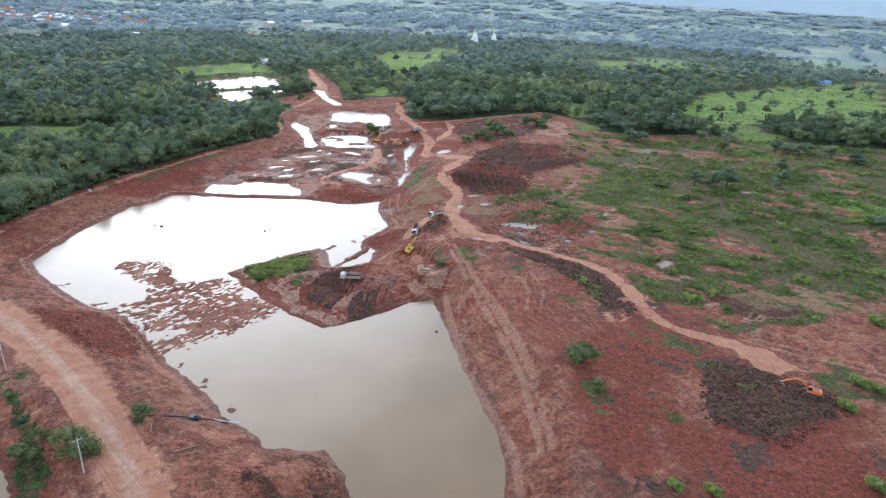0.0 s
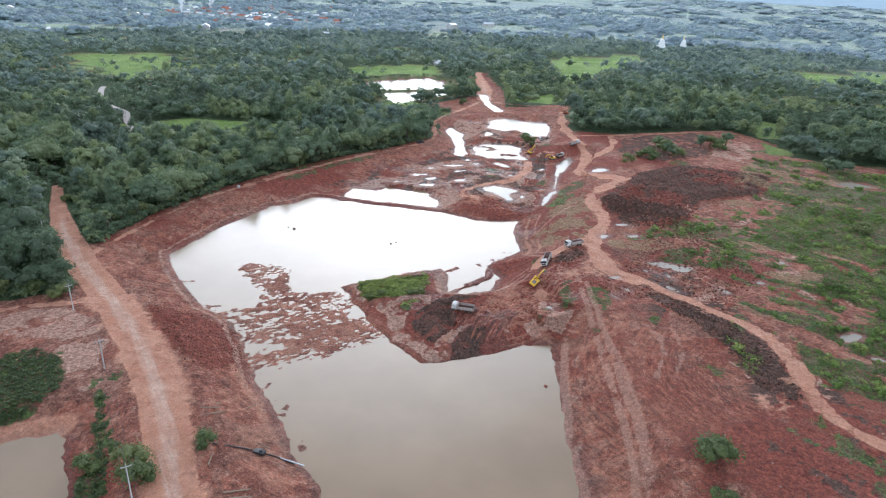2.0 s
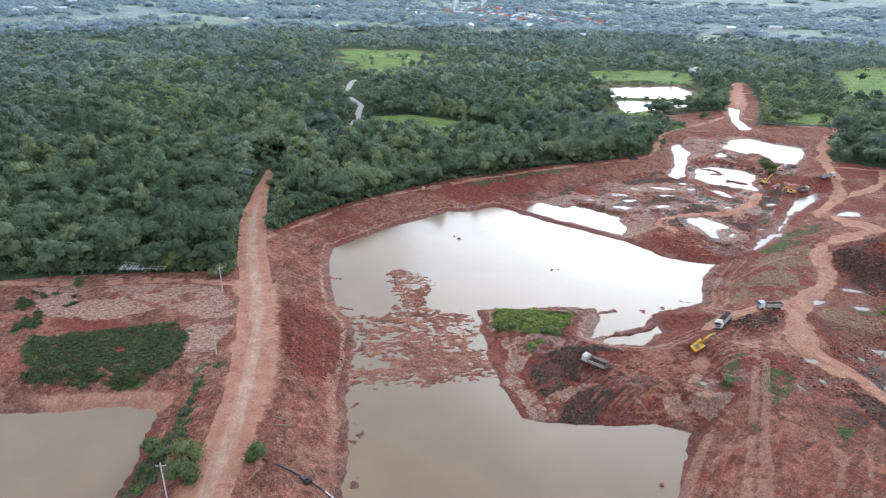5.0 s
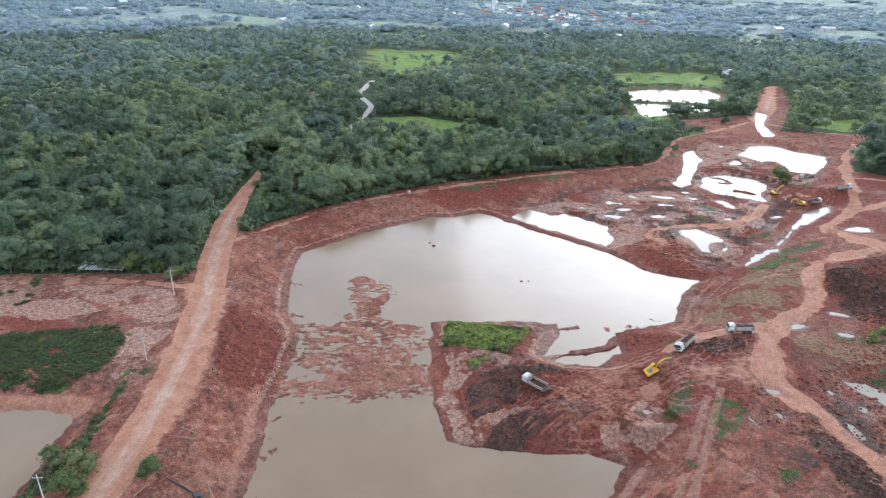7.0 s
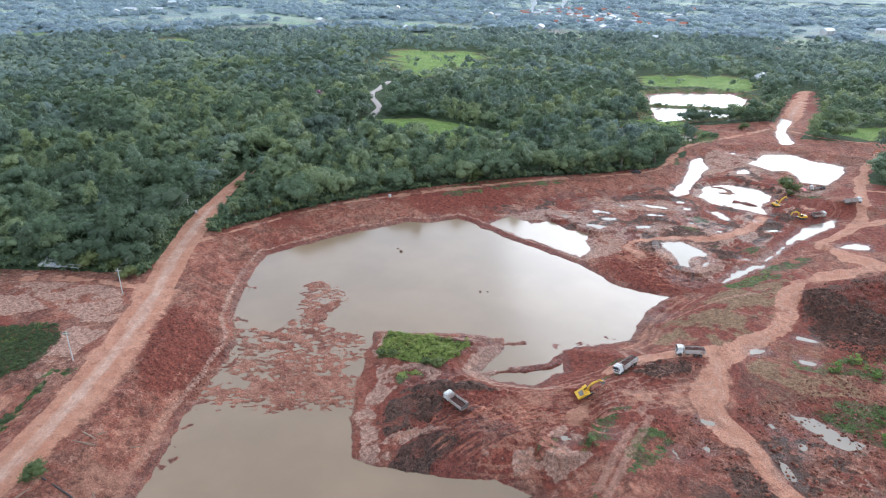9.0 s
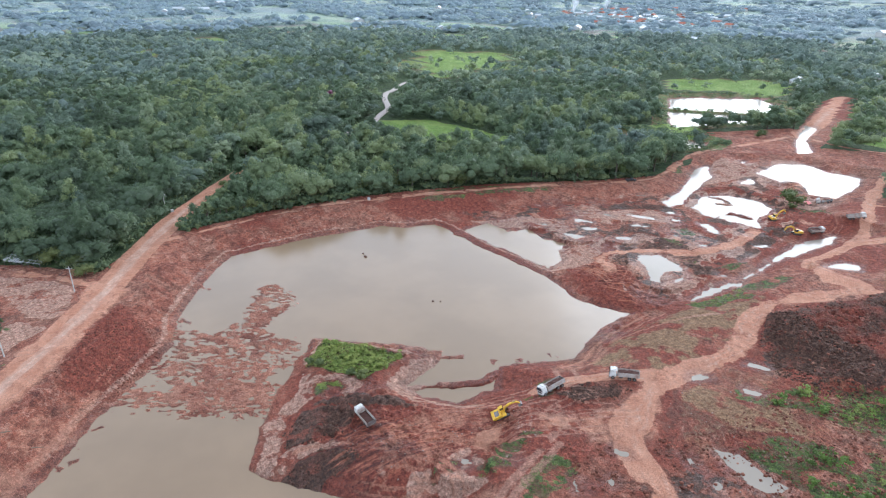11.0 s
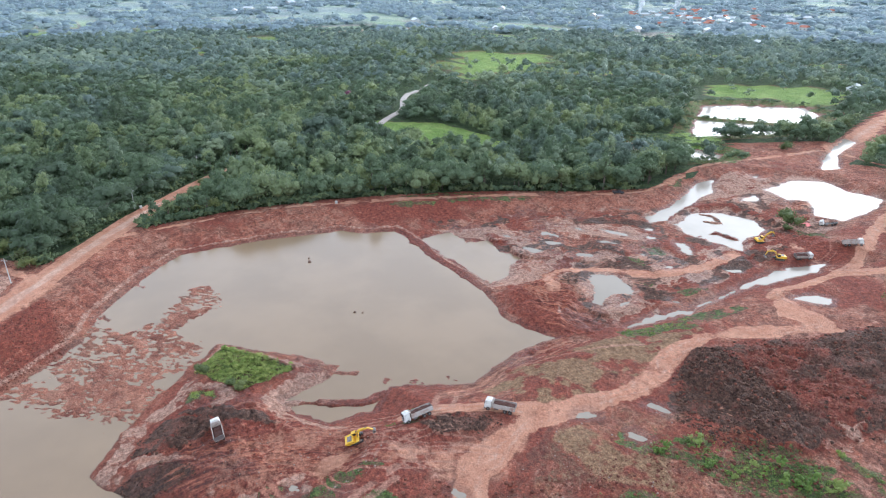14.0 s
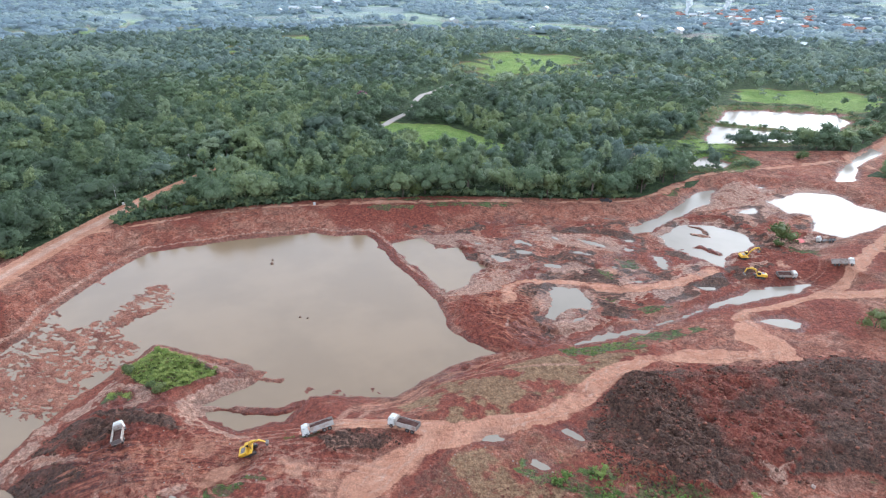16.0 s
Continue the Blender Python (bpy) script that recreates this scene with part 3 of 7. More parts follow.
ORANGE = [[(-9, 356), (3, 357.5), (13, 353.5), (12, 349), (6, 348.5), (0, 346)], [(-14, 214), (-12, 216), (-6, 209.5), (-8, 206)], [(83, 161), (91, 159), (97, 147), (88, 143), (84, 147)]]
FIELDS = [[(176.5, 309.5), (190, 318), (212, 290), (198, 266)], [(-284, 653), (-226, 717), (-195, 705), (-176, 655), (-220.5, 632), (-243.5, 602)], [(-106.5, 867.5), (-3, 967.5), (22, 902.5), (-17, 771), (-48, 667), (-71, 722.5)], [(165, 495), (251.5, 653), (532, 821.5), (361, 542), (213, 486)], [(558, 1204), (900, 1423), (592, 920), (469, 933)], [(-292, 350), (-266, 384), (-219, 393), (-194, 397), (-190, 372), (-230, 350), (-262, 338)], [(-552, 562), (-520, 642), (-445, 627), (-410, 529), (-377, 469), (-443, 506)], [(-178, 470), (-172, 510), (-150, 505), (-135, 490), (-150, 470)], [(-90, 556), (-60, 600), (-45, 570), (-56, 548)]]

# ---- value noise over the plan ----
TABLE = np.random.RandomState(7).rand(256, 256)


def rough(x, y, size, octaves=4, gain=0.5, shift=0.0):
    """Noise of 0 to 1 with features of that size in metres."""
    x, y = np.asarray(x, float) / size + 37.3 * shift, np.asarray(y, float) / size + 11.7 * shift
    total, weight, w = 0.0, 0.0, 1.0
    for _ in range(octaves):
        i, j = np.floor(x).astype(int), np.floor(y).astype(int)
        u, v = x - i, y - j
        u, v = u * u * (3 - 2 * u), v * v * (3 - 2 * v)
        g = lambda p, q: TABLE[(i + p) & 255, (j + q) & 255]
        total = total + w * ((g(0, 0) * (1 - u) + g(1, 0) * u) * (1 - v) + (g(0, 1) * (1 - u) + g(1, 1) * u) * v)
        weight, w = weight + w, w * gain
        x, y = x * 2.03 + 5.1, y * 2.03 + 9.7
    return total / weight


def step(a, b, x):
    t = np.clip((np.asarray(x, float) - a) / (b - a), 0, 1)
    return t * t * (3 - 2 * t)


def far_from(x, y, points, closed):
    """Distance to a line of points; inside a closed one it is negative."""
    d, inside = np.full(np.shape(x), 1e9), np.zeros(np.shape(x), bool)
    pairs = list(zip(points, points[1:] + points[:1])) if closed else list(zip(points, points[1:]))
    for (ax, ay), (bx, by) in pairs:
        ex, ey = bx - ax, by - ay
        t = np.clip(((x - ax) * ex + (y - ay) * ey) / (ex * ex + ey * ey + 1e-9), 0, 1)
        d = np.minimum(d, np.hypot(x - ax - t * ex, y - ay - t * ey))
        if closed and ay != by:
            inside ^= ((ay > y) != (by > y)) & (x < ex * (y - ay) / ey + ax)
    return np.where(inside, -d, d) if closed else d


def growing(start, end, first):
    out, v, s = [], start, first
    while abs(v - start) < abs(end - start):
        s *= 1.17
        v += s if end > start else -s
        out.append(v)
    return out


core_x = np.concatenate([np.arange(-184, -124, 0.8), np.arange(-124, -60, 0.6), np.arange(-60, 24, 0.45), np.arange(24, 104, 0.9)])
core_y = np.concatenate([np.arange(84, 168, 0.75), np.arange(168, 262, 0.45), np.arange(262, 330, 0.66), np.arange(330, 560, 1.1)])
XS = np.array(growing(-262, -7000, 1.3)[::-1] + list(np.arange(-262, -184, 1.3)) + list(core_x) + list(np.arange(core_x[-1] + 1.9, 290, 1.9)) + growing(289, 7000, 1.9))
YS = np.array(growing(84, -3000, 0.58)[::-1] + list(core_y) + growing(core_y[-1], 7500, 0.95))
GX, GY = np.meshgrid(XS, YS)


def near(points, margin):
    """The part of the grid round some points, as slices."""
    p = np.array(points, float)
    lo, hi = p.min(0) - margin, p.max(0) + margin
    return (slice(np.searchsorted(YS, lo[1]), np.searchsorted(YS, hi[1])), slice(np.searchsorted(XS, lo[0]), np.searchsorted(XS, hi[0])))


def shaped(points, margin, wobble=1.0, closed=True):
    s = near(points, margin)
    x, y = GX[s], GY[s]
    d = far_from(x, y, points, closed)
    if wobble:
        d = d + wobble * ((rough(x, y, 9, 4, 0.6) - 0.5) * 5 + (rough(x, y, 1.8, 2, 0.5, 3) - 0.5) * 1.6)
    return s, d


COVER = {k: np.zeros_like(GX) for k in ("road", "grass", "dark", "pale", "wet", "wood", "core", "deep", "dry", "field", "ruts", "tracked")}
# gentle relief
Z = 0.8 + 2.8 * step(-75, 0, GX) * (1 - 0.65 * step(430, 700, GY)) + 1.3 * step(220, 130, GY) * step(-30, -60, GX)
Z += (rough(GX, GY, 60, 3) - 0.5) * 1.2
lump = np.full_like(GX, 0.4)
# woods and fields
COVER["wood"][:] = 1.0
s, d = shaped(BARE, 30, 0.7)
COVER["wood"][s] *= step(-0.6, 0.6, d)
s, d = shaped(WEEDS, 30, 1.5)
inside = step(1.5, -1.5, d)
COVER["wood"][s] *= 1 - inside
t, e = shaped([(20, 300), (36, 300), (36, 252), (70, 215), (76, 190), (94, 174), (150, 198), (152, 178), (84, 156), (54, 178), (48, 205), (16, 235)], 10, 0.5)
COVER["wood"][t] *= step(-0.5, 1.5, e)
weedy = step(0.45, 0.53, rough(GX[s] * 0.75 - GY[s] * 0.3, GY[s] * 1.5 + GX[s] * 0.7, 22, 6, 0.70, 1) - 0.10 + 0.17 * step(25, 110, GX[s]) + 0.05 * step(150, 200, GX[s]))
COVER["grass"][s] = np.maximum(COVER["grass"][s], 0.8 * inside * weedy)
COVER["pale"][s] = np.maximum(COVER["pale"][s], inside * step(0.58, 0.70, rough(GX[s], GY[s], 9, 6, 0.68, 5)) * 0.6)
COVER["dry"][s] = np.maximum(COVER["dry"][s], inside * 0.75 * step(0.50, 0.58, rough(GX[s] * 0.7, GY[s] * 1.4, 16, 6, 0.68, 95)) * step(30, 60, GX[s]))
s, d = shaped([(4, 240), (8, 300), (20, 330), (40, 392), (100, 440), (150, 430), (150, 200), (80, 180)], 10, 0.8)
COVER["wood"][s] *= step(-2, 2, d)
for points in FIELDS:
    s, d = shaped(points, 40, 1.2)
    inside = step(1.5, -1.5, d)
    COVER["wood"][s] *= 1 - inside
    COVER["grass"][s] = np.maximum(COVER["grass"][s], inside)
    COVER["field"][s] = np.maximum(COVER["field"][s], inside)
far = np.hypot(GX, GY)
glade = step(0.605, 0.635, rough(GX * 0.8 + GY * 0.5, GY * 0.8 - GX * 0.5, 120, 5, 0.62, 8) + 0.075 * step(900, 1900, far)) * step(560, 800, far)
COVER["wood"] *= 1 - glade
COVER["grass"] = np.maximum(COVER["grass"], glade)
COVER["field"] = np.maximum(COVER["field"], glade)
# right-hand clearings behind the weeds
s = near([(90, 380), (500, 700)], 0)
open_ground = step(0.52, 0.58, rough(GX[s], GY[s], 60, 3, 0.5, 12))
COVER["wood"][s] *= 1 - open_ground
COVER["grass"][s] = np.maximum(COVER["grass"][s], open_ground)
COVER["field"][s] = np.maximum(COVER["field"][s], 0.7 * open_ground)
# the pit
s, d = shaped(PIT, 20, 0.5)
floor_z = -2.7 + (rough(GX[s], GY[s], 12, 4, 0.55, 2) - 0.5) * 1.6 + 0.7 * step(300, 420, GY[s])
k = step(0.5, -15, d)
Z[s] = Z[s] * (1 - k) + floor_z * k
COVER["wet"][s] = np.maximum(COVER["wet"][s], k * step(0.5, 0.7, rough(GX[s], GY[s], 16, 4, 0.55, 4)))
COVER["pale"][s] = np.maximum(COVER["pale"][s], k * step(296, 325, GY[s]) * step(0.48, 0.56, rough(GX[s] * 1.5 + GY[s] * 0.4, GY[s] * 0.7, 20, 6, 0.66, 6)) * 0.8)
COVER["dark"][s] = np.maximum(COVER["dark"][s], k * step(305, 340, GY[s]) * step(0.56, 0.66, rough(GX[s], GY[s] * 1.5, 16, 6, 0.66, 9)) * 0.6)
lump[s] += 0.55 * k * step(-6, -14, d)
# the spoil heap, dark tips and the worked peninsula
s, d = shaped(HEAP, 14, 1.0)
k = step(1, -8, d)
Z[s] += k * (1.2 + 1.4 * rough(GX[s], GY[s], 14, 3, 0.5, 3) + 1.6 * (rough(GX[s], GY[s], 5, 3, 0.6, 23) - 0.3))
lump[s] += 1.5 * k
COVER["dark"][s] = np.maximum(COVER["dark"][s], step(1, -3, d) * (0.42 + 0.24 * step(0.42, 0.58, rough(GX[s], GY[s], 22, 4, 0.6, 2))))
COVER["grass"][s] *= 1 - step(1, -3, d)
s, d = shaped(PENINSULA, 10, 0.6)
k = step(0.5, -5, d)
Z[s] = Z[s] * (1 - k) + (-0.4 + 0.035 * (GX[s] + 40) + (rough(GX[s], GY[s], 10, 4, 0.5, 6) - 0.5) * 1.5) * k
lump[s] += 0.15 * k
COVER["pale"][s] = np.maximum(COVER["pale"][s], k * step(0.54, 0.66, rough(GX[s], GY[s], 8, 4, 0.6, 16)))
COVER["tracked"][s] = np.maximum(COVER["tracked"][s], k)
COVER["deep"][s] = np.maximum(COVER["deep"][s], 0.55 * k)
rim = step(-0.2, -1.0, d) * step(-4.5, -2.0, d) * step(0.40, 0.52, rough(GX[s], GY[s], 7, 4, 0.65, 107)) * step(-6, -12, GX[s])
COVER["pale"][s] = np.maximum(COVER["pale"][s], rim)
COVER["deep"][s] = np.maximum(COVER["deep"][s], step(-4, -9, d))
for points in DARK:
    s, d = shaped(points, 10, 1.5)
    k = step(1, -3, d) * (0.35 + 0.65 * step(0.36, 0.5, rough(GX[s], GY[s], 6, 5, 0.66, 85) + (0.3 if points is DARK[0] or points is DARK[1] else 0)))
    Z[s] += 0.5 * k
    lump[s] += 0.9 * k
    COVER["dark"][s] = np.maximum(COVER["dark"][s], k)
    COVER["grass"][s] *= 1 - k
for points in GREEN + [ISLAND]:
    s, d = shaped(points, 10, 0.5 if points is ISLAND else 1.5)
    thick = 1.0 if points is ISLAND else step(0.34, 0.5, rough(GX[s], GY[s], 7, 5, 0.68, 87))
    COVER["grass"][s] = np.maximum(COVER["grass"][s], step(0.8, -1.2, d) * thick * (1.0 if points is ISLAND else 0.85))
s, d = shaped(ISLAND, 10, 0.3)
Z[s] = Z[s] * (1 - step(1, -2, d)) - 1.6 * step(1, -2, d)
s, d = shaped(BANK_SPOIL, 10, 0.9)
k = step(1, -3, d)
Z[s] += 0.7 * k
lump[s] += 0.8 * k
COVER["deep"][s] = np.maximum(COVER["deep"][s], 0.8 * k)
COVER["dark"][s] = np.maximum(COVER["dark"][s], 0.35 * k)
s, d = shaped(CLODS, 10, 0.9)
lump[s] += 2.4 * step(1, -3, d)
COVER["dark"][s] = np.maximum(COVER["dark"][s], 0.75 * step(1, -3, d) * step(0.45, 0.55, rough(GX[s], GY[s], 6, 5, 0.66, 109)))
s, d = shaped(PIT, 12, 1.0)
COVER["tracked"][s] = np.maximum(COVER["tracked"][s], step(1, -3, d) * step(1, -4, GX[s]))
s, d = shaped(SCRATCHED, 12, 1.2)
slant = rough((GX[s] * 0.3 + GY[s] * 0.95) * 0.5, (GX[s] * 0.95 - GY[s] * 0.3) * 1.3, 1.5, 3, 0.6, 41)
COVER["ruts"][s] = np.maximum(COVER["ruts"][s], 0.3 * step(1, -3, d) * step(0.5, 0.58, slant))
COVER["pale"][s] = COVER["pale"][s] * (1 - 0.8 * step(1, -3, d)) + 0.2 * step(1, -3, d)
s, d = shaped(DRY, 12, 2.2)
COVER["dry"][s] = np.maximum(COVER["dry"][s], 0.9 * step(1, -4, d) * step(0.36, 0.52, rough(GX[s], GY[s], 9, 5, 0.66, 43)))
s, d = shaped(FLATS, 12, 2.0)
COVER["pale"][s] = np.maximum(COVER["pale"][s], step(1, -4, d) * step(0.42, 0.52, rough((GX[s] * 0.65 + GY[s] * 0.76) * 0.7, (GY[s] * 0.65 - GX[s] * 0.76) * 2.2, 12, 6, 0.66, 45)))
for points in ORANGE:
    s, d = shaped(points, 8, 1.4)
    COVER["road"][s] = np.maximum(COVER["road"][s], step(1, -1.5, d))
for half, points in TRACKS:
    s, d = shaped(points, 6, 0.12, False)
    k = step(half + 0.5, half - 0.3, d) * step(0.15, 0.4, rough(GX[s], GY[s], 5, 3, 0.6, 47))
    COVER["ruts"][s] = np.maximum(COVER["ruts"][s], 0.95 * k)
    COVER["grass"][s] *= 1 - k
    Z[s] -= 0.12 * k
# broad variation of the worked earth
COVER["deep"] = np.maximum(COVER["deep"], step(0.52, 0.66, rough(GX, GY, 34, 4, 0.55, 51)) * 0.85)
s = near([(-60, 160), (30, 330)], 0)
COVER["deep"][s] = np.maximum(COVER["deep"][s], 0.75 * step(0.45, 0.6, rough(GX[s], GY[s], 16, 4, 0.6, 53)))
scrub = step(0.60, 0.70, rough(GX, GY, 11, 5, 0.62, 55)) * (1 - COVER["wood"]) * step(10, 50, GX) * step(20, 40, GY - 85)
COVER["grass"] = np.maximum(COVER["grass"], 0.8 * scrub)
s, d = shaped(HEAP, 14, 1.0)
COVER["grass"][s] *= 1 - step(1, -2, d)
COVER["deep"][s] = np.maximum(COVER["deep"][s], step(1, -2, d))
for points, high in (([(-66, 296), (-58, 313), (-46, 312), (-36, 302), (-31, 292), (-34, 288), (-48, 287)], 1.0), ([(-50, 386), (-52, 398), (-50, 420), (-36, 424), (-20, 408), (-24, 386)], 0.8), ([(-79, 380), (-88, 405), (-78, 424), (-58, 425), (-47, 420), (-57, 420.5), (-76, 419), (-84, 404), (-76, 384)], 2.3), ([(-34, 320), (-30, 345), (-27, 345), (-28, 318)], 0.8)):
    s, d = shaped(points, 10, 0.6)
    k = step(1, -2.5, d)
    Z[s] += high * k
    lump[s] += 0.5 * k
    COVER["deep"][s] = np.maximum(COVER["deep"][s], k)
    for key in ("pale", "dark"):
        COVER[key][s] *= 1 - 0.8 * k
# patches turned up by the digging, in shapes of their own
for points, much in ((PENINSULA, 0.5), (PIT, 0.75), (HEAP, 0.9), ([(-20, 300), (25, 300), (60, 200), (95, 150), (100, 95), (14, 95), (2, 175), (-16, 235)], 0.8)):
    s, d = shaped(points, 10, 0.8)
    k = step(1, -3, d) * much
    if points is PIT:
        k = step(-9, -15, d) * step(288, 308, GY[s]) * much
    elif points is not PENINSULA and points is not HEAP:
        k *= 0.55 + 0.45 * step(22, 40, GX[s] + (GY[s] - 150) * 0.12)
    for key, size, low, seed, most in (("dark", 9, 0.55, 71, 0.9), ("pale", 8, 0.60, 73, 0.35 if points is HEAP else 0.8), ("deep", 11, 0.50, 75, 1.0), ("road", 10, 0.63, 77, 0.25 if points is HEAP else 0.7)):
        n = rough(GX[s], GY[s], size, 6, 0.68, seed)
        COVER[key][s] = np.maximum(COVER[key][s], k * most * step(low, low + 0.05, n))
s, d = shaped(next(p for n, _, p in PONDS if n == "roadside_pond"), 14, 0.6)
COVER["road"][s] = np.maximum(COVER["road"][s], 0.62 * step(6, 3, d) * step(90, 97, GY[s]) * step(-95, -99, GX[s]))
s, d = shaped([(30, 160), (60, 172), (84, 150), (104, 120), (96, 60), (34, 60), (30, 120)], 12, 2.0)
k = step(2, -6, d)
for key in ("pale", "road"):
    COVER[key][s] *= 1 - 0.65 * k
COVER["deep"][s] = np.maximum(COVER["deep"][s], 0.75 * k * step(0.3, 0.5, rough(GX[s], GY[s], 14, 5, 0.66, 111)))
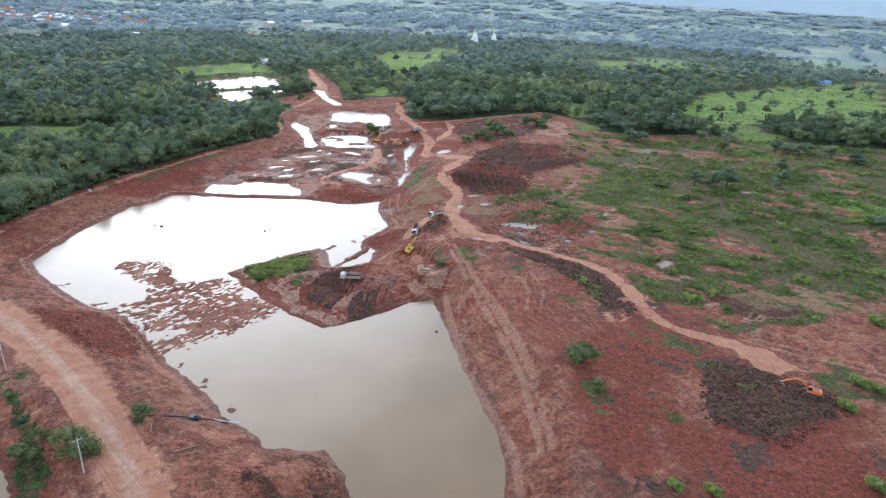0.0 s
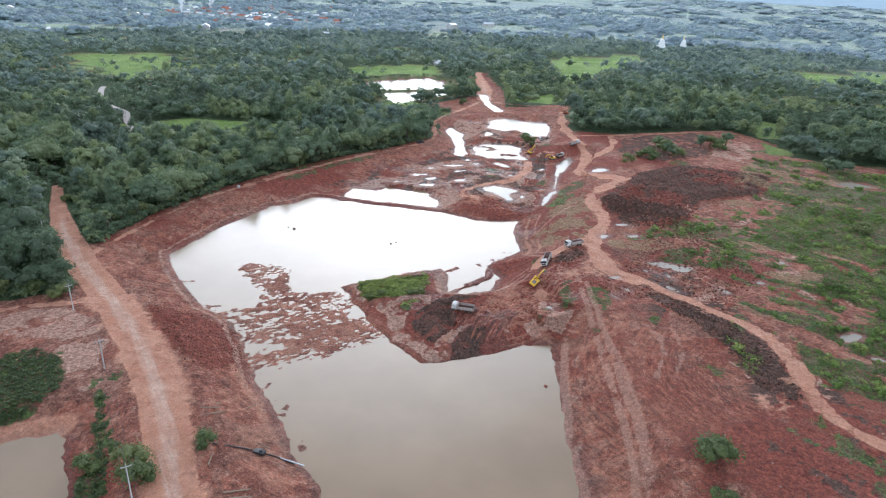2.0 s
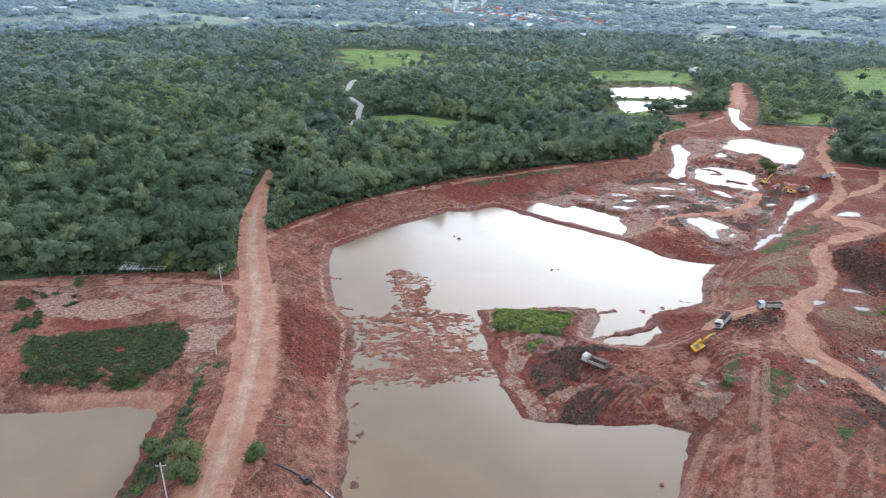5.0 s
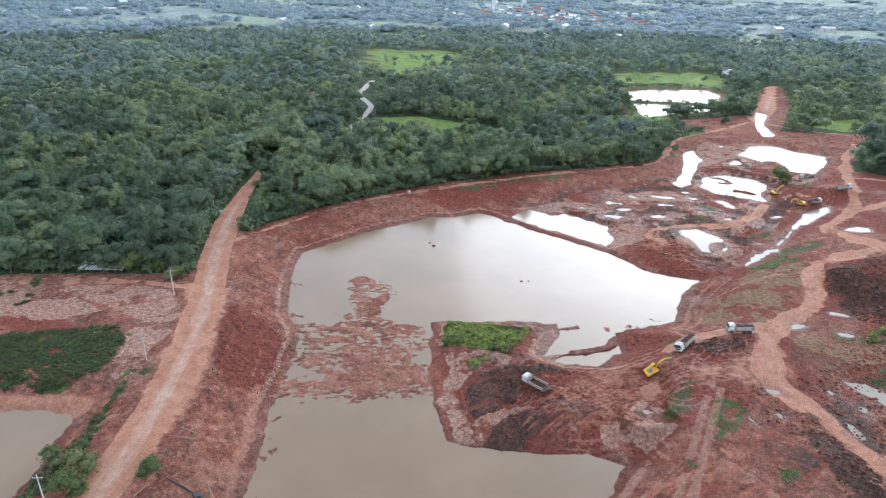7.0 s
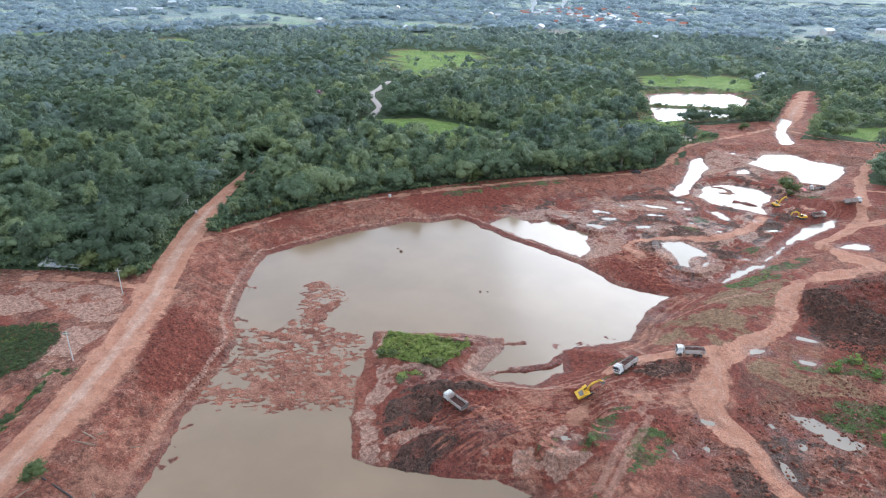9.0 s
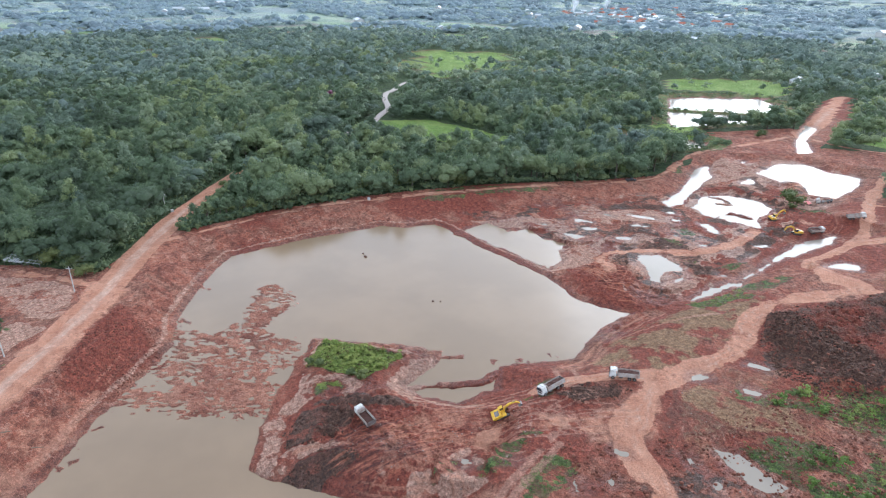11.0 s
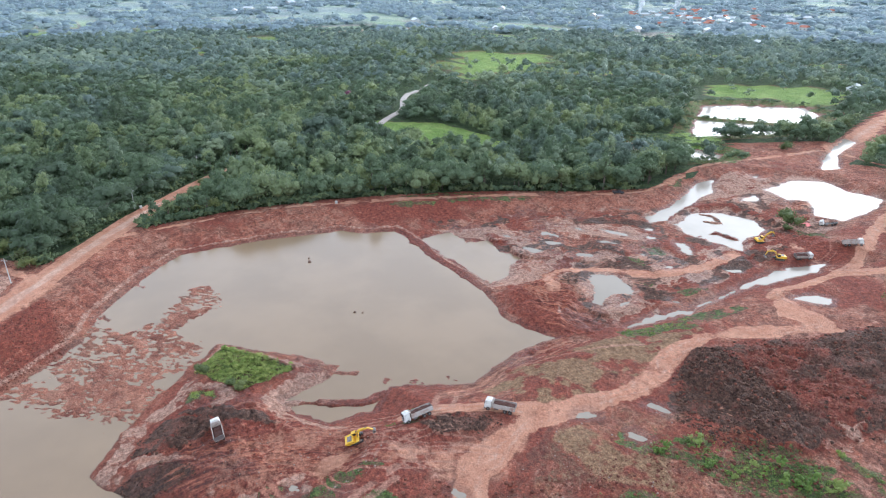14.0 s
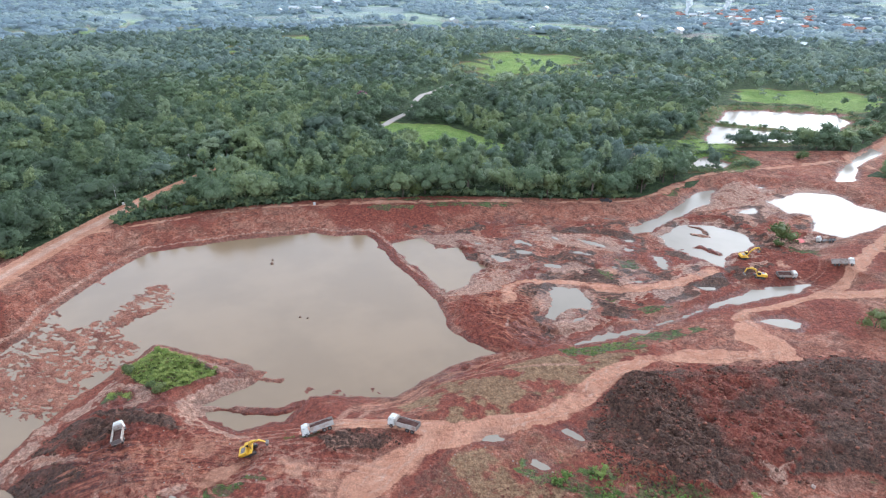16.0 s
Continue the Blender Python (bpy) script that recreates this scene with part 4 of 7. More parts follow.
# the worked peninsula and the bank beside it: cover, strength, outline
for key, most, points in [
    ("deep", 0.95, [(-44, 184), (-46, 200), (-34, 208), (-16, 226), (-2, 226), (-8, 206), (-6, 190), (-20, 176), (-32, 174)]),
    ("dark", 0.95, [(-40.2, 180.0), (-43.3, 186.2), (-37.5, 195.7), (-33.3, 195.0), (-29.1, 189.4), (-31.4, 182.2), (-34.1, 177.9)]),
    ("dark", 0.9, [(-42.9, 190.1), (-41.9, 196.0), (-34.4, 207.9), (-27.6, 211), (-27.8, 207), (-33.8, 199.5)]),
    ("dark", 1.0, [(-27.4, 174.6), (-29.5, 177.2), (-28.1, 183.7), (-24.3, 189.8), (-19.9, 189.7), (-21.2, 183.2), (-19.2, 177.8), (-22.7, 174.8)]),
    ("pale", 1.0, [(-27.6, 191.2), (-30.2, 186.4), (-33.4, 178.8), (-34, 174.4), (-28.6, 179.8), (-26.3, 189.3)]),
    ("pale", 0.95, [(-32.8, 169.7), (-29.0, 173.5), (-34.5, 177.2), (-45.7, 183.1), (-47.2, 189.1), (-53.0, 189.6), (-47.3, 179.3), (-38.4, 174.1)]),
    ("pale", 0.85, [(-12.3, 197.5), (-12.6, 205.1), (-8.2, 210.3), (-1.3, 206.5), (-3, 196.0), (-8, 191)]),
    ("pale", 0.8, [(-2, 204.6), (-0.2, 209.2), (2.6, 205), (0.8, 200.6)]),
    ("pale", 0.95, [(-45.2, 211.5), (-47.8, 219.6), (-47.3, 226.8), (-41.2, 227.6), (-37.4, 216.7), (-33.6, 209.4), (-40.9, 206.1)]),
    ("pale", 0.75, [(-67.7, 203.1), (-65.6, 212.4), (-47.5, 225.5), (-47.5, 218.9), (-60, 214)]),
    ("pale", 0.6, [(-52, 190), (-56, 196), (-49, 203), (-43, 205), (-41, 198), (-46, 192)]),
    ("grass", 0.7, [(-51, 193), (-48, 199), (-45, 198), (-47, 192)]),
    ("road", 0.85, [(-7.4, 207.2), (-11.8, 213.9), (-10.4, 222.4), (-6.6, 214.6), (-5.0, 209.0)]),
    ("road", 0.42, [(-27, 200), (-26, 208), (-18, 222), (-12.5, 219), (-15, 210), (-22, 200)]),
    ("deep", 1.0, [(-16.5, 214.1), (-15.6, 224), (-10.0, 231.1), (1.3, 240.0), (2.1, 236), (-4.4, 229), (-10.7, 218)]),
    ("road", 0.7, [(-7.5, 225.6), (2.3, 236.7), (11.2, 243), (11.5, 238.2), (-2.8, 225.2)]),
    ("deep", 1.0, [(-22, 206), (-14, 214), (-8, 208), (-10, 198), (-20, 192), (-30, 192), (-34, 198)]),
    ("road", 0.5, [(1, 258), (9, 254), (17, 238), (8, 230), (-4, 232), (2, 242)]),
    ("dark", 0.8, [(-9.2, 235.5), (-8.7, 242.3), (-2.0, 250.0), (1.2, 250.2), (1.1, 243.9), (-3.0, 235.5)]),
    ("road", 0.78, [(4.9, 236.2), (1, 250), (-0.4, 256.3), (1.4, 265.2), (5.0, 255.8), (9.8, 246.9), (13, 239), (17.1, 231.7), (14.0, 229.8), (9.3, 233.2)]),
    ("dark", 0.9, [(1.4, 306.6), (3.5, 315.6), (14.1, 308.2), (16.4, 293.9), (17.5, 284.7), (10.9, 290.1), (7.0, 298.0)]),
    ("road", 0.42, [(0.6, 175.7), (0.6, 196), (3, 204.2), (12.6, 208.3), (22.9, 198.2), (24, 160), (26, 110), (17, 110), (13, 140)]),
    ("road", 0.34, [(17.5, 201), (29, 209), (41, 197), (49.5, 177), (50, 166), (36, 152), (24, 150)]),
    ("road", 0.44, [(-28, 96), (-58, 119), (-76, 136), (-69, 145), (-50, 124), (-36, 113), (-24, 110)]),
    ("pale", 0.5, [(3, 172), (5, 190), (7, 186), (13, 140), (18, 112), (16.5, 112), (11, 140)]),
    ("grass", 0.85, [(-3.6, 203.4), (-2.3, 211.3), (-4.6, 222.9), (-1.4, 225), (3.0, 212.8), (1.9, 206.8)]),
    ("grass", 0.82, [(3.8, 218.6), (10, 223.7), (14.5, 219.2), (12.4, 209.5), (7.8, 208.5)]),
    ("dark", 0.42, [(9, 255), (6, 272), (17, 289), (34, 295), (45, 308), (53, 295), (30, 255), (22, 240)]),
    ("dry", 0.38, [(9, 255), (6, 272), (17, 289), (34, 295), (45, 308), (53, 295), (30, 255), (22, 240)]),
    ("grass", 0.6, [(10.7, 270), (21.8, 281), (37, 298), (49, 303), (60, 300), (54, 286), (43, 279), (32, 276), (17, 268)]),
    ("pale", 0.62, [(-190, 112), (-162, 141), (-136, 156), (-122, 150), (-130, 140), (-148, 132), (-166, 116)]),
    ("dark", 0.7, [(4, 400), (6, 440), (24, 462), (50, 480), (60, 470), (56, 420), (30, 396)]),
    ("pale", 0.6, [(56, 420), (60, 450), (80, 470), (84, 440), (74, 410)]),
    ("pale", 1.0, [(-172, 112), (-152, 132), (-138, 135), (-142, 123), (-155, 111)]),
    ("pale", 0.6, [(36, 312), (39, 321), (44, 313), (40, 304)]),
    ("pale", 0.9, [(-62.5, 295.1), (-59.8, 306.7), (-69.3, 318.6), (-76.4, 317), (-75.0, 303.4), (-66.4, 291)]),
    ("deep", 1.0, [(-61, 289.5), (-56.5, 295.2), (-60.3, 309), (-52.0, 314.3), (-40.2, 308.1), (-29.6, 304.9), (-27.0, 290.8), (-33.5, 285), (-49.4, 285)]),
    ("pale", 0.85, [(-36.4, 312.2), (-36.1, 327.3), (-29.5, 328.4), (-27.7, 311.6)]),
    ("pale", 0.9, [(-89.2, 415.2), (-86.0, 428.7), (-83.3, 447.4), (-90, 470), (-106.4, 468.8), (-107.7, 452.2)]),
    ("pale", 0.75, [(-120, 296), (-110, 320), (-96, 330), (-88, 326), (-86, 318), (-98, 312), (-106, 306), (-116, 300)]),
    ("pale", 0.7, [(-104, 340), (-92, 366), (-72, 372), (-66, 362), (-80, 350), (-94, 336)]),
    ("dark", 0.8, [(-100, 352), (-92, 372), (-80, 378), (-70, 374), (-84, 366), (-94, 350)]),
    ("dark", 0.8, [(-46.1, 334), (-36, 336), (-29, 346), (-28, 332), (-33, 328)]),
    ("dark", 0.75, [(-48, 378), (-44, 386), (-33, 380), (-30, 368), (-38, 366)]),
    ("dark", 0.7, [(-72, 340), (-80, 350), (-66, 352), (-60, 346)]),
    ("grass", 0.8, [(-64.0, 357.8), (-61.2, 364.4), (-53.0, 360.8), (-57.0, 354.1)]),
    ("grass", 0.75, [(-33, 344), (-28, 350), (-27, 340), (-31, 338)]),
    ("grass", 0.9, [(-152.7, 296.6), (-146.2, 317.6), (-126.4, 354.0), (-120.0, 349.1), (-139.3, 313.1)]),
    ("grass", 0.7, [(14.4, 266.9), (17.7, 274.2), (26.1, 287.2), (35.8, 286.0), (31.7, 279.5), (24.0, 275.4), (18.9, 267.1)]),
    ("grass", 0.8, [(23, 205), (24.9, 209.6), (29.9, 207.2), (25.7, 201)]),
    ("grass", 0.8, [(-8.9, 200.4), (-5.8, 207.9), (-3.4, 206), (-6.1, 198)]),
    ("grass", 0.75, [(26, 262), (38, 268), (58, 262), (60, 250), (44, 252), (30, 256)]),
    ("dark", 0.5, [(8, 252), (4, 262), (14, 266), (24, 272), (30, 262), (22, 248), (14, 243)]),
    ("dry", 0.7, [(9, 256), (8, 266), (18, 268), (26, 276), (34, 268), (26, 258)]),
    ("grass", 0.95, [(15, 267), (18, 273), (26, 285), (36, 291), (46, 304), (56, 297), (42, 284), (30, 277), (20, 267)]),
    ("grass", 0.95, [(5, 214), (8, 223), (13.5, 220), (12.5, 210), (8, 207)]),
    ("grass", 0.9, [(-4.5, 213), (-4.2, 223), (-1.6, 225), (1.5, 215), (2, 208), (-0.5, 206)]),
    ("deep", 1.0, [(-16.0, 216), (-14.8, 222.8), (-10.0, 229.5), (0.5, 238.5), (2.1, 235.5), (-5, 228), (-10.7, 219)]),
]:
    s, d = shaped(points, 10, 0.8)
    k = most * step(0.8, -1.2, d) * (0.45 + 0.55 * step(0.36, 0.50, rough(GX[s], GY[s], 5, 5, 0.68, 113)))
    for other in ("pale", "dark", "road", "grass") + (("deep",) if key == "road" else ()):
        COVER[other][s] *= 1 - k
    COVER[key][s] = np.maximum(COVER[key][s], k)
    if key == "dark" and most > 0.5:
        Z[s] += 0.7 * k
        lump[s] += 0.9 * k
# curved wheel marks over the working ground
g = np.random.RandomState(91)
for x0, x1, y0, y1, turn, count in ((-30, -12, 194, 214, 52, 26), (-26, -10, 184, 204, 75, 14), (-14, 2, 212, 236, 48, 12), (-70, -40, 298, 318, 150, 10), (-65, -30, 300, 350, 60, 12), (-60, -20, 395, 425, 10, 8), (-90, -60, 120, 160, 140, 2), (-150, -105, 120, 155, 40, 4)):
    for _ in range(count):
        x, y, h, bend = g.uniform(x0, x1), g.uniform(y0, y1), radians(turn + g.normal(0, 28)), g.normal(0, 0.05)
        left, right = [], []
        for _ in range(int(g.randint(5, 10))):
            left.append((x - 1.0 * math.sin(h), y + 1.0 * math.cos(h)))
            right.append((x + 1.0 * math.sin(h), y - 1.0 * math.cos(h)))
            x, y, h = x + 3 * math.cos(h), y + 3 * math.sin(h), h + 3 * bend
        for points in (left, right):
            s, d = shaped(points, 3, 0.08, False)
            k = step(0.6, 0.15, d)
            k = k * step(0.2, 0.42, rough(GX[s], GY[s], 4, 4, 0.6, 101))
            COVER["ruts"][s] = np.maximum(COVER["ruts"][s], 0.8 * k * (Z[s] > WATER + 0.3))
            COVER["grass"][s] *= 1 - 0.7 * k
            Z[s] -= 0.1 * k
# lumps of dug earth
ridge = 1 - np.abs(rough(GX, GY, 3.4, 4, 0.6, 20) - 0.5) * 2.6 - np.abs(rough(GX, GY, 1.5, 2, 0.6, 22) - 0.5) * 1.1
Z += lump * (ridge - 0.45) * 0.95 * (COVER["wood"] < 0.5) * step(900, 500, far)
# roads and tracks
for key_name, (half, points) in ROADS.items():
    if key_name == "wood_road":
        continue
    s, d = shaped(eased(points), half + 8, 0.28 if half > 4 else 0.7, False)
    if half > 4:
        d = d + 2.6 * step(80, 10, np.hypot(GX[s] - points[-1][0], GY[s] - points[-1][1]))
    else:
        d = d + half * 0.9 * (rough(GX[s], GY[s], 14, 3, 0.6, 103) - 0.5)
    k = step(half + 0.9, half - 0.7, d)
    if key_name in ("pit_track", "loading_road", "mine_track"):
        end = points[-1] if key_name == "loading_road" else points[0]
        k = k * step(1, 34, np.hypot(GX[s] - end[0], GY[s] - end[1]))
    for key in ("grass", "dark", "pale", "wood", "wet"):
        COVER[key][s] *= 1 - k
    COVER["road"][s] = np.maximum(COVER["road"][s], k if half > 4 else k * ((0.55 if half > 1.95 else 0.3) + 0.5 * step(0.34, 0.55, rough(GX[s], GY[s], 6, 5, 0.66, 89))))
    if half > 4:
        spill = step(half + 5.5, half - 1, d) * 0.75 * step(0.45, 0.56, rough(GX[s], GY[s], 11, 6, 0.66, 57))
        COVER["road"][s] = np.maximum(COVER["road"][s], spill * (1 - COVER["wood"][s]))
        COVER["core"][s] = np.maximum(COVER["core"][s], 0.66 * step(2.8, 0.6, np.abs(d - 0.2)))
    else:
        wheel = step(0.5, 0.1, np.abs(np.abs(d) - half * 0.42))
        COVER["core"][s] = np.maximum(COVER["core"][s], 0.5 * wheel * step(0.3, 0.6, rough(GX[s], GY[s], 9, 3, 0.6, 83)))
        Z[s] -= 0.07 * wheel
    smooth = 0.8 + 2.8 * step(-75, 0, GX[s]) * (1 - 0.65 * step(430, 700, GY[s])) + 1.3 * step(220, 130, GY[s]) * step(-30, -60, GX[s])
    if half > 4:
        Z[s] = np.maximum(Z[s], (smooth + 0.7) * step(half + 5, half, d) + Z[s] * (1 - step(half + 5, half, d)))
    Z[s] -= lump[s] * (ridge[s] - 0.45) * 0.8 * k
# water: the ground falls below its level inside, and rises from the shore outside
for level, points, slope in [(WATER, MAIN_POND, 0.42), (WATER, CORNER_POND, 0.2)] + [(lv, p, 0.3 if lv < 2 else 0.12) for _, lv, p in PONDS]:
    s, d = shaped(points, 12, 0.45 if points is MAIN_POND else 0.8 if level < 2 else 0.55)
    if level in (-2.3, -1.4, -1.2) and len(points) > 9 and points is not PONDS[1][2] and points is not PONDS[0][2]:
        d = d + 1.0
    d = d + (0.5 if points is PONDS[1][2] else 1.3 if level < 2 else 1.0) * (rough(GX[s], GY[s], 2.6, 3, 0.65, 105) - 0.5)
    shore = level + np.where(d < 0, np.maximum(slope * 0.6 * d, -1.6), slope * d)
    rim = np.where(d < 5, level + np.clip(0.12 * d, -3, 0.22), -99)
    Z[s] = np.maximum(np.minimum(Z[s], shore), np.where(d > 0, rim, -99))
    COVER["wet"][s] = np.maximum(COVER["wet"][s], step(3.5, 0.2, d))
    if points is MAIN_POND:
        toe = step(1.6, 2.6, d) * step(5.0, 3.6, d) * step(-40, -70, GX[s])
        COVER["pale"][s] = np.maximum(COVER["pale"][s], 0.55 * toe)
        # graded lines along the dam's slope, and a shallow shelf with mud breaking the surface
        lines = 0.5 + 0.5 * np.sin(d * 2.1 + 5 * rough(GX[s], GY[s], 12, 3, 0.6, 97))
        slope_part = step(4, 6, d) * step(19, 15, d) * step(-50, -80, GX[s]) * step(175, 185, GY[s])
        COVER["ruts"][s] = np.maximum(COVER["ruts"][s], 0.55 * slope_part * step(0.6, 0.95, lines))
        shelf = (step(-9, -3, d) * step(0.3, -0.5, d)) * np.maximum(step(-35, -50, GX[s]) * step(205, 190, GY[s]), step(-52, -42, GX[s]) * step(232, 238, GY[s]) * step(270, 262, GY[s]))
        mud = WATER - 0.42 + (rough(GX[s], GY[s], 3.0, 4, 0.7, 99) - 0.3) * 1.15
        Z[s] = np.where(shelf > 0.05, np.maximum(Z[s], (mud - WATER + 1.5) * shelf + WATER - 1.5), Z[s])
    for key in ("grass", "wood"):
        COVER[key][s] *= step(0.2, 1.5, d)
for level, half, points in BUNDS:
    s, d = shaped(points, 6, 0.7, False)
    Z[s] = np.maximum(Z[s], level - 0.6 + (0.55 + 0.9 * rough(GX[s], GY[s], 2.4, 3, 0.6, 67)) * step(half + 0.9, half * 0.3, d))
s, d = shaped(MUDFLAT, 14, 2.6)
k = step(2, -4, d)
flat = WATER + (rough(GX[s], GY[s], 6, 5, 0.74, 13) - 0.5) * 0.66 + (rough((GX[s] * 0.55 + GY[s] * 0.83) * 0.55, (GY[s] * 0.55 - GX[s] * 0.83) * 1.3, 1.0, 3, 0.8, 15) - 0.5) * 0.85 + 0.05
Z[s] = np.where(Z[s] < WATER + 0.6, Z[s] * (1 - k) + flat * k, Z[s])
COVER["wet"][s] *= 1 - 0.6 * k
COVER["deep"][s] *= 1 - k
COVER["road"][s] = np.maximum(COVER["road"][s], 0.42 * k)


s, d = shaped([(-72, 207), (-66, 209), (-60, 199), (-50, 189), (-38, 180), (-32, 171.5), (-35, 169.5), (-44, 176), (-56, 185), (-67, 196)], 8, 0.5)
k = step(1.2, -1.0, d)
Z[s] = np.maximum(Z[s], WATER - 0.5 + (0.9 + 0.35 * rough(GX[s], GY[s], 2.0, 3, 0.6, 79)) * k)
COVER["deep"][s] = np.maximum(COVER["deep"][s], 0.5 * k)
COVER["wet"][s] *= 1 - 0.7 * k
COVER["dark"][s] *= 1 - k


WOODED = COVER["wood"].copy()
# where the ground takes the painted haze colour, by distance
haze_far = step(850, 1300, far)
COVER["plain"], COVER["scraped"] = haze_far, np.zeros_like(GX)
for points in ([(-30, 186), (-33, 196), (-26, 204), (-18, 218), (-12, 221), (-9, 212), (-13, 200), (-14, 186), (-22, 181)], [(-30, 288), (-62, 300), (-66, 316), (-56, 316), (-30, 306)], SCRATCHED, [(3, 172), (5, 196), (14, 200), (20, 170), (26, 120), (18, 112), (11, 140)]):
    s, d = shaped(points, 8, 0.8)
    COVER["scraped"][s] = np.maximum(COVER["scraped"][s], (0.55 if points[0][0] > 0 else 1.0) * step(1.0, -2.5, d) * (1 - COVER["grass"][s]))
for name, _, points in PONDS:
    if name in ("fish_pond_north", "fish_pond_south", "wood_pond", "wood_pool"):
        s, d = shaped(points, 20, 1.0)
        bank = step(15, 11, d) * step(0.5, 2.0, d)
        COVER["grass"][s] = np.maximum(COVER["grass"][s], 0.9 * bank)
        COVER["field"][s] = np.maximum(COVER["field"][s], 0.2 * bank)
        COVER["wood"][s] *= 1 - bank
COVER["grass"] *= 1 - 0.5 * haze_far


def make_ground():
    rows, cols = GX.shape
    mesh = bpy.data.meshes.new("ground")
    mesh.vertices.add(rows * cols)
    mesh.vertices.foreach_set("co", np.stack([GX, GY, Z], -1).astype(np.float32).ravel())
    i = (np.arange(rows - 1)[:, None] * cols + np.arange(cols - 1)).ravel()
    quads = np.stack([i, i + 1, i + cols + 1, i + cols], -1)
    mesh.loops.add(quads.size)
    mesh.loops.foreach_set("vertex_index", quads.ravel().astype(np.int32))
    mesh.polygons.add(len(quads))
    mesh.polygons.foreach_set("loop_start", (np.arange(len(quads)) * 4).astype(np.int32))
    mesh.polygons.foreach_set("use_smooth", np.ones(len(quads), bool))
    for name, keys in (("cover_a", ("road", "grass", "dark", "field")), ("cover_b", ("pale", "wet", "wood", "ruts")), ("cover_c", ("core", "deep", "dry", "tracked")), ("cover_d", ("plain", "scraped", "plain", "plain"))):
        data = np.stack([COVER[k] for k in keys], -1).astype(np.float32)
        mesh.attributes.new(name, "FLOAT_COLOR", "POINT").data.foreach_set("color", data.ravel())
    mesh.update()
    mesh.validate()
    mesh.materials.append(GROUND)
    return tagged(new("ground", mesh), "red earth mine ground with dirt roads, weeds and woodland floor", "ground", kind="structure")


make_ground()


def wood_road():
    """The pale road that bends through the wood, a low crowned strip on the ground."""
    half, points = ROADS["wood_road"]
    mid = []
    for (ax, ay), (bx, by) in zip(points, points[1:]):
        for k in range(6):
            mid.append((ax + (bx - ax) * k / 6, ay + (by - ay) * k / 6))
    verts, faces = [], []
    for k, (x, y) in enumerate(mid):
        (px, py), (qx, qy) = mid[max(k - 1, 0)], mid[min(k + 1, len(mid) - 1)]
        n = math.hypot(qx - px, qy - py)
        ux, uy = -(qy - py) / n, (qx - px) / n
        wave = 1.2 * math.sin(0.45 * k)
        for f, up in ((-1.25, -1.5), (-1, 0.25), (0, 0.4), (1, 0.25), (1.25, -1.5)):
            verts.append((x + ux * (f * half + wave), y + uy * (f * half + wave), float(lie(x, y)) + 0.35 + up))
    for k in range(len(mid) - 1):
        for j in range(4):
            a = 5 * k + j
            faces.append((a, a + 1, a + 6, a + 5))
    mesh = bpy.data.meshes.new("road")
    mesh.from_pydata(verts, [], faces)
    mesh.materials.append(PALE_ROAD)
    return tagged(new("road", mesh), "narrow pale road bending through the woods", "road", kind="structure")


def backdrop():
    """Low wooded hills on the far horizon, haze-coloured, raised to hide sky in view."""
    verts, faces = [], []
    n = 240
    for i in range(n + 1):
        a = radians(-50 + 165 * i / n)
        top = 125 + 16 * noise.noise(Vector((a * 3, 0, 0))) + 10 * noise.noise(Vector((a * 14, 4, 0))) + 4 * noise.noise(Vector((a * 60, 8, 0)))
        for r, z in ((4300, -2), (4500, top * 0.7), (4750, top), (4900, -2)):
            verts.append((-r * math.sin(a), r * math.cos(a), z))
    for i in range(n):
        for j in range(3):
            q = 4 * i + j
            faces.append((q, q + 1, q + 5, q + 4))
    mesh = bpy.data.meshes.new("backdrop")
    mesh.from_pydata(verts, [], faces)
    for p in mesh.polygons:
        p.use_smooth = True
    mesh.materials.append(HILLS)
    return tagged(new("backdrop", mesh), "hills along the far horizon, coloured pale blue-green for haze", "hills", kind="structure")


backdrop()


def lie(x, y, grid=None):
    """The ground's height, or another grid's value, at places of the plan."""
    g = Z if grid is None else grid
    x, y = np.asarray(x, float), np.asarray(y, float)
    j, i = np.clip(np.searchsorted(XS, x) - 1, 0, len(XS) - 2), np.clip(np.searchsorted(YS, y) - 1, 0, len(YS) - 2)
    u, v = (x - XS[j]) / (XS[j + 1] - XS[j]), (y - YS[i]) / (YS[i + 1] - YS[i])
    return (g[i, j] * (1 - u) + g[i, j + 1] * u) * (1 - v) + (g[i + 1, j] * (1 - u) + g[i + 1, j + 1] * u) * v


def widened(points, by):
    """The outline moved outwards."""
    p = np.array(points, float)
    turn = np.sign(sum(a[0] * b[1] - b[0] * a[1] for a, b in zip(p, np.roll(p, -1, 0))))
    out = []
    for a, b, c in zip(np.roll(p, 1, 0), p, np.roll(p, -1, 0)):
        n = [(b - a) / np.linalg.norm(b - a), (c - b) / np.linalg.norm(c - b)]
        m = sum(np.array([q[1], -q[0]]) for q in n) * turn
        m /= max(np.linalg.norm(m), 0.4)
        out.append(b + m * by)
    return out


def pond(name, level, points, material, label):
    bm = bmesh.new()
    bm.faces.new([bm.verts.new((x, y, level)) for x, y in points])
    bmesh.ops.triangulate(bm, faces=bm.faces)
    mesh = bpy.data.meshes.new(name)
    for f in bm.faces:
        if f.normal.z < 0:
            f.normal_flip()
    bm.to_mesh(mesh)
    mesh.materials.append(material)
    return tagged(new(name, mesh), label, "water", kind="structure")


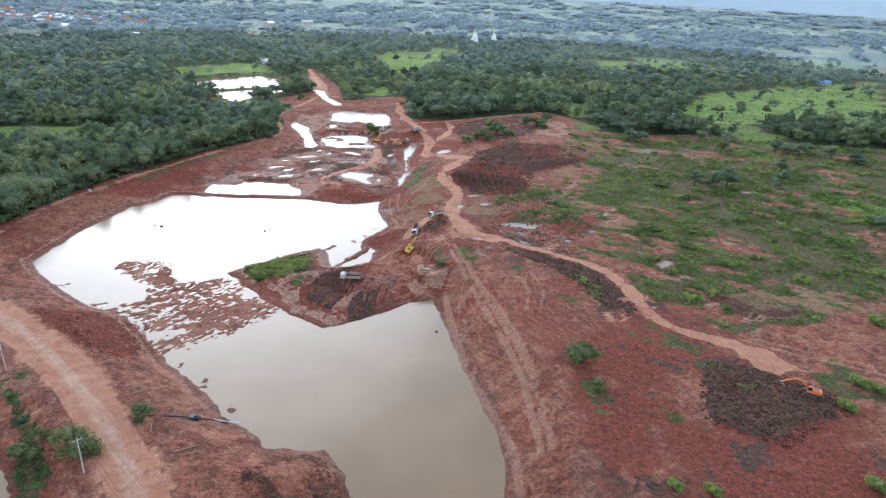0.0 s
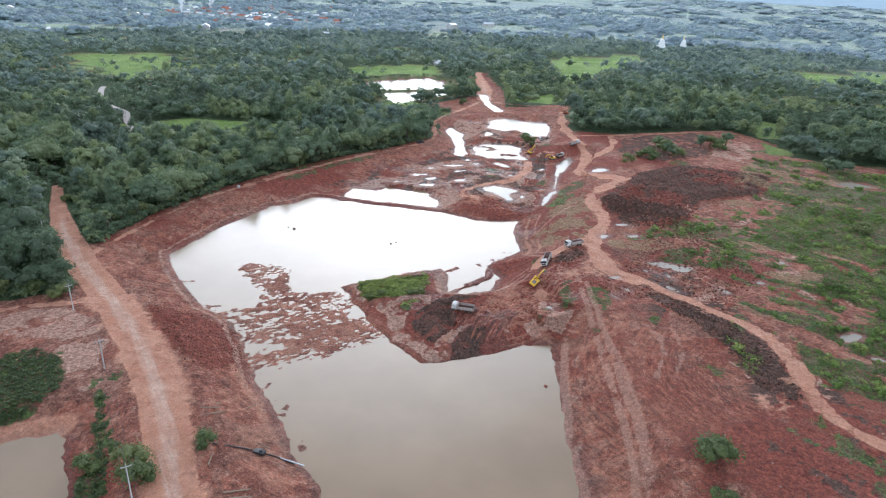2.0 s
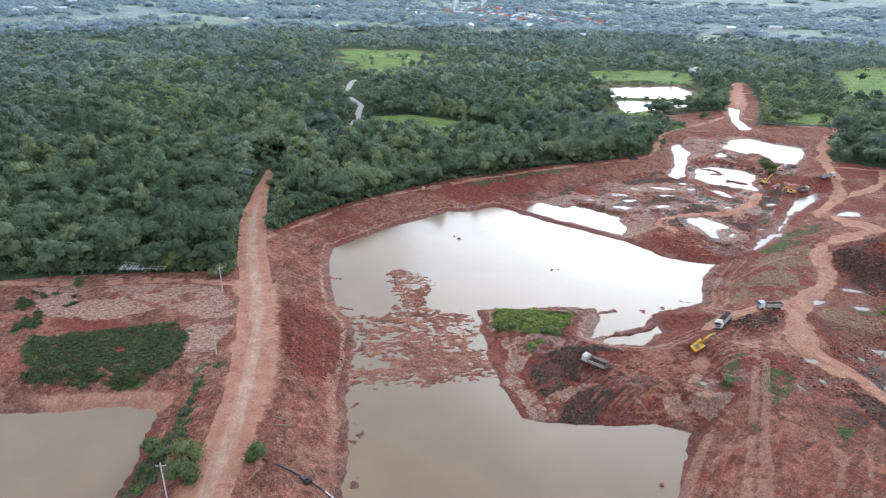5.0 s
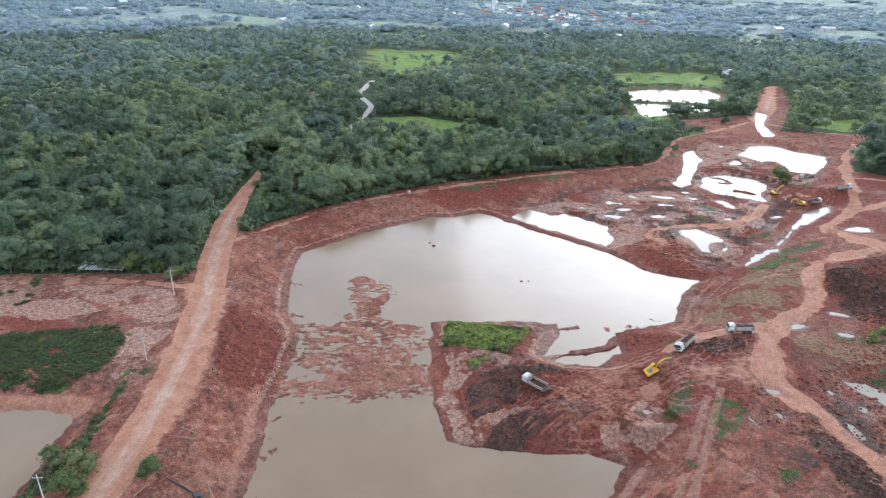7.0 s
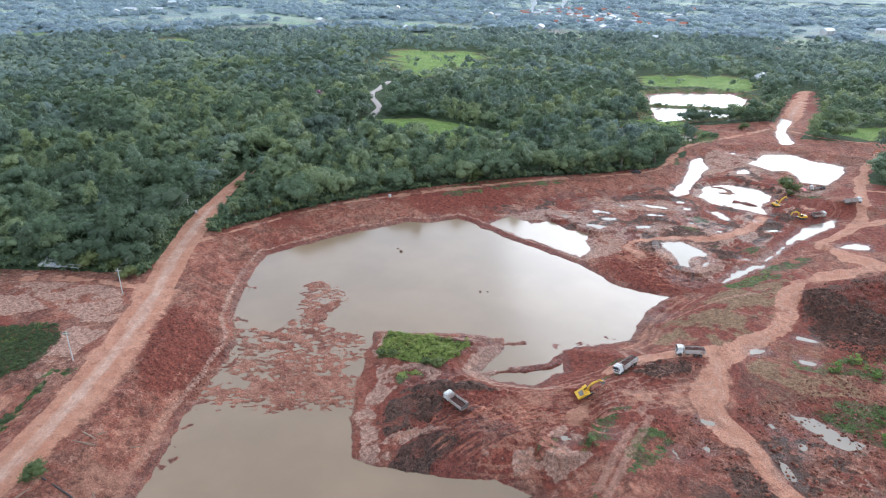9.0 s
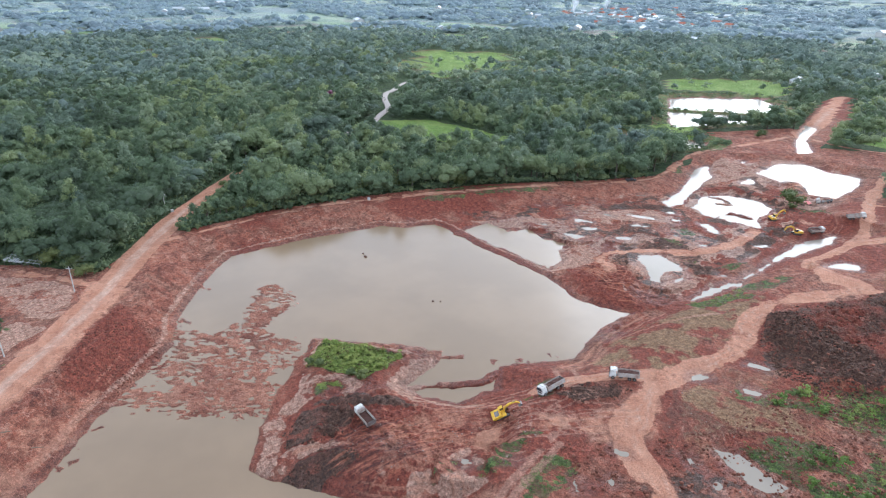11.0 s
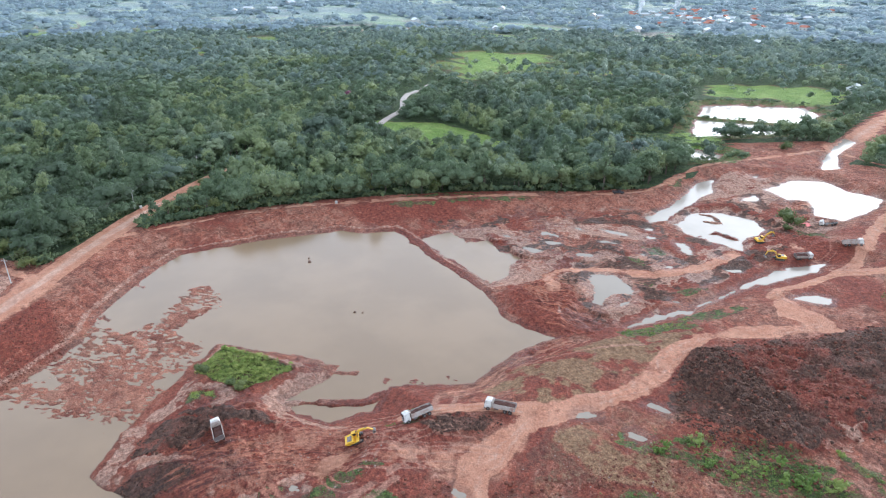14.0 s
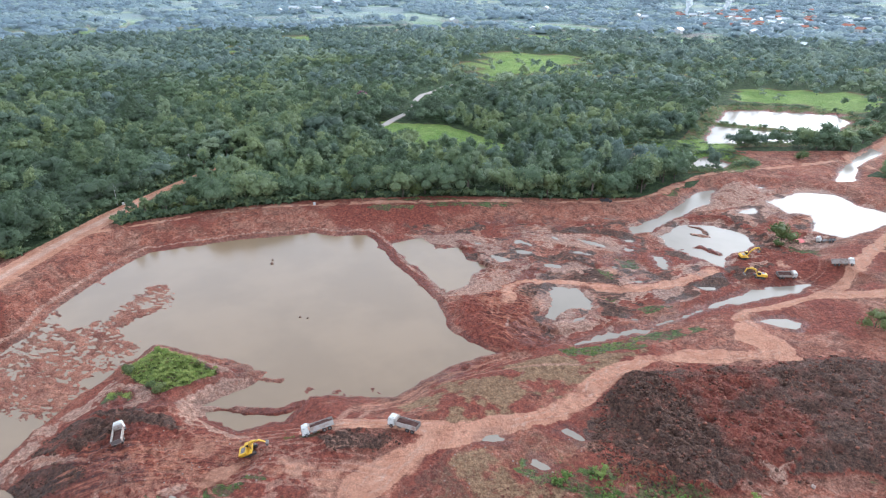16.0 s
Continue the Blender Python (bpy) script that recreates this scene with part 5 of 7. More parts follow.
wood_road()
pond("water_main", WATER, [(-150, 40), (34, 40), (34, 235), (-10, 320), (-150, 320)], MUDDY, "still muddy brown water filling the dug pit")
for name, level, points in PONDS:
    pond("water_" + name, level, widened(points, 2.2 if level < 2 else 0.8), MUDDY if name == "roadside_pond" else SILTY, "shallow pale silty water standing in a hollow")

# ---- trees: leaf clumps on lobed crowns ----
def crown(rng, lobes, count, leaf, height, radius, flat, base, ring=6, core_rings=3, three=False):
    """Leaf quads over several lobes, and a small core in each lobe. Returns vertices and faces."""
    verts, faces = [], []
    spots = []
    for k in range(lobes):
        ang, r = rng.uniform(0, 2 * math.pi), radius * math.sqrt(rng.uniform(0, 0.62)) * (0 if k == 0 else 1)
        size = radius * rng.uniform(0.4, 0.66) if lobes > 1 else radius
        top = base + (height - base) * (1.0 - 0.5 * (r / radius) ** 2) * (rng.uniform(0.82, 1.0) if k % 3 else rng.uniform(0.5, 0.95))
        spots.append((np.array([r * math.cos(ang), r * math.sin(ang), top - size * flat]), size))
    for c, size in spots:
        n, levels = len(verts), ((0.55, 0.72), (-0.05, 0.94), (-0.6, 0.6))[:core_rings]
        slim = 0.86 if three else 0.78
        verts.append(c + (0, 0, size * flat * 0.9 * slim))
        for lvl, f in levels:
            for i in range(ring):
                t = 2 * math.pi * (i + lvl) / ring
                verts.append(c + np.array([math.cos(t) * size * f, math.sin(t) * size * f, lvl * size * flat]) * slim * rng.uniform(0.78, 1.05))
        for i in range(ring):
            j = (i + 1) % ring
            faces.append((n, n + 1 + i, n + 1 + j))
            for k in range(len(levels) - 1):
                a = n + 1 + k * ring
                faces.append((a + i, a + ring + i, a + ring + j, a + j))
    weights = np.array([s * s for _, s in spots])
    weights /= weights.sum()
    for _ in range(count):
        c, size = spots[rng.choice(len(spots), p=weights)]
        z = rng.uniform(-0.55, 1.0)
        t = rng.uniform(0, 2 * math.pi)
        q = math.sqrt(1 - z * z)
        out = np.array([q * math.cos(t), q * math.sin(t), z])
        at = c + out * size * np.array([1, 1, flat]) * rng.uniform(0.72, 1.2 if three else 1.25)
        normal = out * np.array([1, 1, 1.2]) + rng.normal(0, 0.5, 3)
        normal /= np.linalg.norm(normal)
        side = np.cross(normal, rng.normal(0, 1, 3))
        side /= np.linalg.norm(side) + 1e-9
        up = np.cross(normal, side)
        w, h = leaf * rng.uniform(0.6, 1.25), leaf * rng.uniform(0.5, 1.0)
        n = len(verts)
        if three:
            verts += [at - side * w * 0.7 - up * h * 0.3, at + side * w * 0.65 - up * h * 0.25 - normal * 0.1 * leaf, at + up * h * 0.8]
            faces.append((n, n + 1, n + 2))
            continue
        verts += [at - side * w * 0.6, at - up * h * 0.5 + side * w * 0.1, at + side * w * 0.55 - normal * 0.15 * leaf, at + up * h * 0.55 - normal * 0.1 * leaf]
        faces.append((n, n + 1, n + 2, n + 3))
    return np.array(verts), faces


def stem(rng, height, thick, limbs, spread, sides=6):
    """A tapered, slightly bent trunk with limbs."""
    verts, faces = [], []

    def tube(points, radii):
        n = len(verts)
        for (p, r) in zip(points, radii):
            for i in range(sides):
                t = 2 * math.pi * i / sides
                verts.append(np.array(p) + (math.cos(t) * r, math.sin(t) * r, 0))
        for k in range(len(points) - 1):
            for i in range(sides):
                j = (i + 1) % sides
                faces.append((n + k * sides + i, n + k * sides + j, n + (k + 1) * sides + j, n + (k + 1) * sides + i))

    lean = rng.normal(0, 0.05, 2) * height
    tube([(0, 0, -0.4), (lean[0] * 0.3, lean[1] * 0.3, height * 0.3), (lean[0] * 0.7, lean[1] * 0.7, height * 0.62), (lean[0], lean[1], height * 0.92)], [thick * 1.25, thick, thick * 0.7, thick * 0.2])
    for k in range(limbs):
        t, h = 2 * math.pi * (k + rng.uniform(0, 0.6)) / limbs, height * rng.uniform(0.35, 0.6)
        d = np.array([math.cos(t), math.sin(t), 0]) * spread * rng.uniform(0.5, 0.85)
        a = np.array([lean[0] * 0.5, lean[1] * 0.5, h])
        tube([a, a + d * 0.5 + (0, 0, height * 0.12), a + d + (0, 0, height * 0.26)], [thick * 0.5, thick * 0.35, thick * 0.12])
    return np.array(verts), faces


def raw_mesh(name, verts, faces, material, tint=None):
    """A mesh from arrays of triangles or quads, by foreach_set."""
    mesh = bpy.data.meshes.new(name)
    mesh.from_pydata([tuple(v) for v in verts], [], faces)
    mesh.materials.append(material)
    if tint is not None:
        mesh.attributes.new("tint", "FLOAT", "POINT").data.foreach_set("value", np.asarray(tint, np.float32))
    mesh.update()
    return mesh


def joined(name, kinds, spots, material, label, category):
    """Many plants as one mesh of kind stuff. spots: (kind, x, y, z, turn, size, height factor, tint)."""
    V, L, S, T, base = [], [], [], [], 0
    flat_faces = []
    for verts, faces in kinds:
        flat_faces.append((np.concatenate([np.array(f) for f in faces]), np.array([len(f) for f in faces])))
    for kind, x, y, z, turn, size, tall, tint in spots:
        verts = kinds[kind][0]
        c, s = math.cos(turn) * size, math.sin(turn) * size
        V.append(np.stack([verts[:, 0] * c - verts[:, 1] * s + x, verts[:, 0] * s + verts[:, 1] * c + y, verts[:, 2] * size * tall + z], -1))
        L.append(flat_faces[kind][0] + base)
        S.append(flat_faces[kind][1])
        T.append(np.full(len(verts), tint))
        base += len(verts)
    V, L, S, T = np.concatenate(V), np.concatenate(L), np.concatenate(S), np.concatenate(T)
    mesh = bpy.data.meshes.new(name)
    mesh.vertices.add(len(V))
    mesh.vertices.foreach_set("co", V.astype(np.float32).ravel())
    mesh.loops.add(len(L))
    mesh.loops.foreach_set("vertex_index", L.astype(np.int32))
    mesh.polygons.add(len(S))
    mesh.polygons.foreach_set("loop_start", np.concatenate([[0], np.cumsum(S)[:-1]]).astype(np.int32))
    mesh.attributes.new("tint", "FLOAT", "POINT").data.foreach_set("value", T.astype(np.float32))
    mesh.update()
    mesh.validate()
    mesh.materials.append(material)
    return tagged(new(name, mesh), label, category, kind="stuff")


def part(name, mesh, parent, label=""):
    ob = new(name, mesh)
    ob.parent = parent
    return tagged(ob, label)


TREE_KINDS = {  # lobes, leaf quads, leaf size, height, radius, flatness, crown base
    "umbrella": (18, 640, 0.62, 7.6, 6.0, 0.55, 1.6),
    "round": (13, 420, 0.66, 9.0, 4.0, 0.75, 0.8),
    "tall": (12, 380, 0.62, 12.0, 3.1, 0.9, 1.5),
    "bushy": (9, 420, 0.52, 5.0, 3.2, 0.75, 0.6),
}
TREES = {}
for name, (lobes, count, leaf, height, radius, flat, base) in TREE_KINDS.items():
    for k in range(3):
        rng = np.random.RandomState(len(TREES) + 11)
        cv, cf = crown(rng, lobes, count, leaf, height, radius, flat, base)
        sv, sf = stem(rng, height * 0.9, 0.028 * height, 5, radius)
        TREES[name, k] = (raw_mesh("crown_" + name, cv, cf, OLIVE if name == "bushy" else LEAF, np.full(len(cv), 0.36 + 0.2 * k)), raw_mesh("trunk_" + name, sv, sf, BARK))


def tree(kind, k, x, y, size, turn, label, tall=1.0, group="trees of the wood edge"):
    crown_mesh, trunk_mesh = TREES[kind, k]
    root = new("tree")
    root.location, root.rotation_euler = (x, y, float(lie(x, y))), (0, 0, turn)
    root.scale = (size, size, size * tall)
    part("trunk", trunk_mesh, root)
    part("crown", crown_mesh, root)
    return tagged(root, label, "tree", group)


def wooded(x, y):
    return lie(x, y, WOODED)


# the wood: a jittered grid; the edge trees are single things, the rest is joined by distance
rng = np.random.RandomState(5)
EDGE = [(-300, 300), (-242, 255), (-219, 229), (-180, 205), (-172, 215), (-169, 240), (-163, 275), (-145, 326), (-116, 383), (-111, 404), (-120, 440)]
MIDKINDS, FARKINDS, HORIZON = [], [], []
for k, row in enumerate([(9, 330, 0.72, 9.5, 5.4, 0.7, 1.5), (8, 300, 0.68, 11, 4.2, 0.95, 1), (8, 290, 0.62, 14.5, 3.3, 1.25, 2), (7, 270, 0.62, 7.5, 4.0, 0.85, 0.6), (9, 330, 0.72, 12, 4.8, 0.8, 2), (7, 290, 0.62, 10, 3.4, 1.15, 1)]):
    MIDKINDS.append(crown(np.random.RandomState(40 + k), *row, ring=5, core_rings=2, three=True))
for k, row in enumerate([(4, 30, 1.8, 10, 6.0, 0.6, 1), (4, 28, 1.7, 11, 5.0, 0.8, 1), (3, 26, 1.7, 12.5, 4.5, 0.9, 1), (4, 30, 1.8, 9, 5.8, 0.6, 1)]):
    FARKINDS.append(crown(np.random.RandomState(60 + k), *row, ring=5, core_rings=2, three=True))
for k in range(4):
    HORIZON.append(crown(np.random.RandomState(80 + k), 5, 8, 3.0, 10.5, 13.0, 0.6, 1, ring=5, core_rings=2, three=True))


def jittered(x0, x1, y0, y1, gap):
    x, y = np.meshgrid(np.arange(x0, x1, gap), np.arange(y0, y1, gap))
    return x.ravel() + rng.uniform(-0.45, 0.45, x.size) * gap, y.ravel() + rng.uniform(-0.45, 0.45, x.size) * gap


def in_sight(x, y):
    """Between the bearings that the walk looks along."""
    a = np.degrees(np.arctan2(-(x - 60), y - 90))
    return (a > -41) & (a < 104)


def clear_of(x, y):
    """False where a track, pond, field or the view to a pagoda keeps ground open."""
    ok = np.ones(len(x), bool)
    for key, gap in (("wood_road", 7.5), ("crest_track", 4.5), ("north_cut", 9), ("side_track", 6)):
        ok &= far_from(x, y, ROADS[key][1], False) > gap
    ok &= (far_from(x, y, ROADS["lane"][1][:-2], False) > 6.5) & (far_from(x, y, ROADS["lane"][1], False) > 3.0)
    for name, _, points in PONDS:
        if name in ("fish_pond_north", "fish_pond_south", "wood_pond", "wood_pool"):
            ok &= far_from(x, y, points, True) > (11 if name[0] == "f" else 7)
    # strips cleared towards the camera so that both pagodas show
    for px, py in ((35, 1105), (68, 1145)):
        ok &= far_from(x, y, [(px, py), (px * 0.93, py * 0.93)], False) > 13
    for points in FIELDS:
        ok &= far_from(x, y + 5, points, True) > 3
    return ok


singles = []
for (x0, x1, y0, y1, gap, r0, r1, kinds, name) in [(-560, 330, 60, 700, 6.4, 0, 450, MIDKINDS, "woods_near"), (-1150, 900, -150, 1200, 10.4, 450, 960, FARKINDS, "woods_middle"), (-2200, 1500, -400, 2400, 22.0, 960, 2000, HORIZON, "woods_far"), (-3600, 2500, -400, 4000, 80.0, 2000, 3900, HORIZON, "woods_skyline")]:
    x, y = jittered(x0, x1, y0, y1, gap)
    r = np.hypot(x - 60, y - 150)
    keep = (r >= r0) & (r < r1) & in_sight(x, y) & (rng.rand(len(x)) < 0.95)
    x, y, r = x[keep], y[keep], r[keep]
    keep = ((wooded(x, y) > 0.6) & clear_of(x, y)) | ((lie(x, y, COVER["field"]) > 0.5) & (rng.rand(len(x)) < (0.02 if r1 < 500 else 0.10)))
    x, y = x[keep], y[keep]
    edge = far_from(x, y, EDGE, False)
    z = lie(x, y)
    patch = rough(x, y, 48, 4, 0.55, 31)
    spots = []
    for i in range(len(x)):
        pick = int(np.clip(patch[i] * 1.9 - 0.45 + rng.normal(0, 0.25), 0, 0.999) * len(kinds))
        if name == "woods_near" and edge[i] < 10 and len(singles) < 260:
            singles.append((x[i], y[i], patch[i]))
            continue
        tint = np.clip((patch[i] - 0.5) * 1.9 + 0.44 + rng.normal(0, 0.22) + (0.45 if rng.rand() < 0.07 else 0), 0, 1)
        big = 3.2 if name == "woods_skyline" else 1.0
        spots.append((pick, x[i], y[i], z[i] - 0.3, rng.uniform(0, 6.28), rng.uniform(0.75, 1.1) * (1.35 if rng.rand() < 0.18 else 1) * big, rng.uniform(0.85, 1.15) / big ** 0.8, tint))
    # leaf colour pales in patches, ever more with distance, to paint in haze
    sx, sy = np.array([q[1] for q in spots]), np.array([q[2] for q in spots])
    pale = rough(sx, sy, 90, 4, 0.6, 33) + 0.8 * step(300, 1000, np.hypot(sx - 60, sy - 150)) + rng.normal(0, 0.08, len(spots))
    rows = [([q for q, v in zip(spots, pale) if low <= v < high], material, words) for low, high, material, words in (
        (-9, 0.66, LEAF, "dense dark green broadleaf woodland of mixed crowns"), (0.66, 0.92, HALF_HAZE_LEAF, "trees among the darker woods, their leaves greyed for haze"), (0.92, 9, HAZE_LEAF, "trees among the darker woods, their leaves paled for haze"))]
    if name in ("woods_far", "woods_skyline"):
        rows = [(spots, FAR_HAZE_LEAF, "distant woods over the flat plain, coloured blue-green for haze")]
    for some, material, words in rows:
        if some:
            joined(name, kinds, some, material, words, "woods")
for x, y, patch in singles:
    by_lane = float(far_from(np.array([x]), np.array([y]), ROADS["lane"][1], False)[0]) < 26
    kind = "umbrella" if not by_lane and rng.rand() < 0.62 else ("round", "tall", "bushy")[int(rng.randint(3))]
    tree(kind, int(rng.randint(3)), x, y, rng.uniform(0.6, 0.85) if by_lane else rng.uniform(0.95, 1.35), rng.uniform(0, 6.28), {"umbrella": "broad dark green spreading tree at the wood's edge", "round": "round-crowned green tree at the wood's edge", "tall": "tall slender green tree at the wood's edge", "bushy": "low bushy green tree at the wood's edge"}[kind], tall=(1.5 if kind == "umbrella" else 1.25) if y > 200 and not by_lane else 1.0)

# ---- weeds and shrubs ----
def tuft(rng, blades, size):
    """A clump of pointed blades that arch outwards."""
    verts, faces = [], []
    for _ in range(blades):
        t, r = rng.uniform(0, 6.28), rng.uniform(0, 0.7) * size
        foot = np.array([math.cos(t) * r, math.sin(t) * r, -0.05])
        a = t + rng.normal(0, 0.7)
        out = np.array([math.cos(a), math.sin(a), 0]) * size * rng.uniform(0.2, 0.7)
        side = np.array([-math.sin(a), math.cos(a), 0]) * size * rng.uniform(0.06, 0.15)
        up = np.array([0, 0, size * rng.uniform(0.2, 0.5)])
        n = len(verts)
        verts += [foot - side, foot + side, foot + out + up]
        faces.append((n, n + 1, n + 2))
    return np.array(verts), faces


TUFTS = [tuft(np.random.RandomState(100 + k), 9 + k % 3, 0.5 + 0.1 * k) for k in range(5)]
LOW = [crown(np.random.RandomState(140 + k), 2, 13, 0.42, 0.8 + 0.2 * k, 0.9, 0.7, 0.05, ring=5, core_rings=1) for k in range(4)]
BUSHES = [crown(np.random.RandomState(120 + k), 3, 22, 0.55, 1.5 + 0.3 * k, 1.2, 0.8, 0.2, ring=5, core_rings=2) for k in range(3)]


def strewn(x0, x1, y0, y1, count, cover, low, seed, clump=2.4):
    """Random places where that cover lies thick."""
    g = np.random.RandomState(seed)
    x, y = g.uniform(x0, x1, count), g.uniform(y0, y1, count)
    c = lie(x, y, cover) + (rough(x, y, clump, 4, 0.7, 61) - 0.5) * 1.5 - 0.1
    k = (c > low) & (lie(x, y) > WATER + 0.25)
    return x[k], y[k], g


for name, box, count, kinds, low, seed, size, label in [
    ("weed_clumps", (-180, 110, 85, 330), 120000, TUFTS, 0.5, 201, (0.55, 1.2), "low green weeds growing over turned red earth"),
    ("weed_field", (60, 290, 170, 400), 24000, TUFTS, 0.6, 202, (0.9, 2.0), "rank green weeds and grass on rough red ground"),
    ("weed_bushes", (20, 290, 170, 430), 16000, LOW, 0.66, 203, (0.45, 1.5), "small leafy bushes scattered through the weeds"),
    ("weed_thickets", (14, 290, 165, 430), 9000, BUSHES, 0.78, 206, (0.6, 1.5), "thick green clumps of tall weeds on red ground"),
]:
    x, y, g = strewn(*box, count, COVER["grass"], low, seed, 2.4 if name == "weed_clumps" else 6.0)
    z = lie(x, y)
    tone = rough(x, y, 9, 3, 0.6, 63)
    joined(name, kinds, [(int(g.randint(len(kinds))), x[i], y[i], z[i], g.uniform(0, 6.28), g.uniform(*size), 1.0, np.clip((tone[i] - 0.5) * 2 + 0.45 + g.normal(0, 0.15), 0, 1)) for i in range(len(x))], WEED, label, "weeds")
for points, count, seed in ((GREEN[2], 1300, 211), (GREEN[3], 2600, 212), (GREEN[4], 900, 213)):
    g = np.random.RandomState(seed)
    p = np.array(points)
    x, y = g.uniform(p[:, 0].min(), p[:, 0].max(), count), g.uniform(p[:, 1].min(), p[:, 1].max(), count)
    k = (far_from(x, y, points, True) < -0.5) & (lie(x, y, COVER["grass"]) > 0.4)
    x, y = x[k], y[k]
    z = lie(x, y)
    joined("shrubs", BUSHES, [(int(g.randint(3)), x[i], y[i], z[i], g.uniform(0, 6.28), g.uniform(0.35, 0.8), 0.5, g.uniform(0.2, 0.7)) for i in range(len(x))], DARK_SHRUB, "low dark green shrubs covering a patch beside the lane", "shrubs")
# young trees in rows over the open field
g = np.random.RandomState(204)
spots = []
for u in np.arange(120, 520, 11):
    for v in np.arange(430, 800, 11):
        px, py = u + g.normal(0, 1.5) + 0.25 * (v - 430), v + g.normal(0, 1.5)
        if lie(px, py, COVER["grass"]) > 0.6 and g.rand() < 0.55:
            spots.append((int(g.randint(3)), px, py, float(lie(px, py)), g.uniform(0, 6.28), g.uniform(0.6, 1.4) * (2.6 if g.rand() < 0.1 else 1), 1.0, g.uniform(0.1, 0.6)))
joined("young_trees", BUSHES, spots, LEAF, "young trees planted over an open grassy field", "young trees")
# undergrowth along the wood's edge
x, y, spots = [], [], []
g = np.random.RandomState(205)
for points, off, count in ((ROADS["crest_track"][1][:10], 3.2, 800), (ROADS["lane"][1][7:], 7.0, 620), (ROADS["side_track"][1], 8, 260)):
    for _ in range(count):
        i = g.randint(len(points) - 1)
        (ax, ay), (bx, by) = points[i], points[i + 1]
        f = g.rand()
        nx, ny = -(by - ay), bx - ax
        n = math.hypot(nx, ny)
        d = off + abs(g.normal(0, 2.2))
        px, py = ax + f * (bx - ax) + nx / n * d, ay + f * (by - ay) + ny / n * d
        if off == 7.0 and g.rand() < 0.5:
            px, py = ax + f * (bx - ax) - nx / n * d, ay + f * (by - ay) - ny / n * d
        if lie(px, py, COVER["wood"]) > 0.5:
            spots.append((int(g.randint(3)), px, py, float(lie(px, py)), g.uniform(0, 6.28), g.uniform(0.9, 2.3), g.uniform(0.8, 1.3), g.uniform(0.25, 0.9)))
for name, _, points in PONDS:
    if name in ("fish_pond_north", "fish_pond_south", "wood_pond", "wood_pool"):
        p = np.array(points)
        px, py = g.uniform(p[:, 0].min() - 14, p[:, 0].max() + 14, 700), g.uniform(p[:, 1].min() - 14, p[:, 1].max() + 14, 700)
        off = far_from(px, py, points, True)
        for x, y, d in zip(px, py, off):
            if 3.0 < d < 13 and rough(x, y, 9, 3, 0.6, 37) > 0.46 and lie(x, y) > -0.4 and all(abs(far_from(np.array([x]), np.array([y]), q, True)[0]) > 2.5 for n, _, q in PONDS if n[:4] in ("fish", "wood")):
                spots.append((int(g.randint(3)), x, y, float(lie(x, y)), g.uniform(0, 6.28), g.uniform(0.7, 1.9), g.uniform(0.7, 1.1), g.uniform(0.3, 0.9)))
joined("undergrowth", BUSHES, spots, LEAF, "low leafy undergrowth along the edge of the wood", "undergrowth")
# the thick grass of the island
x, y, g = strewn(-73, -44, 194, 222, 5200, COVER["grass"], 0.5, 207)
z = lie(x, y)
joined("island_grass", TUFTS, [(int(g.randint(5)), x[i], y[i], z[i], g.uniform(0, 6.28), g.uniform(0.8, 1.6), 1.0, g.uniform(0.55, 1.0)) for i in range(len(x))], SHRUB, "tall bright green grass covering the small island", "grass")

g = np.random.RandomState(208)
spots = []
while len(spots) < 95:
    px, py = g.uniform(-72, -44), g.uniform(195, 222)
    inland = float(far_from(np.array([px]), np.array([py]), ISLAND, True)[0])
    if inland < -0.4 and rough(px, py, 5, 3, 0.6, 71) > 0.42:
        spots.append((int(g.randint(3)), px, py, float(lie(px, py)), g.uniform(0, 6.28), g.uniform(0.45, 0.95), 0.8, g.uniform(0.35, 1.0)))
joined("island_bushes", BUSHES, spots, SHRUB, "leafy bright green bushes among the island grass", "bushes")

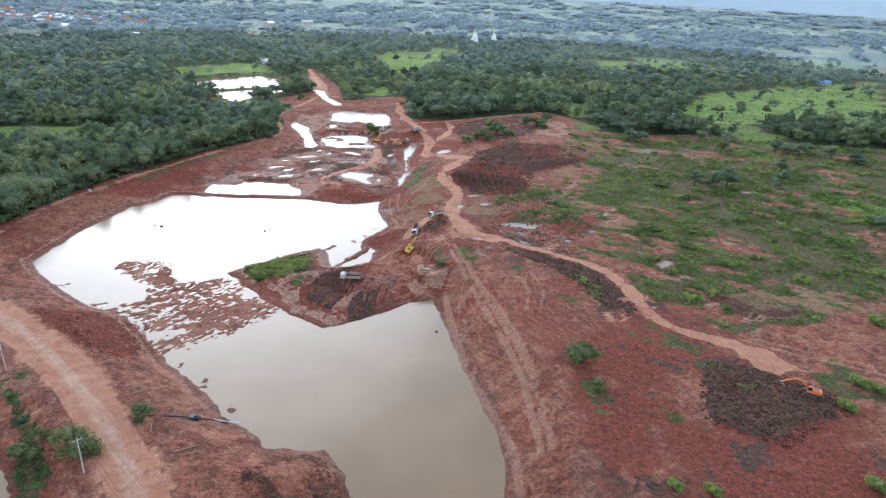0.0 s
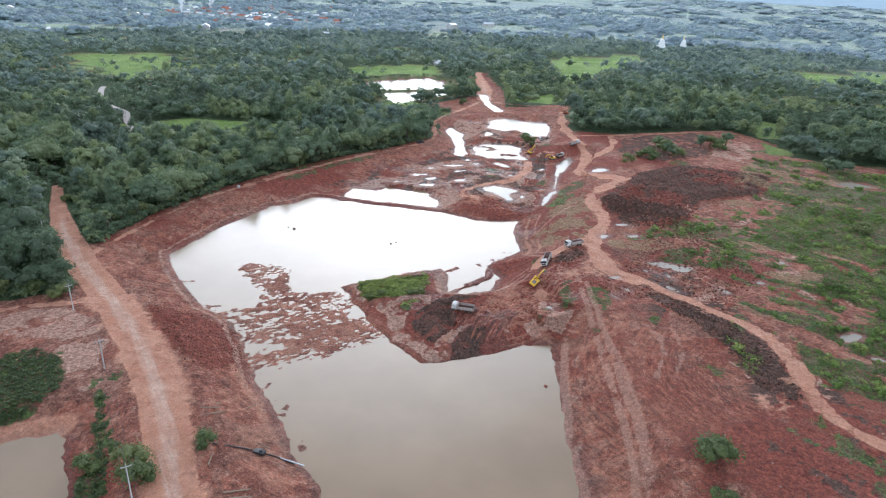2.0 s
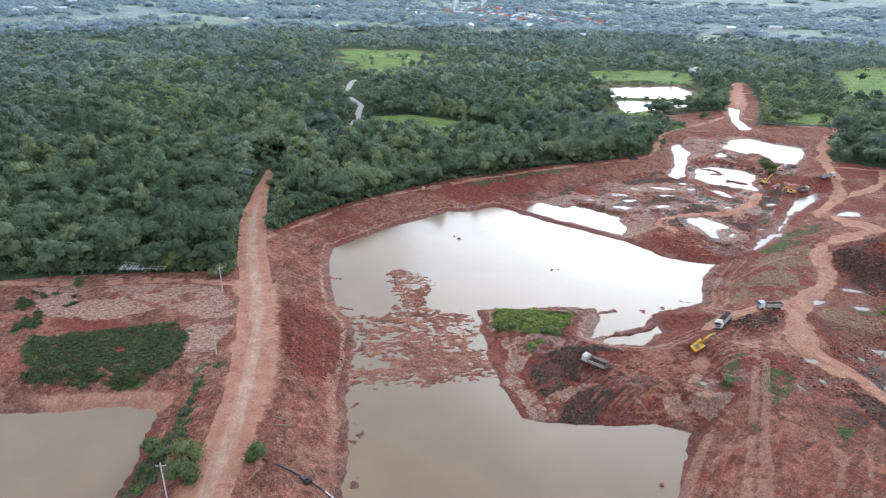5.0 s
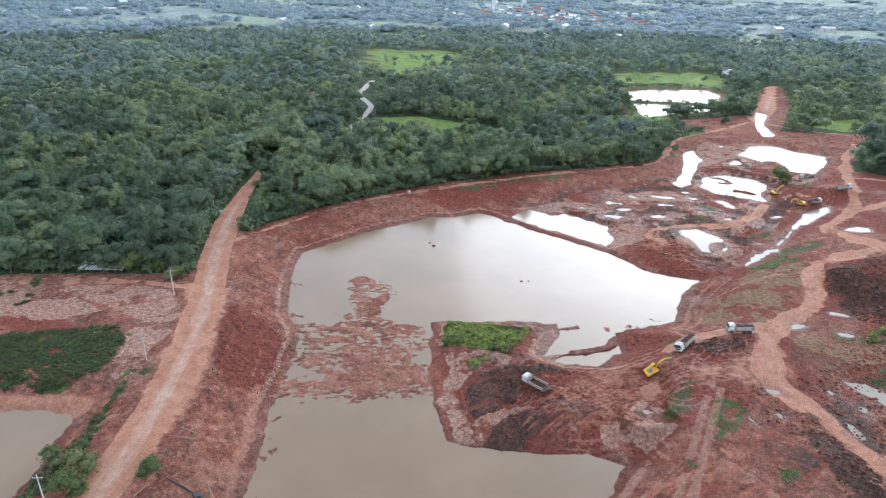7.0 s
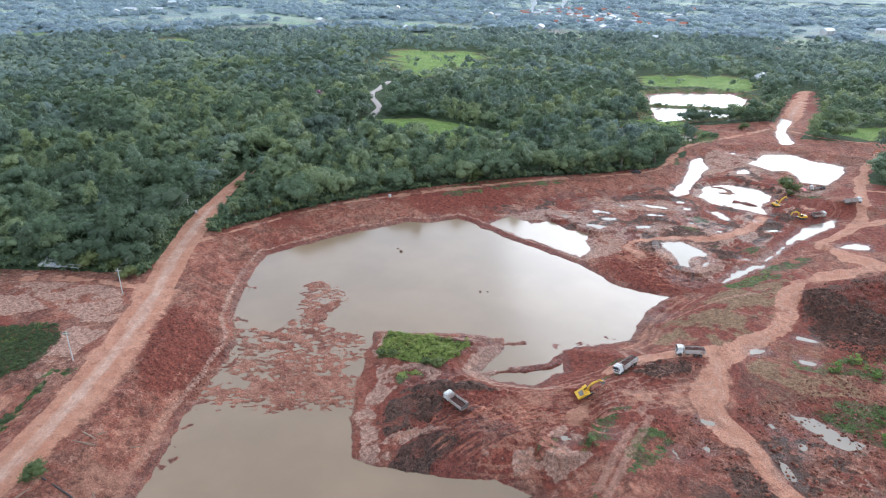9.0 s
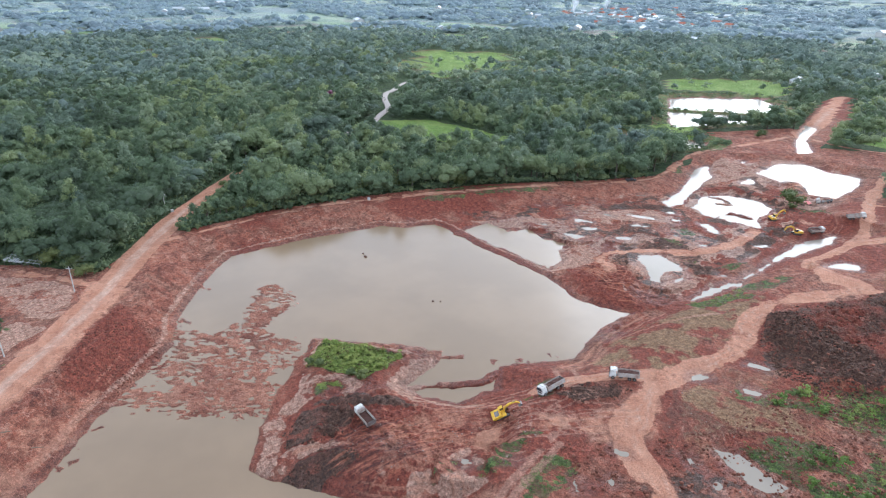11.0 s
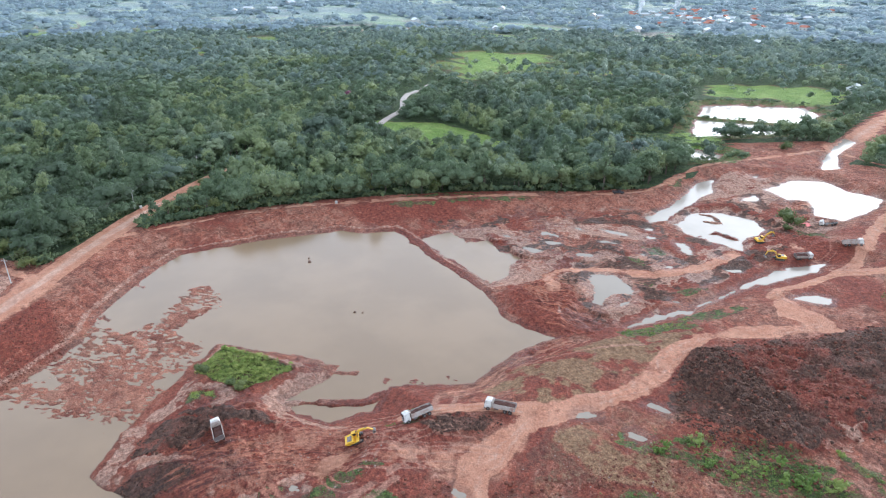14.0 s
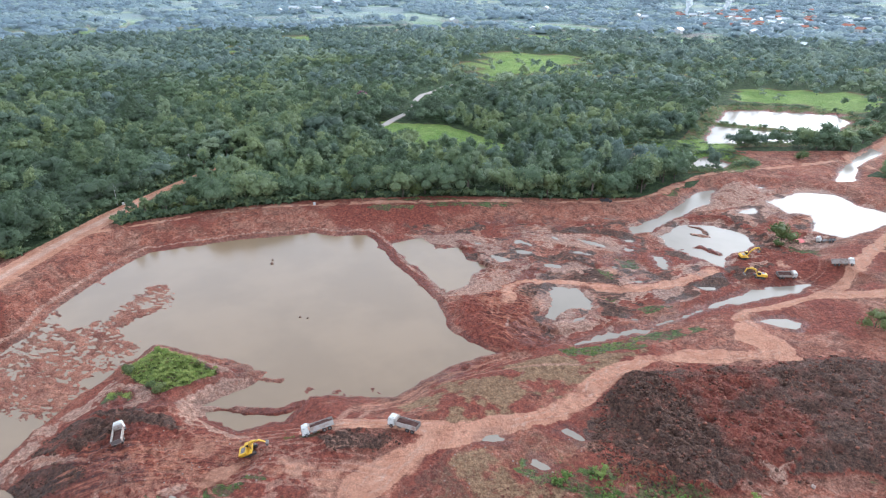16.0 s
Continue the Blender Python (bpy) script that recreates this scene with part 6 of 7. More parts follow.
# single trees and shrubs in the open
for kind, px, py, size, label in [
    ("bushy", -51, 425, 1.5, "green tree standing on the bank beside the pond"), ("bushy", 37.7, 145, 1.35, "leafy dark green tree on the red slope"), ("bushy", 39.6, 134, 0.55, "low dark bush on the red slope"),
    ("bushy", -64.5, 116.5, 0.75, "small round bush beside the lane"), ("bushy", -75, 106, 1.1, "thick green shrub under the power line"), ("bushy", -70.5, 103, 1.0, "thick green shrub under the power line"), ("bushy", -84, 104.5, 0.85, "low green shrub near the roadside pond"), ("bushy", -82.5, 110, 0.45, "low green shrub near the roadside pond"),
    ("round", 141, 316, 1.35, "dark green tree in the weedy field"), ("round", 125, 317, 1.0, "dark green tree in the weedy field"), ("round", 135, 314, 1.15, "dark green tree in the weedy field"), ("round", 170, 320, 1.2, "dark green tree in the weedy field"), ("tall", 180, 342, 1.0, "slender tree in the weedy field"), ("bushy", 107, 313, 1.2, "leafy tree in the weedy field"), ("tall", 234, 368, 1.1, "slender tree in the weedy field"),
    ("umbrella", 124, 416, 1.0, "broad tree at the far side of the weeds"), ("round", 116, 414, 1.0, "round tree at the far side of the weeds"), ("umbrella", 211, 398, 1.0, "broad tree at the far side of the weeds"), ("umbrella", 223, 400, 1.1, "broad tree at the far side of the weeds"), ("round", 235, 394, 1.1, "round tree at the far side of the weeds"), ("round", 205, 403, 1.0, "round tree at the far side of the weeds"), ("umbrella", 190, 264, 0.9, "broad dark tree by the green plot"), ("round", 165, 424, 1.0, "round tree at the far side of the weeds"), ("bushy", 172, 402, 1.2, "leafy tree at the far side of the weeds"), ("umbrella", 245, 383, 0.9, "broad tree at the far side of the weeds"),
    ("bushy", 22, 408, 1.0, "broad tree in a clump beside the spoil heap"), ("bushy", 31, 418, 1.5, "broad tree in a clump beside the spoil heap"), ("round", 27, 428, 0.9, "round tree in a clump beside the spoil heap"), ("bushy", 38, 412, 1.1, "leafy tree in a clump beside the spoil heap"), ("bushy", 18, 400, 0.9, "bright leafy shrub beside the spoil heap"), ("bushy", 11, 386, 1.1, "bright leafy shrub beside the spoil heap"), ("bushy", 24, 398, 1.2, "leafy tree in a clump beside the spoil heap"), ("round", 33, 408, 1.0, "round tree in a clump beside the spoil heap"), ("round", 52, 440, 1.0, "round tree in a small clump on bare ground"), ("bushy", 58, 446, 1.5, "leafy tree in a small clump on bare ground"), ("bushy", 63, 440, 1.4, "leafy tree in a small clump on bare ground"), ("round", 67, 450, 1.1, "round tree in a small clump on bare ground"),
    ("round", -150, 513, 1.2, "broad tree on the bank of the fish pond"), ("round", -126, 540, 1.1, "round tree on the bank of the fish pond"), ("round", -121, 547, 1.1, "broad tree on the bank of the fish pond"), ("round", -117, 555, 1.1, "round tree on the bank of the fish pond"), ("round", -124, 562, 1.1, "broad tree on the bank of the fish pond"), ("round", -126, 578, 1.0, "round tree on the bank of the fish pond"), ("round", -131, 594, 1.1, "broad tree on the bank of the fish pond"), ("round", -134, 604, 1.0, "round tree on the bank of the fish pond"), ("bushy", -118, 520, 1.0, "leafy shrub beside the north track"),
    ("round", 243, 551, 1.0, "single tree in the open field"), ("umbrella", 217, 532, 1.0, "single broad tree in the open field"), ("tall", 255, 530, 0.9, "single slender tree in the open field"), ("round", 338, 588, 1.0, "single tree in the open field"), ("umbrella", 420, 705, 1.1, "single broad tree in the open field"), ("umbrella", 335, 538, 1.1, "single broad tree in the open field"), ("round", 185, 524, 1.0, "single tree in the open field"), ("umbrella", 242, 652, 1.1, "single broad tree in the open field"), ("round", 388, 734, 1.0, "single tree in the open field"), ("round", 300, 640, 1.0, "single tree in the open field"),
    ("bushy", -58, 198.2, 0.5, "low dark green bush on the island's shore"), ("bushy", -62, 197.2, 0.45, "low dark green bush on the island's shore"), ("bushy", -47.5, 205, 0.55, "low dark green bush on the island's shore"), ("bushy", -49.5, 203, 0.45, "low dark green bush on the island's shore"), ("bushy", -145, 158.5, 0.9, "round bush where the side track meets the lane"), ("bushy", -161, 152, 1.3, "leafy bush beside the steel frame"), ("bushy", -153, 157, 1.1, "leafy bush beside the steel frame"), ("tall", -181, 122, 0.55, "small tree beside the side track"), ("bushy", -169, 126, 0.6, "small bush beside the side track"), ("bushy", -47, 418, 0.6, "low shrubs on the bank beside the pond"),
]:
    tree(kind, int(g.randint(3)), px, py, size, g.uniform(0, 6.28), label, group="trees and shrubs in the open")
BRIGHT = raw_mesh("crown_bright", *crown(np.random.RandomState(300), 8, 260, 0.5, 3.0, 2.4, 0.8, 0.2), SHRUB, np.full(8 * 19 + 260 * 4, 0.6))
PINK = raw_mesh("crown_blossom", *crown(np.random.RandomState(301), 9, 320, 0.7, 8.0, 4.0, 0.7, 2.0), BLOSSOM, np.full(9 * 19 + 320 * 4, 0.4))
for px, py, size in ((98.5, 130.5, 1.0), (107.5, 141, 1.1), (111, 138.5, 0.9), (89.5, 103.5, 1.0), (48, 101, 0.7), (132.5, 175, 1.2), (55, 100, 0.8)):
    root = new("shrub")
    root.location, root.scale = (px, py, float(lie(px, py))), (size, size, size)
    part("foliage", BRIGHT, root)
    part("stem", TREES["bushy", 0][1], root).scale = (0.5, 0.5, 0.4)
    tagged(root, "bright yellow-green leafy shrub on red earth", "shrub", "bright shrubs")
root = new("tree")
root.location = (-361, 359, float(lie(-361, 359)))
part("crown", PINK, root, "pink blossom")
part("trunk", TREES["round", 0][1], root)
tagged(root, "tree covered in pink blossom among the woods", "tree")

# ---- building blocks for made things ----
def solid(bm, lo, hi, bevel=0.04, top=(1.0, 1.0), slide=(0.0, 0.0)):
    """A bevelled block from corner to corner, its top drawn in and slid."""
    (x0, y0, z0), (x1, y1, z1) = lo, hi
    cx, cy = (x0 + x1) / 2, (y0 + y1) / 2
    foot = [(x0, y0), (x1, y0), (x1, y1), (x0, y1)]
    v = [bm.verts.new((x, y, z0)) for x, y in foot] + [bm.verts.new((cx + (x - cx) * top[0] + slide[0], cy + (y - cy) * top[1] + slide[1], z1)) for x, y in foot]
    f = [bm.faces.new([v[i] for i in q]) for q in ((3, 2, 1, 0), (4, 5, 6, 7), (0, 1, 5, 4), (1, 2, 6, 5), (2, 3, 7, 6), (3, 0, 4, 7))]
    if bevel:
        bmesh.ops.bevel(bm, geom=list({e for q in f for e in q.edges}), offset=bevel, segments=1, affect="EDGES")


def lathe(bm, profile, sides, m=Matrix()):
    """A turned form: (radius, height) rows round the z axis, put through m."""
    rings = [[bm.verts.new(m @ Vector((r * math.cos(2 * math.pi * i / sides), r * math.sin(2 * math.pi * i / sides), z))) for i in range(sides)] for r, z in profile]
    for a, b in zip(rings, rings[1:]):
        for i in range(sides):
            bm.faces.new((a[i], a[(i + 1) % sides], b[(i + 1) % sides], b[i]))
    bm.faces.new(rings[0][::-1]), bm.faces.new(rings[-1])


def plate(bm, outline, half, axis="y", bevel=0.0):
    """An outline in x and z, given thickness along y."""
    a = [bm.verts.new((x, -half, z)) for x, z in outline]
    b = [bm.verts.new((x, half, z)) for x, z in outline]
    f = [bm.faces.new(a), bm.faces.new(b[::-1])]
    for i in range(len(a)):
        j = (i + 1) % len(a)
        f.append(bm.faces.new((a[j], a[i], b[i], b[j])))
    bmesh.ops.recalc_face_normals(bm, faces=f)
    if bevel:
        bmesh.ops.bevel(bm, geom=list({e for q in f for e in q.edges}), offset=bevel, segments=1, affect="EDGES")


def rod(bm, a, b, r, sides=6, r2=None):
    a, b = Vector(a), Vector(b)
    q = (b - a).to_track_quat("Z", "Y").to_matrix().to_4x4()
    lathe(bm, [(r, 0), (r if r2 is None else r2, (b - a).length)], sides, Matrix.Translation(a) @ q)


def done(name, bm, material, smooth=False):
    mesh = bpy.data.meshes.new(name)
    bm.to_mesh(mesh)
    bm.free()
    mesh.materials.append(material)
    if smooth:
        for p in mesh.polygons:
            p.use_smooth = True
    return mesh


def made(name, material, parent, build, label="", smooth=False):
    """One part: a fresh bmesh, shaped by build(bm), linked under its parent."""
    bm = bmesh.new()
    build(bm)
    return part(name, done(name, bm, material, smooth), parent, label)


def blocks(*rows):
    def build(bm):
        for row in rows:
            solid(bm, *row)
    return build


ALONG_Y = Matrix.Rotation(radians(90), 4, "X")


def add_wheel(parent, x, y, r, w):
    tyre = made("wheel", RUBBER, parent, lambda bm: lathe(bm, [(r * 0.55, -w / 2), (r * 0.9, -w / 2), (r, -w * 0.36), (r, w * 0.36), (r * 0.9, w / 2), (r * 0.55, w / 2)], 18, ALONG_Y))
    tyre.location = (x, y, r)
    made("rim", STEEL, tyre, lambda bm: lathe(bm, [(r * 0.5, -w * 0.52), (r * 0.3, -w * 0.4), (r * 0.14, -w * 0.54), (r * 0.14, w * 0.54), (r * 0.3, w * 0.4), (r * 0.5, w * 0.52)], 14, ALONG_Y), "dusty steel rim")
    return tyre


def dump_truck(label, bed=True, raised=0.0):
    """A ten-wheel tipper, 8 m long, heading along +x."""
    root = new("dump_truck")
    made("chassis", STEEL, root, blocks(((-3.7, -0.45, 0.75), (3.6, -0.25, 1.0), 0.02), ((-3.7, 0.25, 0.75), (3.6, 0.45, 1.0), 0.02), ((-3.6, -0.4, 0.8), (-3.4, 0.4, 0.95), 0.02), ((1.2, -0.4, 0.8), (1.4, 0.4, 0.95), 0.02)))
    cab = made("cab", WHITE_PAINT, root, lambda bm: (solid(bm, (2.25, -1.15, 0.75), (4.0, 1.15, 1.75), 0.08), solid(bm, (2.25, -1.15, 1.75), (4.0, 1.15, 2.85), 0.1, (0.86, 0.92), (-0.08, 0)), solid(bm, (2.3, -0.9, 2.85), (3.2, 0.9, 3.05), 0.06, (0.8, 0.9))), "white painted cab")
    made("windshield", GLASS, cab, lambda bm: plate(bm, [(4.0, 1.85), (3.83, 2.62), (3.86, 2.63), (4.03, 1.86)], 0.98))
    for side in (-1, 1):
        made("side_window", GLASS, cab, lambda bm: solid(bm, (2.9, 1.09 * side - 0.03, 1.85), (3.75, 1.09 * side + 0.03, 2.5), 0.02, (0.85, 1), (-0.06, -0.03 * side)))
        made("mirror", BLACK, cab, lambda bm: (solid(bm, (3.95, 1.3 * side - 0.08, 1.9), (4.05, 1.3 * side + 0.12, 2.4), 0.02), rod(bm, (3.9, 1.1 * side, 2.4), (4.0, 1.3 * side, 2.35), 0.02)))
        made("headlight", LAMP, cab, lambda bm: solid(bm, (3.97, 0.78 * side - 0.18, 0.85), (4.04, 0.78 * side + 0.18, 1.05), 0.02))
        made("fuel_tank" if side > 0 else "toolbox", STEEL, root, lambda bm: solid(bm, (0.4, 0.72 * side - 0.28, 0.5), (1.5, 0.72 * side + 0.28, 1.0), 0.1))
        made("mudguard", BLACK, root, lambda bm: plate(bm, [(2.35, 0.9), (2.5, 1.12), (3.5, 1.12), (3.7, 0.9), (3.55, 1.05), (2.5, 1.05)], 0.17)).location = (0, 1.02 * side, 0)
    made("grille", BLACK, cab, blocks(((3.98, -0.8, 1.15), (4.05, 0.8, 1.65), 0.02)))
    made("bumper", STEEL, cab, blocks(((3.85, -1.2, 0.5), (4.12, 1.2, 0.8), 0.05)))
    for x, ys in ((3.05, (-1.02, 1.02)), (-1.35, (-0.92, 0.92)), (-2.7, (-0.92, 0.92))):
        for y in ys:
            add_wheel(root, x, y, 0.52, 0.3 if x > 0 else 0.56)
    if bed:
        bed_ob = made("dump_bed", BED_PAINT, root, lambda bm: (solid(bm, (-3.9, -1.22, 1.1), (1.95, 1.22, 1.25), 0.02), solid(bm, (-3.9, -1.25, 1.25), (1.95, -1.17, 2.35), 0.02), solid(bm, (-3.9, 1.17, 1.25), (1.95, 1.25, 2.35), 0.02), solid(bm, (1.86, -1.17, 1.25), (1.95, 1.17, 2.75), 0.02), solid(bm, (1.95, -1.1, 2.6), (2.6, 1.1, 2.7), 0.02)), "scuffed pale steel tipping bed")
        bed_ob.location, bed_ob.rotation_euler = (-3.7, 0, 1.1), (0, -radians(raised), 0)
        bed_ob.data.transform(Matrix.Translation((3.7, 0, -1.1)))
        made("tailgate", STEEL, bed_ob, blocks(((-0.24, -1.2, 0.16), (-0.16, 1.2, 1.2), 0.02)))
        for k in range(7):
            for side in (-1, 1):
                made("rib", BED_PAINT, bed_ob, lambda bm: solid(bm, (0.1 + 0.88 * k, 1.29 * side - 0.05, 0.1), (0.2 + 0.88 * k, 1.29 * side + 0.05, 1.22), 0.015))
    else:
        made("fifth_wheel", BLACK, root, lambda bm: (lathe(bm, [(0.5, 1.0), (0.5, 1.12)], 14, Matrix.Translation((-2.0, 0, 0))), solid(bm, (-3.4, -1.1, 1.05), (-0.6, -0.9, 1.12), 0.02), solid(bm, (-3.4, 0.9, 1.05), (-0.6, 1.1, 1.12), 0.02)))
    return tagged(root, label, "dump truck", "mine trucks")


def heap_mesh(rng, length, width, height):
    bm = bmesh.new()
    bmesh.ops.create_grid(bm, x_segments=18, y_segments=9, size=0.5)
    for v in bm.verts:
        u, w = v.co.x * 2, v.co.y * 2
        v.co = (v.co.x * length, v.co.y * width, height * max(0, (1 - u ** 4)) * max(0, 1 - w ** 4) * (0.7 + 0.6 * noise.noise(Vector((u * 3, w * 2, rng)))))
    return done("soil_load", bm, LOAD)


def track_outline(length, height, steps=7):
    r = height / 2
    pts = []
    for sx, a0 in ((1, -90), (-1, 90)):
        for k in range(steps):
            a = radians(a0 + 180 * k / (steps - 1))
            pts.append((sx * (length / 2 - r) + r * math.cos(a), r + r * math.sin(a)))
    return pts


def beam(bm, line, widths, half):
    """A boxed arm along points in x and z, each with its own depth."""
    upper, lower = [], []
    for i, (x, z) in enumerate(line):
        a, b = line[max(i - 1, 0)], line[min(i + 1, len(line) - 1)]
        dx, dz = b[0] - a[0], b[1] - a[1]
        n = math.hypot(dx, dz)
        upper.append((x - dz / n * widths[i], z + dx / n * widths[i]))
        lower.append((x + dz / n * widths[i], z - dx / n * widths[i]))
    plate(bm, upper + lower[::-1], half, bevel=0.03)


def excavator(paint, label, reach):
    """A 20-tonne crawler excavator, its arm along +x. reach: boom and stick points (x, z)."""
    root = new("excavator")
    for side in (-1, 1):
        t = made("track", BLACK, root, lambda bm: plate(bm, track_outline(4.2, 0.9), 0.3, bevel=0.03))
        t.location = (0, 1.1 * side, 0)
        for k in range(6):
            made("roller", STEEL, t, lambda bm: lathe(bm, [(0.22, -0.33), (0.26, -0.2), (0.26, 0.2), (0.22, 0.33)], 10, Matrix.Translation((-1.5 + 0.6 * k, 0, 0.36)) @ ALONG_Y))
        for k in range(16):
            made("shoe", STEEL, t, lambda bm: solid(bm, (-1.75 + 0.235 * k, -0.31, 0.9), (-1.57 + 0.235 * k, 0.31, 0.94), 0.01))
    made("undercarriage", BLACK, root, lambda bm: (solid(bm, (-0.8, -0.9, 0.4), (0.8, 0.9, 0.85), 0.05), lathe(bm, [(0.65, 0.8), (0.65, 1.08)], 18)))
    house = made("body", paint, root, lambda bm: (solid(bm, (-2.3, -1.35, 1.08), (1.35, 1.35, 1.35), 0.05), solid(bm, (-1.9, -1.33, 1.35), (0.1, 1.33, 2.15), 0.1, (0.95, 0.97))), "painted steel upper body")
    made("counterweight", paint, house, lambda bm: plate(bm, [(-2.75, 1.25), (-2.75, 1.95), (-2.55, 2.1), (-1.9, 2.1), (-1.9, 1.1), (-2.5, 1.1)], 1.3, bevel=0.06))
    made("engine_cover", STEEL, house, blocks(((-1.75, -0.9, 2.15), (-0.4, 0.6, 2.3), 0.04)), "dark engine cover")
    made("exhaust", BLACK, house, lambda bm: rod(bm, (-0.9, -0.75, 2.2), (-0.9, -0.75, 2.75), 0.06, 8))
    cab = made("cab", paint, house, lambda bm: (solid(bm, (0.0, 0.35, 1.35), (1.45, 1.3, 1.75), 0.04), solid(bm, (0.02, 0.37, 2.85), (1.3, 1.28, 2.98), 0.05), *[rod(bm, (x, y, 1.7), (x - (0.1 if x > 1 else 0), y, 2.9), 0.05, 6) for x in (0.08, 1.38) for y in (0.42, 1.24)]), "operator's cab")
    made("cab_glass", GLASS, cab, lambda bm: solid(bm, (0.09, 0.41, 1.75), (1.37, 1.25, 2.86), 0.02, (0.93, 0.98), (-0.04, 0)))
    boom, stick = reach
    arm = made("boom", paint, house, lambda bm: beam(bm, boom, [0.22, 0.34, 0.36, 0.2], 0.22), "long bent boom")
    arm2 = made("stick", paint, house, lambda bm: beam(bm, [(boom[-1][0] - 0.35 * (stick[0] - boom[-1][0]) * 0.5, boom[-1][1] - 0.35 * (stick[1] - boom[-1][1]) * 0.5), boom[-1], stick], [0.14, 0.26, 0.14], 0.17), "dipper stick")
    made("boom_cylinder", STEEL, arm, lambda bm: (rod(bm, (1.25, -0.34, 1.4), (boom[1][0], -0.34, boom[1][1] - 0.1), 0.08, 8), rod(bm, (1.25, 0.34, 1.4), (boom[1][0], 0.34, boom[1][1] - 0.1), 0.08, 8)))
    made("stick_cylinder", STEEL, arm2, lambda bm: rod(bm, (boom[1][0] + 0.2, 0, boom[1][1] + 0.45), (boom[-1][0] + 0.1, 0, boom[-1][1] + 0.42), 0.08, 8))
    d = Vector((stick[0] - boom[-1][0], stick[1] - boom[-1][1])).normalized()
    sx, sz = stick
    made("bucket", STEEL, arm2, lambda bm: plate(bm, [(sx + 0.1, sz + 0.15), (sx + 0.45, sz - 0.25), (sx + 0.35, sz - 0.8), (sx - 0.15, sz - 1.15), (sx - 0.75, sz - 1.1), (sx - 0.5, sz - 0.75), (sx - 0.1, sz - 0.7), (sx - 0.15, sz - 0.1)], 0.55, bevel=0.02), "dirty steel bucket")
    for k in range(5):
        made("tooth", STEEL, arm2, lambda bm: solid(bm, (sx - 1.0, -0.5 + 0.23 * k, sz - 1.14), (sx - 0.7, -0.42 + 0.23 * k, sz - 1.06), 0.0))
    return tagged(root, label, "excavator", "mine excavators")


def set_down(ob, x, y, heading, lift=0.0):
    """On the ground, leaning as the ground does under it."""
    h = radians(heading)
    c, s = math.cos(h), math.sin(h)
    f, b = float(lie(x + 2 * c, y + 2 * s)), float(lie(x - 2 * c, y - 2 * s))
    l, r = float(lie(x - s, y + c)), float(lie(x + s, y - c))
    ob.location = (x, y, (f + b + l + r) / 4 + lift)
    ob.rotation_euler = (math.atan2(l - r, 2), -math.atan2(f - b, 4), h)
    ob.rotation_euler = Euler((math.atan2(l - r, 2), -math.atan2(f - b, 4), h), "XYZ")
    return ob


# ---- the mine's vehicles ----
TRUCKS = [(-10.7, 235.8, -95, "white dump truck loaded with dark soil on the dirt road", True, 0), (-3.3, 252.6, -139, "white dump truck with a rust-stained bed near the junction", True, 0), (-30.2, 196.2, 176, "white dump truck with a muddy red bed on the worked peninsula", True, 0),
          (-27.2, 398.4, 70, "white dump truck with a rusty bed beside an excavator", True, 0), (-20.6, 416.6, 40, "white dump truck on the haul road by the pond", True, 0), (-42, 438.6, -161, "white truck without a bed parked by the upper pond", False, 0)]
for k, (x, y, heading, label, bed, raised) in enumerate(TRUCKS):
    truck = set_down(dump_truck(label, bed, raised), x, y, heading)
    size = 0.88 if k < 3 else 0.84
    truck.scale = (size, size, size)
    if k < 5:
        load = new("soil_load", heap_mesh(3.7 * k, 5.7, 2.3, 0.75 if k in (0, 1, 3) else 0.3))
        bpy.context.view_layer.update()
        load.matrix_world = truck.matrix_world @ Matrix.Translation((-0.98, 0, 1.27 + (0.6 if k in (0, 1, 3) else 0.15)))
        tagged(load, "dark red soil heaped in a truck bed", "soil load", "soil loads")
DIG = ([(1.1, 1.5), (2.3, 3.5), (3.7, 4.0), (5.6, 3.5)], (6.3, 1.6))
HIGH = ([(1.1, 1.5), (2.2, 4.4), (3.3, 5.5), (4.8, 6.0)], (6.2, 4.6))
FAR = ([(1.1, 1.5), (2.9, 3.6), (4.3, 4.0), (6.2, 3.3)], (8.4, 1.9))
for x, y, heading, paint, label, reach in [(-12.4, 221.7, 56, YELLOW_PAINT, "yellow crawler excavator digging beside the dirt road", DIG), (-44.6, 398.6, 75, YELLOW_PAINT, "yellow crawler excavator with its boom raised", HIGH), (-30.6, 390.3, 235, YELLOW_PAINT, "yellow crawler excavator loading beside a truck", DIG), (92.3, 135.4, 156, ORANGE_PAINT, "orange crawler excavator on a dark spoil tip", FAR), (-38, 512, 200, ORANGE_PAINT, "orange crawler excavator far off beside the north track", DIG)]:
    set_down(excavator(paint, label, reach), x, y, heading, -0.05).scale = (0.8, 0.8, 0.8)


